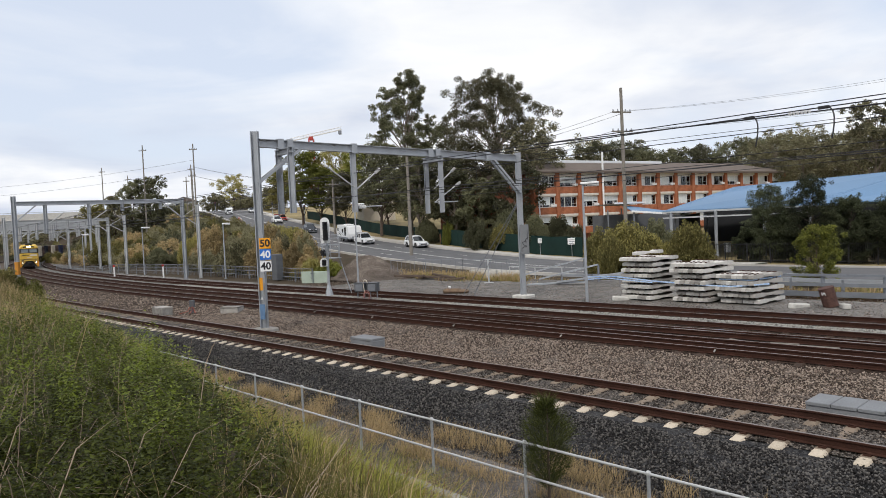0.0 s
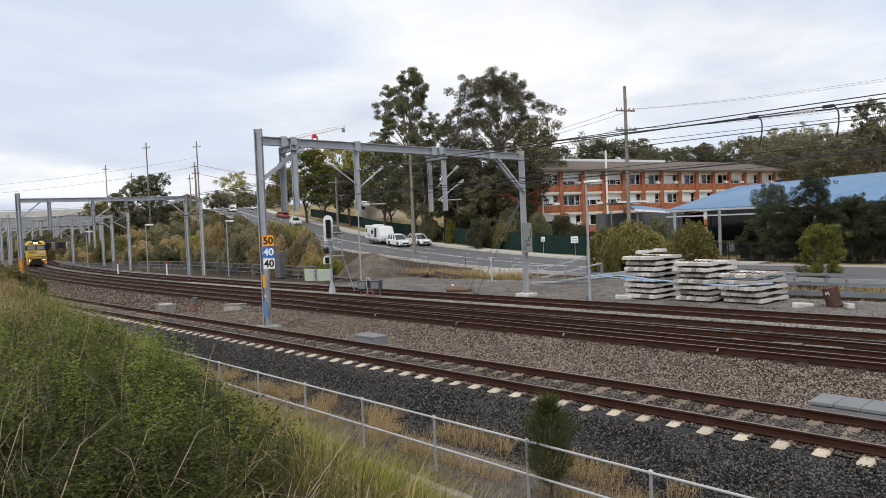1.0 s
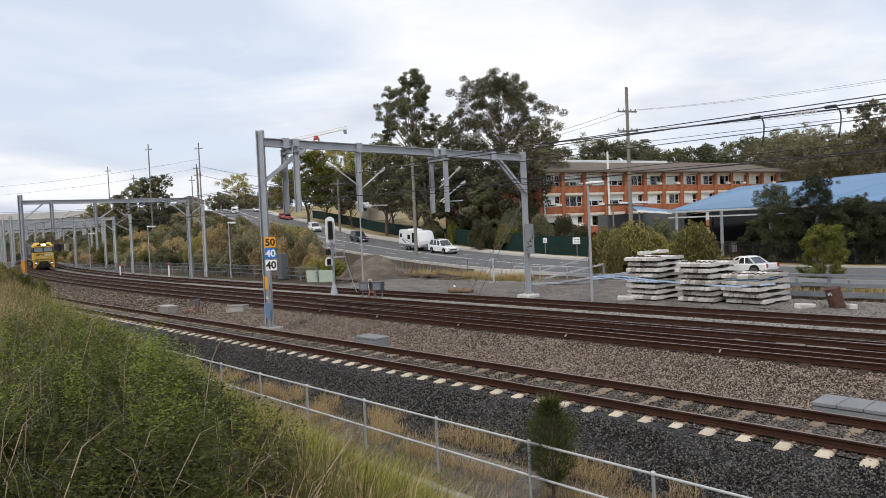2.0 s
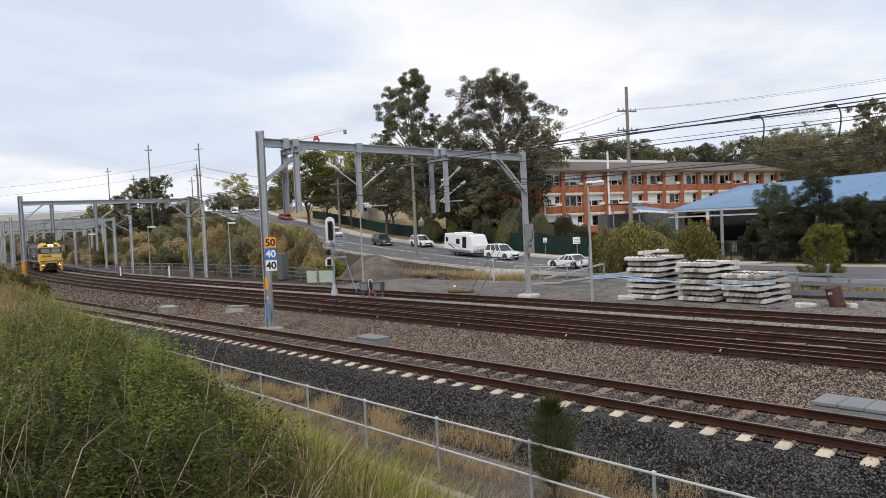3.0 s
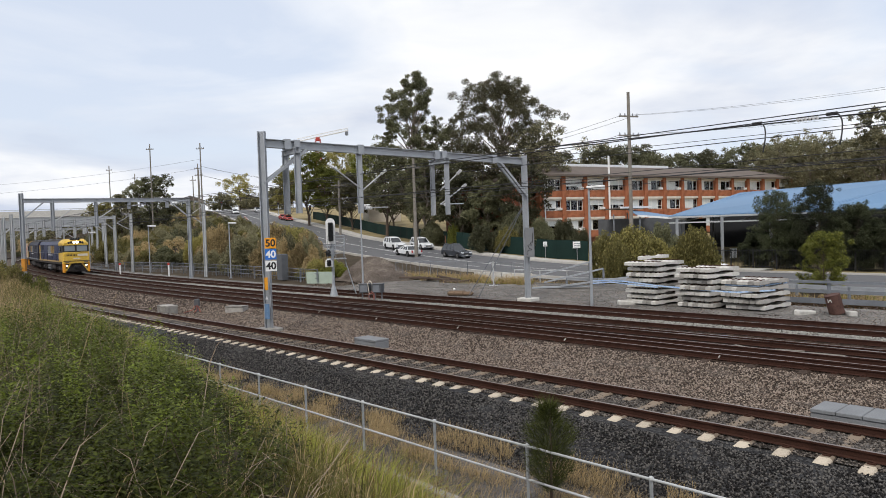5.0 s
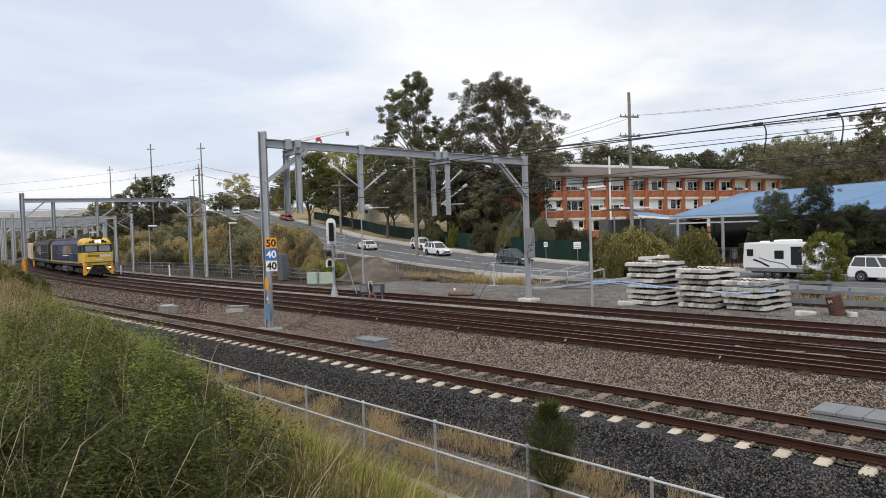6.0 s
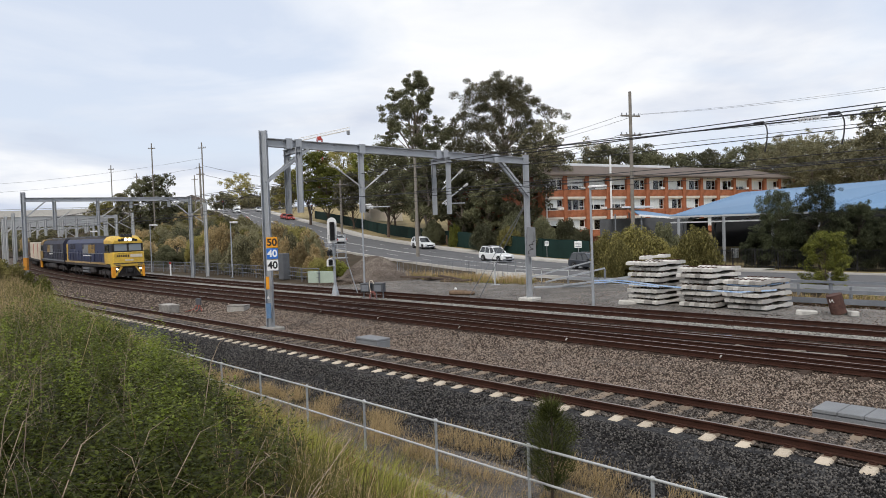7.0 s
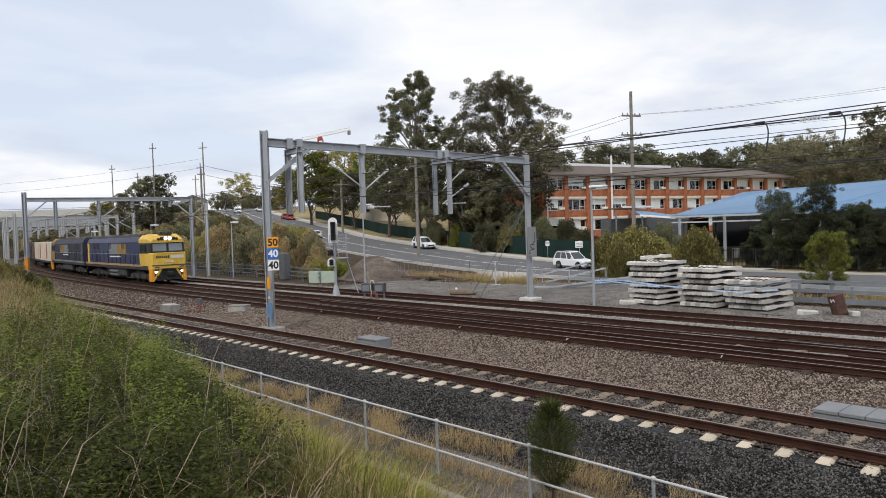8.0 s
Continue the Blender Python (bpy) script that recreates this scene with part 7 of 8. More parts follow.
stones("main_stones", 19.2, 24.2, 3, 48, 16000, 0.022, lambda o: -0.195, M_stone_rust, "loose rust-stained stones under the main tracks", 24)
stones("clean_stones", 24.2, 25.65, 3, 60, 15000, 0.028, lambda o: -0.18 + 0.07 * math.sin((o - 24.2) / 1.45 * math.pi), M_stone_pale, "loose clean grey stones between the main tracks", 26)
stones("far_stones", 25.65, 27.6, 3, 48, 5000, 0.022, lambda o: -0.195, M_stone_rust, "loose rust-stained stones under the far track", 27)
stones("yard_stones", 29.2, 38, 6, 50, 22000, 0.024, lambda o: -0.38, M_stone_brown, "loose stones scattered over the yard", 25)
# ---- vehicles ----
def loft(bm, sections, mi=0):
    """A closed skin over rings of points, capped at both ends."""
    rings = [[bm.verts.new(p) for p in s] for s in sections]
    k = len(rings[0])
    fs = []
    for a, b in zip(rings, rings[1:]):
        for i in range(k):
            fs.append(bm.faces.new((a[i], a[(i + 1) % k], b[(i + 1) % k], b[i])))
    fs += [bm.faces.new(rings[0][::-1]), bm.faces.new(rings[-1])]
    for f in fs:
        f.material_index = mi
    bmesh.ops.recalc_face_normals(bm, faces=fs)
    return fs


def wheel_mesh(r, w):
    bm = bmesh.new()
    tube(bm, (0, -w / 2, 0), (0, w / 2, 0), r, seg=20)
    bmesh.ops.bevel(bm, geom=[e for e in bm.edges if abs(e.verts[0].co.y - e.verts[1].co.y) < 1e-5 and e.is_manifold], offset=0.03, segments=2, affect="EDGES")
    return mesh_of("tyre", bm, M_tyre)


def rim_mesh(r, w):
    bm = bmesh.new()
    tube(bm, (0, -w / 2 - 0.012, 0), (0, w / 2 + 0.012, 0), r * 0.3, seg=12)
    for k in range(5):
        a = 2 * math.pi * k / 5
        bar(bm, (0, 0, 0), (math.cos(a) * r * 0.62, 0, math.sin(a) * r * 0.62), 0.08, w + 0.02)
    for i in range(16):
        a0, a1 = 2 * math.pi * i / 16, 2 * math.pi * (i + 1) / 16
        bar(bm, (math.cos(a0) * r * 0.63, 0, math.sin(a0) * r * 0.63), (math.cos(a1) * r * 0.63, 0, math.sin(a1) * r * 0.63), w + 0.015, 0.04)
    return mesh_of("rim", bm, M_rim)


WHEEL = wheel_mesh(0.35, 0.23), rim_mesh(0.35, 0.23)


def car(name, label, paint, L=4.7, Wd=1.85, H=1.75, sedan=False):
    """x forward, origin on the road under the middle."""
    t = thing(name, label, "car")
    h, w = L / 2, Wd / 2
    hood = 0.58 * H if not sedan else 0.62 * H
    sill = 0.32
    body = [(-h, 0.45), (-h + 0.03, hood * 0.95), (-h + 0.12, hood + 0.02), (h * 0.42, hood), (h * 0.85, hood - 0.1), (h - 0.05, hood - 0.28), (h, 0.5), (h - 0.08, sill), (-h + 0.1, sill)]
    if sedan:
        body[2:4] = [(-h + 0.1, hood), (h * 0.35, hood)]
    bm = bmesh.new()
    ys = ((-w, 0.06), (-w + 0.06, 0.0), (w - 0.06, 0.0), (w, 0.06))
    rings = []
    for y, s in ys:
        rings.append([(x * (1 - s * 0.5), y, z - (s if z > 0.7 else -s * 0.3)) for x, z in body])
    loft(bm, rings)
    b = part("body", bm, paint, t)
    # cabin: tapered glass house with painted roof
    r0, r1 = (-h * 0.94, h * 0.34) if not sedan else (-h * 0.62, h * 0.36)
    t0, t1 = (-h * 0.82, h * 0.02) if not sedan else (-h * 0.36, h * 0.04)
    bm = bmesh.new()
    wl, wt = w - 0.06, w - 0.24
    loft(bm, [[(r0, -wl, hood - 0.03), (r1, -wl, hood - 0.03), (r1, wl, hood - 0.03), (r0, wl, hood - 0.03)], [(t0, -wt, H - 0.07), (t1, -wt, H - 0.07), (t1, wt, H - 0.07), (t0, wt, H - 0.07)]])
    part("glass_house", bm, M_glass, t, "dark tinted glass")
    bm = bmesh.new()
    loft(bm, [[(t0 - 0.05, -wt - 0.03, H - 0.09), (t1 + 0.05, -wt - 0.03, H - 0.09), (t1 + 0.05, wt + 0.03, H - 0.09), (t0 - 0.05, wt + 0.03, H - 0.09)], [(t0 + 0.1, -wt + 0.1, H), (t1 - 0.15, -wt + 0.1, H), (t1 - 0.15, wt - 0.1, H), (t0 + 0.1, wt - 0.1, H)]])
    part("roof", bm, paint, t)
    for y, yt in ((-wl, -wt), (wl, wt)):
        for f in (0.0, 0.36, 0.68, 1.0):
            x0, x1 = r0 + (r1 - r0) * f, t0 + (t1 - t0) * f
            part("pillar", bar(bmesh.new(), (x0, y * 1.005, hood - 0.03), (x1, yt * 1.01, H - 0.07), 0.05, 0.09), paint, t)
        if not sedan:
            part("roof_rail", bar(bmesh.new(), (t0 + 0.1, yt * 0.93, H + 0.03), (t1 - 0.2, yt * 0.93, H + 0.03), 0.04, 0.05), M_galv_dark, t)
        bm = bmesh.new(); box(bm, (r1 - 0.35, y - 0.1 if y < 0 else y, hood + 0.02), (r1 - 0.15, y if y < 0 else y + 0.1 + 0.02, hood + 0.18), 0.02)
        part("mirror", bm, paint, t)
        bm = bmesh.new(); box(bm, (h - 0.3, y * 0.72 - 0.18, hood - 0.34), (h - 0.015, y * 0.72 + 0.18, hood - 0.17), 0.02)
        part("headlight", bm, M_lamp_off, t)
        bm = bmesh.new(); box(bm, (-h - 0.012, y * 0.86 - 0.1, hood - 0.3), (-h + 0.1, y * 0.86 + 0.1, hood + 0.0), 0.01)
        part("tail_light", bm, M_taillamp, t)
    bm = bmesh.new(); box(bm, (h - 0.06, -0.5, 0.5), (h + 0.015, 0.5, 0.68), 0.01); part("grille", bm, M_black, t)
    bm = bmesh.new(); box(bm, (h - 0.2, -w + 0.1, 0.3), (h + 0.03, w - 0.1, 0.46), 0.03); part("bumper", bm, M_galv_dark if not sedan else paint, t)
    bm = bmesh.new(); box(bm, (h + 0.02, -0.2, 0.4), (h + 0.04, 0.2, 0.5)); box(bm, (-h - 0.02, -0.2, 0.6), (-h - 0.0, 0.2, 0.7)); part("number_plate", bm, M_frame, t)
    for x in (-h * 0.6, h * 0.62):
        for y in (-w + 0.1, w - 0.1):
            bm = bmesh.new()
            tube(bm, (x, y * 1.13 - 0.0, 0.38), (x, y * 0.8, 0.38), 0.43, seg=16)
            part("wheel_arch", bm, M_black, t)
            wh = part("wheel", WHEEL[0], None, t); wh.location = (x, y * 1.06, 0.35)
            part("rim", WHEEL[1], None, wh)
    return t


def caravan():
    t = thing("caravan", "white touring caravan with dark windows and black graphics", "caravan")
    bm = bmesh.new()
    prof = [(-3.1, 0.75), (-3.15, 1.2), (-3.0, 2.75), (-2.9, 2.82), (2.1, 2.78), (2.55, 2.6), (3.1, 1.4), (3.1, 0.85), (2.9, 0.55), (-2.4, 0.55)]
    ys = ((-1.2, 0.05), (-1.14, 0.0), (1.14, 0.0), (1.2, 0.05))
    loft(bm, [[(x * (1 - s * 0.3), y, z - (s if z > 1.5 else -s)) for x, z in prof] for y, s in ys])
    part("body", bm, M_carwhite, t)
    for y in (-1.21, 1.21):
        for x0, x1, z0, z1 in ((-2.75, -2.2, 1.75, 2.3), (-0.45, 0.3, 1.55, 2.2), (0.85, 1.7, 1.1, 2.5)):
            bm = bmesh.new(); box(bm, (x0, y - 0.015, z0), (x1, y + 0.015, z1), 0.01); part("window", bm, M_glass, t)
        part("graphic", ribbon(bmesh.new(), [(-2.2, y, 1.5), (-1.6, y, 1.3), (-0.9, y, 0.95)], 0.02, 0.14), M_black, t, "black swoosh graphic")
        part("graphic", ribbon(bmesh.new(), [(-1.7, y, 1.65), (-1.0, y, 1.4), (0.2, y, 1.2), (0.7, y, 0.9)], 0.02, 0.06), M_boxdark, t, "grey swoosh graphic")
        bm = bmesh.new(); box(bm, (-2.9, y - 0.012, 0.58), (2.7, y + 0.012, 0.85), 0.0); part("skirt", bm, M_galv_dark, t)
    bm = bmesh.new(); box(bm, (-0.9, -0.5, 2.8), (0.9, 0.5, 3.0), 0.05); part("roof_unit", bm, M_white, t, "white air conditioner on the roof")
    bm = bmesh.new(); box(bm, (-2.2, -0.25, 2.78), (-1.6, 0.25, 2.92), 0.03); part("roof_hatch", bm, M_white, t)
    bm = bmesh.new(); bar(bm, (2.9, 0.7, 0.5), (4.5, 0, 0.48), 0.08, 0.12); bar(bm, (2.9, -0.7, 0.5), (4.5, 0, 0.48), 0.08, 0.12); part("drawbar", bm, M_black, t)
    bm = bmesh.new(); box(bm, (3.05, -0.6, 0.55), (3.6, 0.6, 1.05), 0.04); part("tool_box", bm, M_galv, t)
    for x in (-0.75, 0.05):
        for y in (-1.05, 1.05):
            wh = part("wheel", WHEEL[0], None, t); wh.location = (x - 0.3, y, 0.35)
            part("rim", WHEEL[1], None, wh)
    bm = bmesh.new(); box(bm, (-2.6, -0.9, 0.42), (2.8, 0.9, 0.56), 0.02); part("chassis", bm, M_black, t)
    return t


def bogie(parent, x, axles):
    bm = bmesh.new()
    for y in (-1.05, 1.05):
        prism(bm, [(x - axles * 0.95, 0.42), (x + axles * 0.95, 0.42), (x + axles * 0.85, 0.75), (x + 0.4, 0.95), (x - 0.4, 0.95), (x - axles * 0.85, 0.75)], y - 0.08, y + 0.08)
    box(bm, (x - 0.5, -1.0, 0.55), (x + 0.5, 1.0, 0.95), 0.03)
    b = part("bogie", bm, M_loco_grey, parent, "dark bogie frame")
    for k in range(axles):
        xx = x + (k - (axles - 1) / 2) * 1.75
        bm = bmesh.new()
        for y in (-0.75, 0.75):
            tube(bm, (0, y - 0.065, 0), (0, y + 0.065, 0), 0.5, seg=20)
            tube(bm, (0, y - 0.08 if y > 0 else y, 0), (0, y if y > 0 else y + 0.08, 0), 0.53, seg=20)
        tube(bm, (0, -0.9, 0), (0, 0.9, 0), 0.09, seg=8)
        w = part("wheelset", bm, M_loco_grey, parent)
        w.location = (xx, 0, 0.5)
        for y in (-1.14, 1.14):
            bm = bmesh.new(); box(bm, (xx - 0.2, y - 0.1, 0.36), (xx + 0.2, y + 0.1, 0.72), 0.03); part("axle_box", bm, M_loco_grey, b)


def locomotive(label, lead=True):
    """x forward, origin on the rails under the middle; 22 m long."""
    t = thing("locomotive", label, "locomotive")
    h = 11.0
    blue, gold = (M_loco_blue, M_loco_yellow) if lead else (M_loco_faded, M_loco_dull)
    # frame and sill stripe
    bm = bmesh.new(); box(bm, (-h + 0.2, -1.42, 1.15), (h - 0.5, 1.42, 1.5), 0.03); part("underframe", bm, M_loco_grey, t)
    for y in (-1.44, 1.44):
        bm = bmesh.new(); box(bm, (-h + 0.2, y - 0.02, 1.42), (h - 2.6, y + 0.02, 1.6)); part("sill_stripe", bm, M_loco_sill if lead else M_galv_dark, t)
    # hood
    bm = bmesh.new()
    prof = [(-1.36, 1.5), (1.36, 1.5), (1.38, 3.55), (1.18, 3.95), (0.6, 4.08), (-0.6, 4.08), (-1.18, 3.95), (-1.38, 3.55)]
    loft(bm, [[(x, y, z) for y, z in prof] for x in (-h + 0.9, h - 3.2)])
    part("hood", bm, blue, t, "dark blue engine hood")
    bm = bmesh.new()
    loft(bm, [[(x, y * 0.86, z) for y, z in [(-1.3, 3.97), (1.3, 3.97), (1.1, 4.14), (-1.1, 4.14)]] for x in (-h + 1.4, h - 4.2)])
    part("roof", bm, M_loco_grey, t, "dark sooty roof")
    for x0, x1 in ((-9, -6.6), (-5.6, -3.0), (1.0, 2.6)):
        bm = bmesh.new(); box(bm, (x0, -0.8, 4.1), (x1, 0.8, 4.28), 0.04); part("roof_fan", bm, M_boxdark, t)
    for side in (-1, 1):
        y = side * 1.385
        for k in range(11):
            x = -h + 1.6 + k * 1.45
            bm = bmesh.new(); box(bm, (x, y - 0.02, 1.7), (x + 1.2, y + 0.02, 2.75), 0.01)
            d = part("hood_door", bm, blue, t)
            if k in (1, 2, 5, 8):
                for q in range(6):
                    bm = bmesh.new(); box(bm, (x + 0.1, y + side * 0.02 - 0.015, 2.95 + q * 0.1), (x + 1.1, y + side * 0.02 + 0.015, 3.0 + q * 0.1)); part("louvre", bm, M_loco_grey, d)
        bm = bmesh.new(); box(bm, (-1.7, y - 0.03, 2.45), (0.9, y + 0.03, 3.4)); part("emblem", bm, M_lightbox, t, "pale grey square emblem")
        bm = bmesh.new(); box(bm, (0.95, y - 0.03, 2.45), (3.7, y + 0.03, 3.4)); part("emblem_panel", bm, M_loco_dull, t, "grimy gold emblem panel")
        bm = bmesh.new(); box(bm, (-1.6, y - 0.032, 2.2), (2.0, y + 0.032, 2.3)); part("text_bar", bm, M_white, t)
        bm = bmesh.new(); box(bm, (-9.95, y - 0.03, 1.6), (-9.3, y + 0.03, 3.5)); part("stripe_panel", bm, gold if lead else M_boxdark, t)
        # walkway handrail
        part("handrail", ribbon(bmesh.new(), [(-h + 0.9, side * 1.46, 2.5), (h - 3.6, side * 1.46, 2.5)], 0.03, 0.03), M_galv, t)
        for x in range(-10, 8, 4):
            part("stanchion", tube(bmesh.new(), (x, side * 1.46, 1.5), (x, side * 1.46, 2.5), 0.02, seg=5), M_loco_grey, t)
        # cab side
        bm = bmesh.new(); box(bm, (h - 3.2, side * 1.43 - 0.03, 1.5), (h - 1.0, side * 1.43 + 0.03, 2.55), 0.01); part("cab_side", bm, gold, t, "yellow cab side panel")
        bm = bmesh.new(); box(bm, (h - 2.9, side * 1.43 - 0.045, 2.7), (h - 1.5, side * 1.43 + 0.045, 3.35), 0.02); part("cab_window", bm, M_glass, t)
        # tank and steps
    bm = bmesh.new(); box(bm, (-2.9, -1.35, 0.35), (2.9, 1.35, 1.15), 0.18); part("fuel_tank", bm, M_loco_grey, t)
    for z in (0.55, 0.85):
        bm = bmesh.new(); tube(bm, (-1.4, -1.4, z), (1.2, -1.4, z), 0.14, seg=12); part("air_tank", bm, M_boxdark, t)
    bogie(t, -6.9, 3)
    bogie(t, 6.6, 3)
    # cab: rounded nose lofted to the front
    def ring(x, wy, z0, z1, ch):
        return [(x, -wy, z0), (x, wy, z0), (x, wy, z1 - ch), (x, wy - ch * 0.9, z1), (x, -wy + ch * 0.9, z1), (x, -wy, z1 - ch)]
    bm = bmesh.new()
    loft(bm, [ring(h - 3.2, 1.42, 1.5, 3.55, 0.05), ring(h - 0.75, 1.42, 1.5, 3.5, 0.05), ring(h - 0.42, 1.38, 1.5, 3.45, 0.08)])
    part("cab", bm, M_black, t, "black window band of the cab")
    bm = bmesh.new()
    loft(bm, [ring(h - 3.4, 1.42, 3.45, 4.12, 0.36), ring(h - 1.5, 1.44, 3.45, 4.18, 0.4), ring(h - 0.7, 1.40, 3.45, 4.02, 0.36), ring(h - 0.3, 1.34, 3.45, 3.72, 0.16)])
    part("cab_roof", bm, gold, t, "domed yellow cab roof")
    bm = bmesh.new()
    loft(bm, [ring(h - 1.0, 1.45, 1.25, 2.62, 0.04), ring(h - 0.3, 1.44, 1.25, 2.62, 0.04), ring(h - 0.08, 1.34, 1.3, 2.56, 0.06)])
    nose = part("nose", bm, gold, t, "blunt yellow nose panel")
    for y0, y1 in ((-1.22, -0.1), (0.1, 1.22)):
        bm = bmesh.new()
        loft(bm, [[(h - 0.40, y0, 2.74), (h - 0.40, y1, 2.74), (h - 0.44, y1 * 0.99, 3.38), (h - 0.44, y0 * 0.99, 3.38)], [(h - 0.36, y0, 2.74), (h - 0.36, y1, 2.74), (h - 0.40, y1 * 0.99, 3.38), (h - 0.40, y0 * 0.99, 3.38)]])
        part("windscreen", bm, M_pane, t, "pale reflecting windscreen")
    for y in (-0.17, 0.17):
        bm = bmesh.new(); tube(bm, (h - 0.45, y, 3.8), (h - 0.22, y, 3.8), 0.14, seg=14); part("headlight", bm, M_lamp_on if lead else M_lamp_off, t, "lit headlight")
    for y in (-0.75, 0.75):
        bm = bmesh.new(); tube(bm, (h - 0.5, y, 3.74), (h - 0.26, y, 3.74), 0.12, seg=12); part("marker_lamp", bm, M_black, t)
    bm = bmesh.new()
    for y in (-0.4, -0.15, 0.15, 0.4):
        tube(bm, (h - 1.1, y, 4.24), (h - 0.6, y, 4.24), 0.07, 0.12, 8)
    box(bm, (h - 1.3, -0.5, 4.05), (h - 0.7, 0.5, 4.2), 0.02)
    part("horn", bm, M_black, t, "black horn cluster")
    # nose lettering stays as plain bars
    bm = bmesh.new()
    for k in range(7):
        box(bm, (h - 0.085, -1.05 + k * 0.16, 2.16), (h - 0.065, -0.95 + k * 0.16, 2.36))
    part("text_bar", bm, M_black, nose)
    bm = bmesh.new(); box(bm, (h - 0.085, 0.12, 2.12), (h - 0.06, 1.2, 2.4)); part("text_bar", bm, M_cream, nose)
    bm = bmesh.new(); box(bm, (h - 0.085, -0.35, 1.78), (h - 0.06, 0.4, 1.92)); part("text_bar", bm, M_cream, nose)
    bm = bmesh.new(); box(bm, (h - 0.25, -1.4, 1.52), (h - 0.05, 1.4, 1.6)); part("nose_band", bm, M_loco_grey, t)
    bm = bmesh.new(); box(bm, (h - 0.3, -0.62, 3.66), (h - 0.27, 0.62, 3.92), 0.01); part("lamp_board", bm, M_black, t, "black panel round the headlights")
    for y in (-1.0, 1.0):
        bm = bmesh.new(); box(bm, (h - 0.09, y - 0.2, 1.36), (h - 0.05, y + 0.2, 1.46)); part("marker_strip", bm, M_boxdark, t)
    part("nose_rail", tube(bmesh.new(), (h - 0.02, -1.1, 2.66), (h - 0.02, 1.1, 2.66), 0.025, seg=6), M_black, t)
    for y in (-1.3, -0.9, -0.5, 0.5, 0.9, 1.3):
        part("pilot_hose", tube(bmesh.new(), (h - 0.3, y * 0.8, 1.2), (h - 0.2, y * 0.75, 0.55), 0.035, seg=6), M_black, t)
    # pilot: dark plate, coupler and yellow splayed struts
    bm = bmesh.new(); box(bm, (h - 0.6, -1.25, 0.3), (h - 0.35, 1.25, 1.3), 0.03); part("pilot", bm, M_loco_grey, t)
    bm = bmesh.new(); box(bm, (h - 0.4, -0.22, 0.7), (h + 0.25, 0.22, 1.05), 0.05); tube(bm, (h + 0.1, -0.35, 0.5), (h + 0.1, -0.3, 1.0), 0.05); tube(bm, (h + 0.1, 0.35, 0.5), (h + 0.1, 0.3, 1.0), 0.05); part("coupler", bm, M_black, t)
    for s in (-1, 1):
        part("strut", bar(bmesh.new(), (h - 0.28, s * 0.62, 1.25), (h - 0.28, s * 1.18, 0.42), 0.12, 0.16), gold, t)
        bm = bmesh.new(); box(bm, (h - 0.9, s * 1.32 - 0.12, 0.22), (h - 0.2, s * 1.32 + 0.12, 1.28), 0.02); part("step", bm, M_orange, t, "orange step plate")
        bm = bmesh.new(); tube(bm, (h - 0.3, s * 1.05, 1.02), (h - 0.16, s * 1.05, 1.02), 0.08, seg=12); part("ditch_light", bm, M_lamp_on if lead else M_lamp_off, t, "lit ditch light")
    return t




def wagon(label, kind):
    t = thing("goods_wagon", label, "goods wagon")
    bm = bmesh.new(); box(bm, (-8, -1.3, 0.95), (8, 1.3, 1.2), 0.03); part("deck", bm, M_loco_grey, t)
    bogie(t, -5.8, 2); bogie(t, 5.8, 2)
    cols = {0: (M_cream, M_cream), 1: (M_cont, M_cream), 2: (M_cont, M_loco_blue)}[kind]
    for (x0, x1), m in zip(((-7.9, -0.15), (0.15, 7.9)), cols):
        bm = bmesh.new(); box(bm, (x0, -1.22, 1.22), (x1, 1.22, 3.85), 0.03)
        c = part("container", bm, m, t)
        for s in (-1.22, 1.22):
            for k in range(18):
                x = x0 + 0.3 + (x1 - x0 - 0.6) * k / 17
                bm = bmesh.new(); box(bm, (x - 0.07, s - 0.03, 1.35), (x + 0.07, s + 0.03, 3.72)); part("corrugation", bm, m, c)
        if kind == 0:
            bm = bmesh.new(); box(bm, (x0 + 1.8, -1.265, 1.5), (x0 + 2.6, -1.25, 3.6)); part("red_stripe", bm, M_red, c, "faded red lettering block")
    return t


LOCO_A = locomotive("blue and yellow diesel locomotive with lit headlights")
LOCO_B = locomotive("second dark blue diesel locomotive behind the first", False)
WAGONS = [wagon("flat wagon carrying cream containers behind the locomotives", 0)]
for k in range(5):
    WAGONS.append(wagon("flat wagon carrying brown and cream containers" if k % 2 else "flat wagon carrying brown and blue containers", 1 + k % 2))

TOW = car("suv_car", "white four-wheel-drive car towing a caravan", M_carwhite, 4.8, 1.88, 1.8)
VAN = caravan()
CAR_C = car("suv_car", "white older four-wheel-drive car driving downhill", M_carwhite, 4.7, 1.82, 1.78)
CAR_D = car("suv_car", "dark grey sport utility car driving downhill", M_cargrey, 4.6, 1.82, 1.7)
CAR_E = car("sedan_car", "white old sedan driving up the hill", M_carwhite, 4.7, 1.8, 1.4, True)
PARKED = car("suv_car", "white station wagon parked at the kerb", M_carwhite, 4.7, 1.82, 1.72)
p, way = road_at(150.2, 5.55)
PARKED.matrix_world = Matrix.Translation(p) @ (-way).to_track_quat("X", "Z").to_matrix().to_4x4()
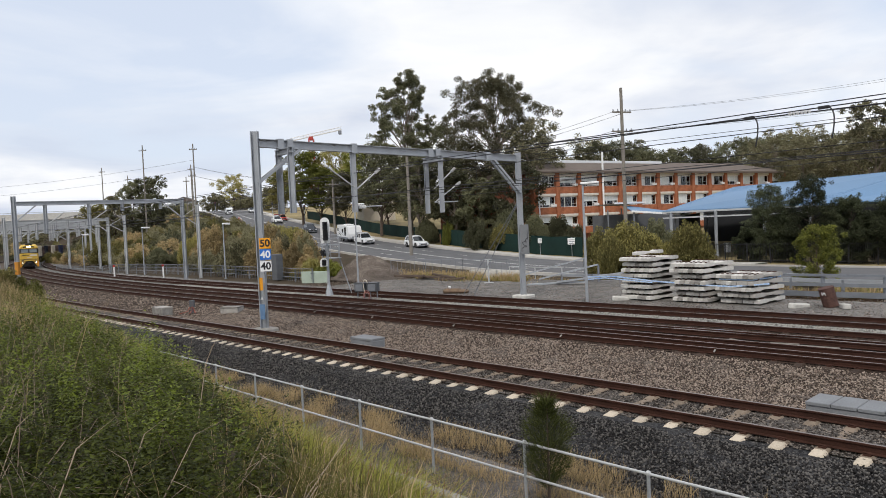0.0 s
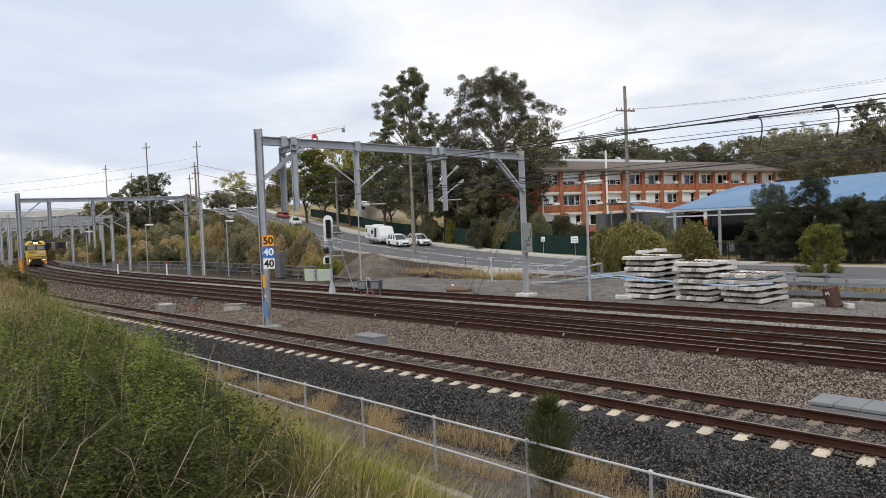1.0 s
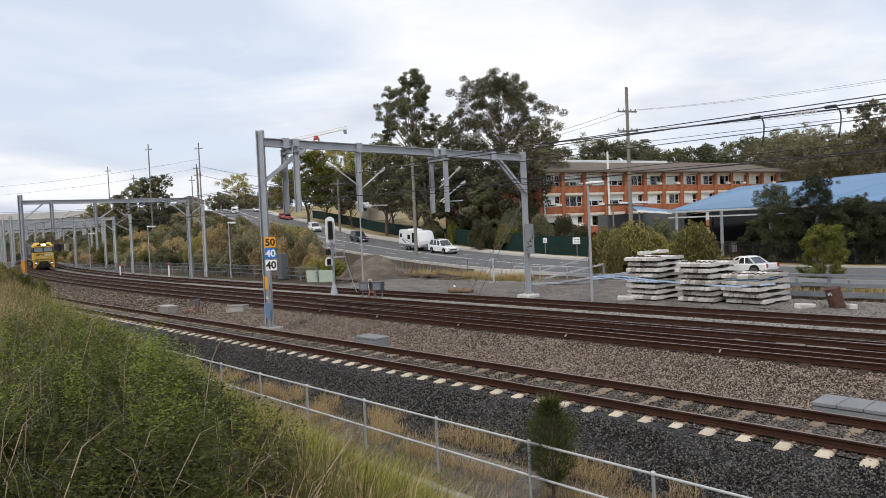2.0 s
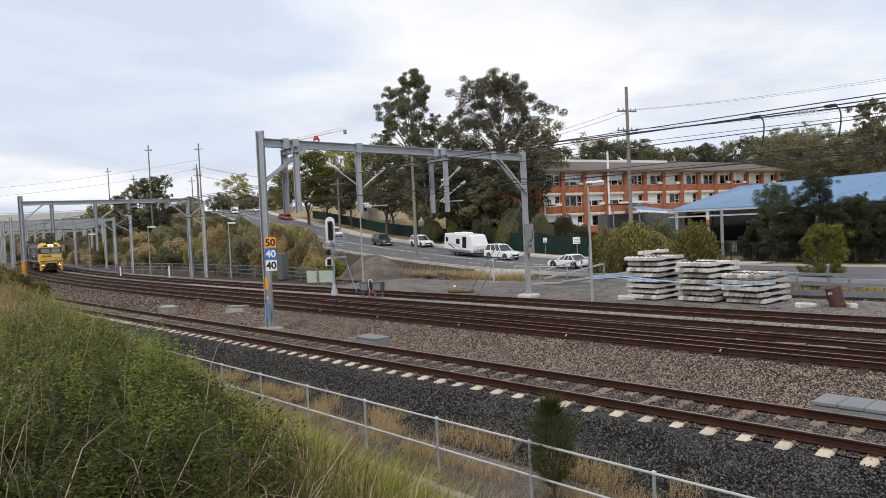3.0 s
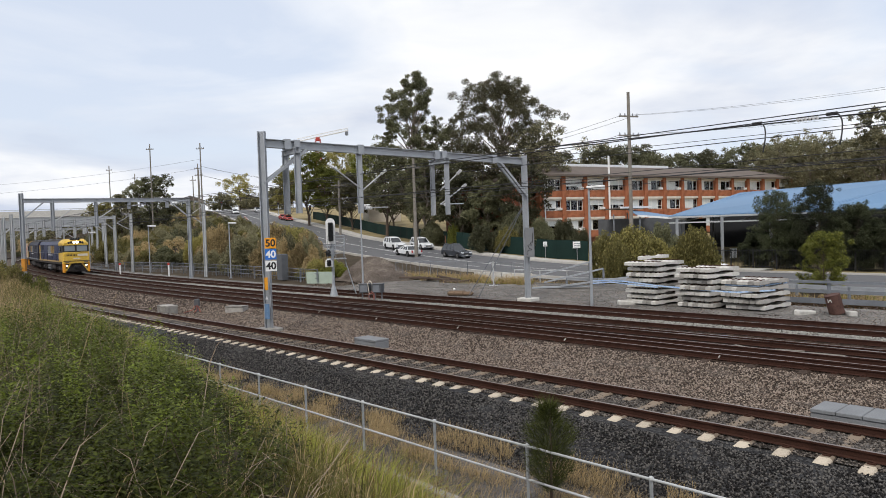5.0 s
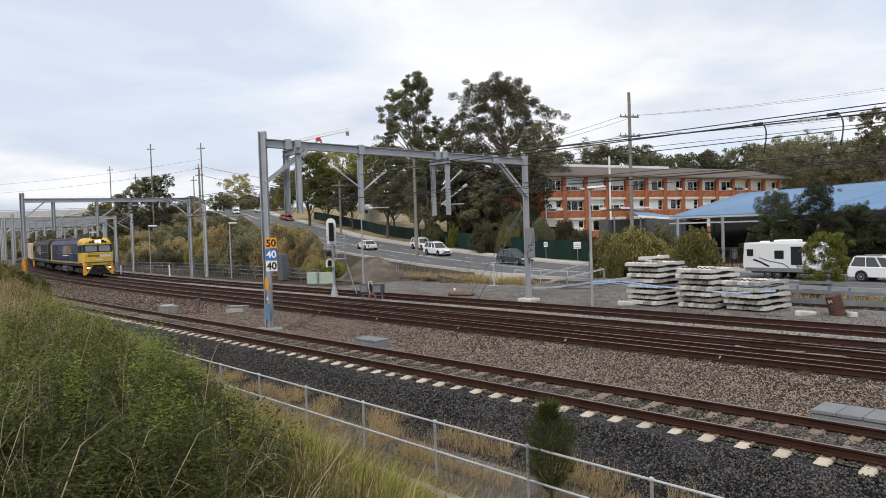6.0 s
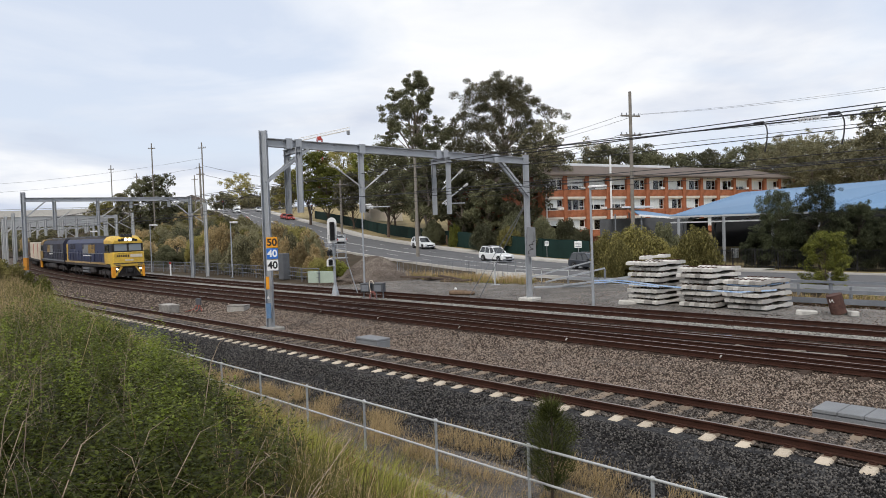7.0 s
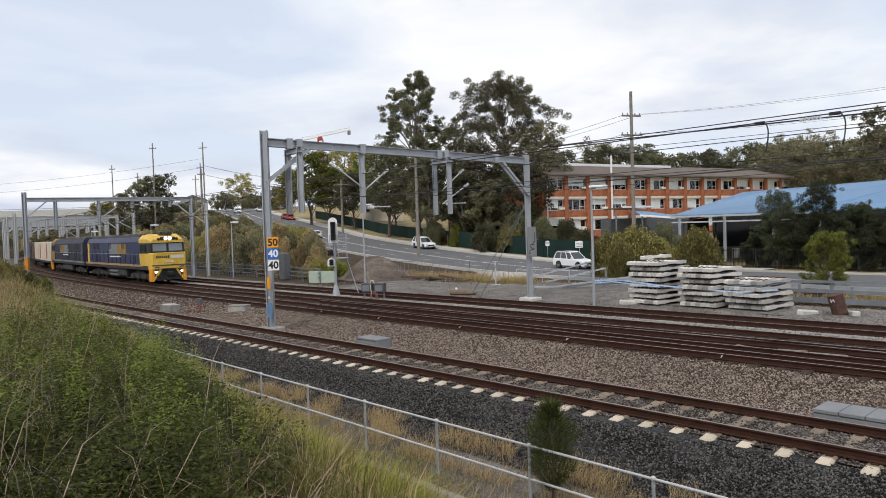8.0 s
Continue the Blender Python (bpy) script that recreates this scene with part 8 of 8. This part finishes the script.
for k, side, m, lab in ((243, 5.4, M_red, "red car parked near the crest"), (238, 5.6, M_red, "small red car parked near the crest"), (282, 5.5, M_carwhite, "white car waiting at the crest"), (276, -2.4, M_carwhite, "white car crossing the crest")):
    c = car("sedan_car", lab, m, 4.4, 1.75, 1.45, True)
    p, way = road_at(k, side)
    c.matrix_world = Matrix.Translation(p) @ (-way).to_track_quat("X", "Z").to_matrix().to_4x4()

# ---- what moves ----
def track_pose(s, centre):
    p = W(centre + bend(s), s)
    way = (W(centre + bend(s - 3), s - 3) - W(centre + bend(s + 3), s + 3)).normalized()
    return Matrix.Translation(p) @ way.to_track_quat("X", "Z").to_matrix().to_4x4()


def road_pose(k, side, down=True):
    p, way = road_at(k, side)
    a, b = road_at(k + 2, side)[0], road_at(k - 2, side)[0]
    d = (b - a) if down else (a - b)
    return Matrix.Translation(p) @ d.normalized().to_track_quat("X", "Z").to_matrix().to_4x4()


def between(keys, t):
    ts, ks = [k[0] for k in keys], [k[1] for k in keys]
    for i in range(len(ts) - 1):
        if t <= ts[i + 1] or i == len(ts) - 2:
            return ks[i] + (ks[i + 1] - ks[i]) * (t - ts[i]) / (ts[i + 1] - ts[i])


def roll(ob, keys, radius, every):
    """Turns the wheels of a thing by the way that it has gone."""
    k0 = between(keys, 0)
    for w in ob.children:
        if w.name.split(".")[0] in ("wheel", "wheelset"):
            at = Matrix.Translation(w.location)
            rows = []
            for i in range(0, 241, every):
                gone = abs(between(keys, i / 30) - k0)
                rows.append((i / 30, at @ Matrix.Rotation(gone / radius, 4, "Y")))
            walk(w, rows)


def motions():
    times = [i * 0.5 for i in range(17)]
    front = ((0, 139.3), (1.5, 126.0), (3.5, 106.9), (4.5, 96.6), (6.0, 80.1), (7.0, 69.3), (8.0, 58.7))
    at = {LOCO_A: 11.0, LOCO_B: 33.4}
    for i, w in enumerate(WAGONS):
        at[w] = 53.3 + 17.0 * i
    for ob, back in at.items():
        about = pose(0, 0, 0, 0, 0, 180) if ob is LOCO_B else Matrix()
        walk(ob, [(t, track_pose(between(front, t) + back, TRACKS["C"]) @ about) for t in times])
        if ob in (LOCO_A, WAGONS[0]):
            roll(ob, front, 0.5, 2)
    tow = ((0, 162.8), (1.5, 144.2), (3.5, 119.4), (4.5, 106.3), (6.0, 83.3), (8.0, 51.8))
    walk(TOW, [(t, road_pose(between(tow, t), 2.2)) for t in times])
    walk(VAN, [(t, road_pose(between(tow, t) + 7.2, 2.2)) for t in times])
    c = ((0, 228.0), (1.5, 202.8), (3.5, 173.8), (4.5, 159.2), (6.0, 139.6), (7.0, 127.0), (8.0, 114.2))
    walk(CAR_C, [(t, road_pose(between(c, t), 2.2)) for t in times])
    d = ((0, 195.0), (1.5, 173.0), (3.5, 152.0), (6.0, 123.5), (7.0, 111.8), (8.0, 99.8))
    walk(CAR_D, [(t, road_pose(between(d, t), 2.2)) for t in times])
    e = ((0, 54.0), (1.5, 82.5), (3.5, 120.0), (4.5, 134.0), (6.0, 154.5), (8.0, 183.0))
    walk(CAR_E, [(t, road_pose(between(e, t), -1.6, False)) for t in times])
    for ob, keys in ((TOW, tow), (VAN, tow), (CAR_C, c), (CAR_D, d), (CAR_E, e)):
        roll(ob, keys, 0.35, 1)


motions()
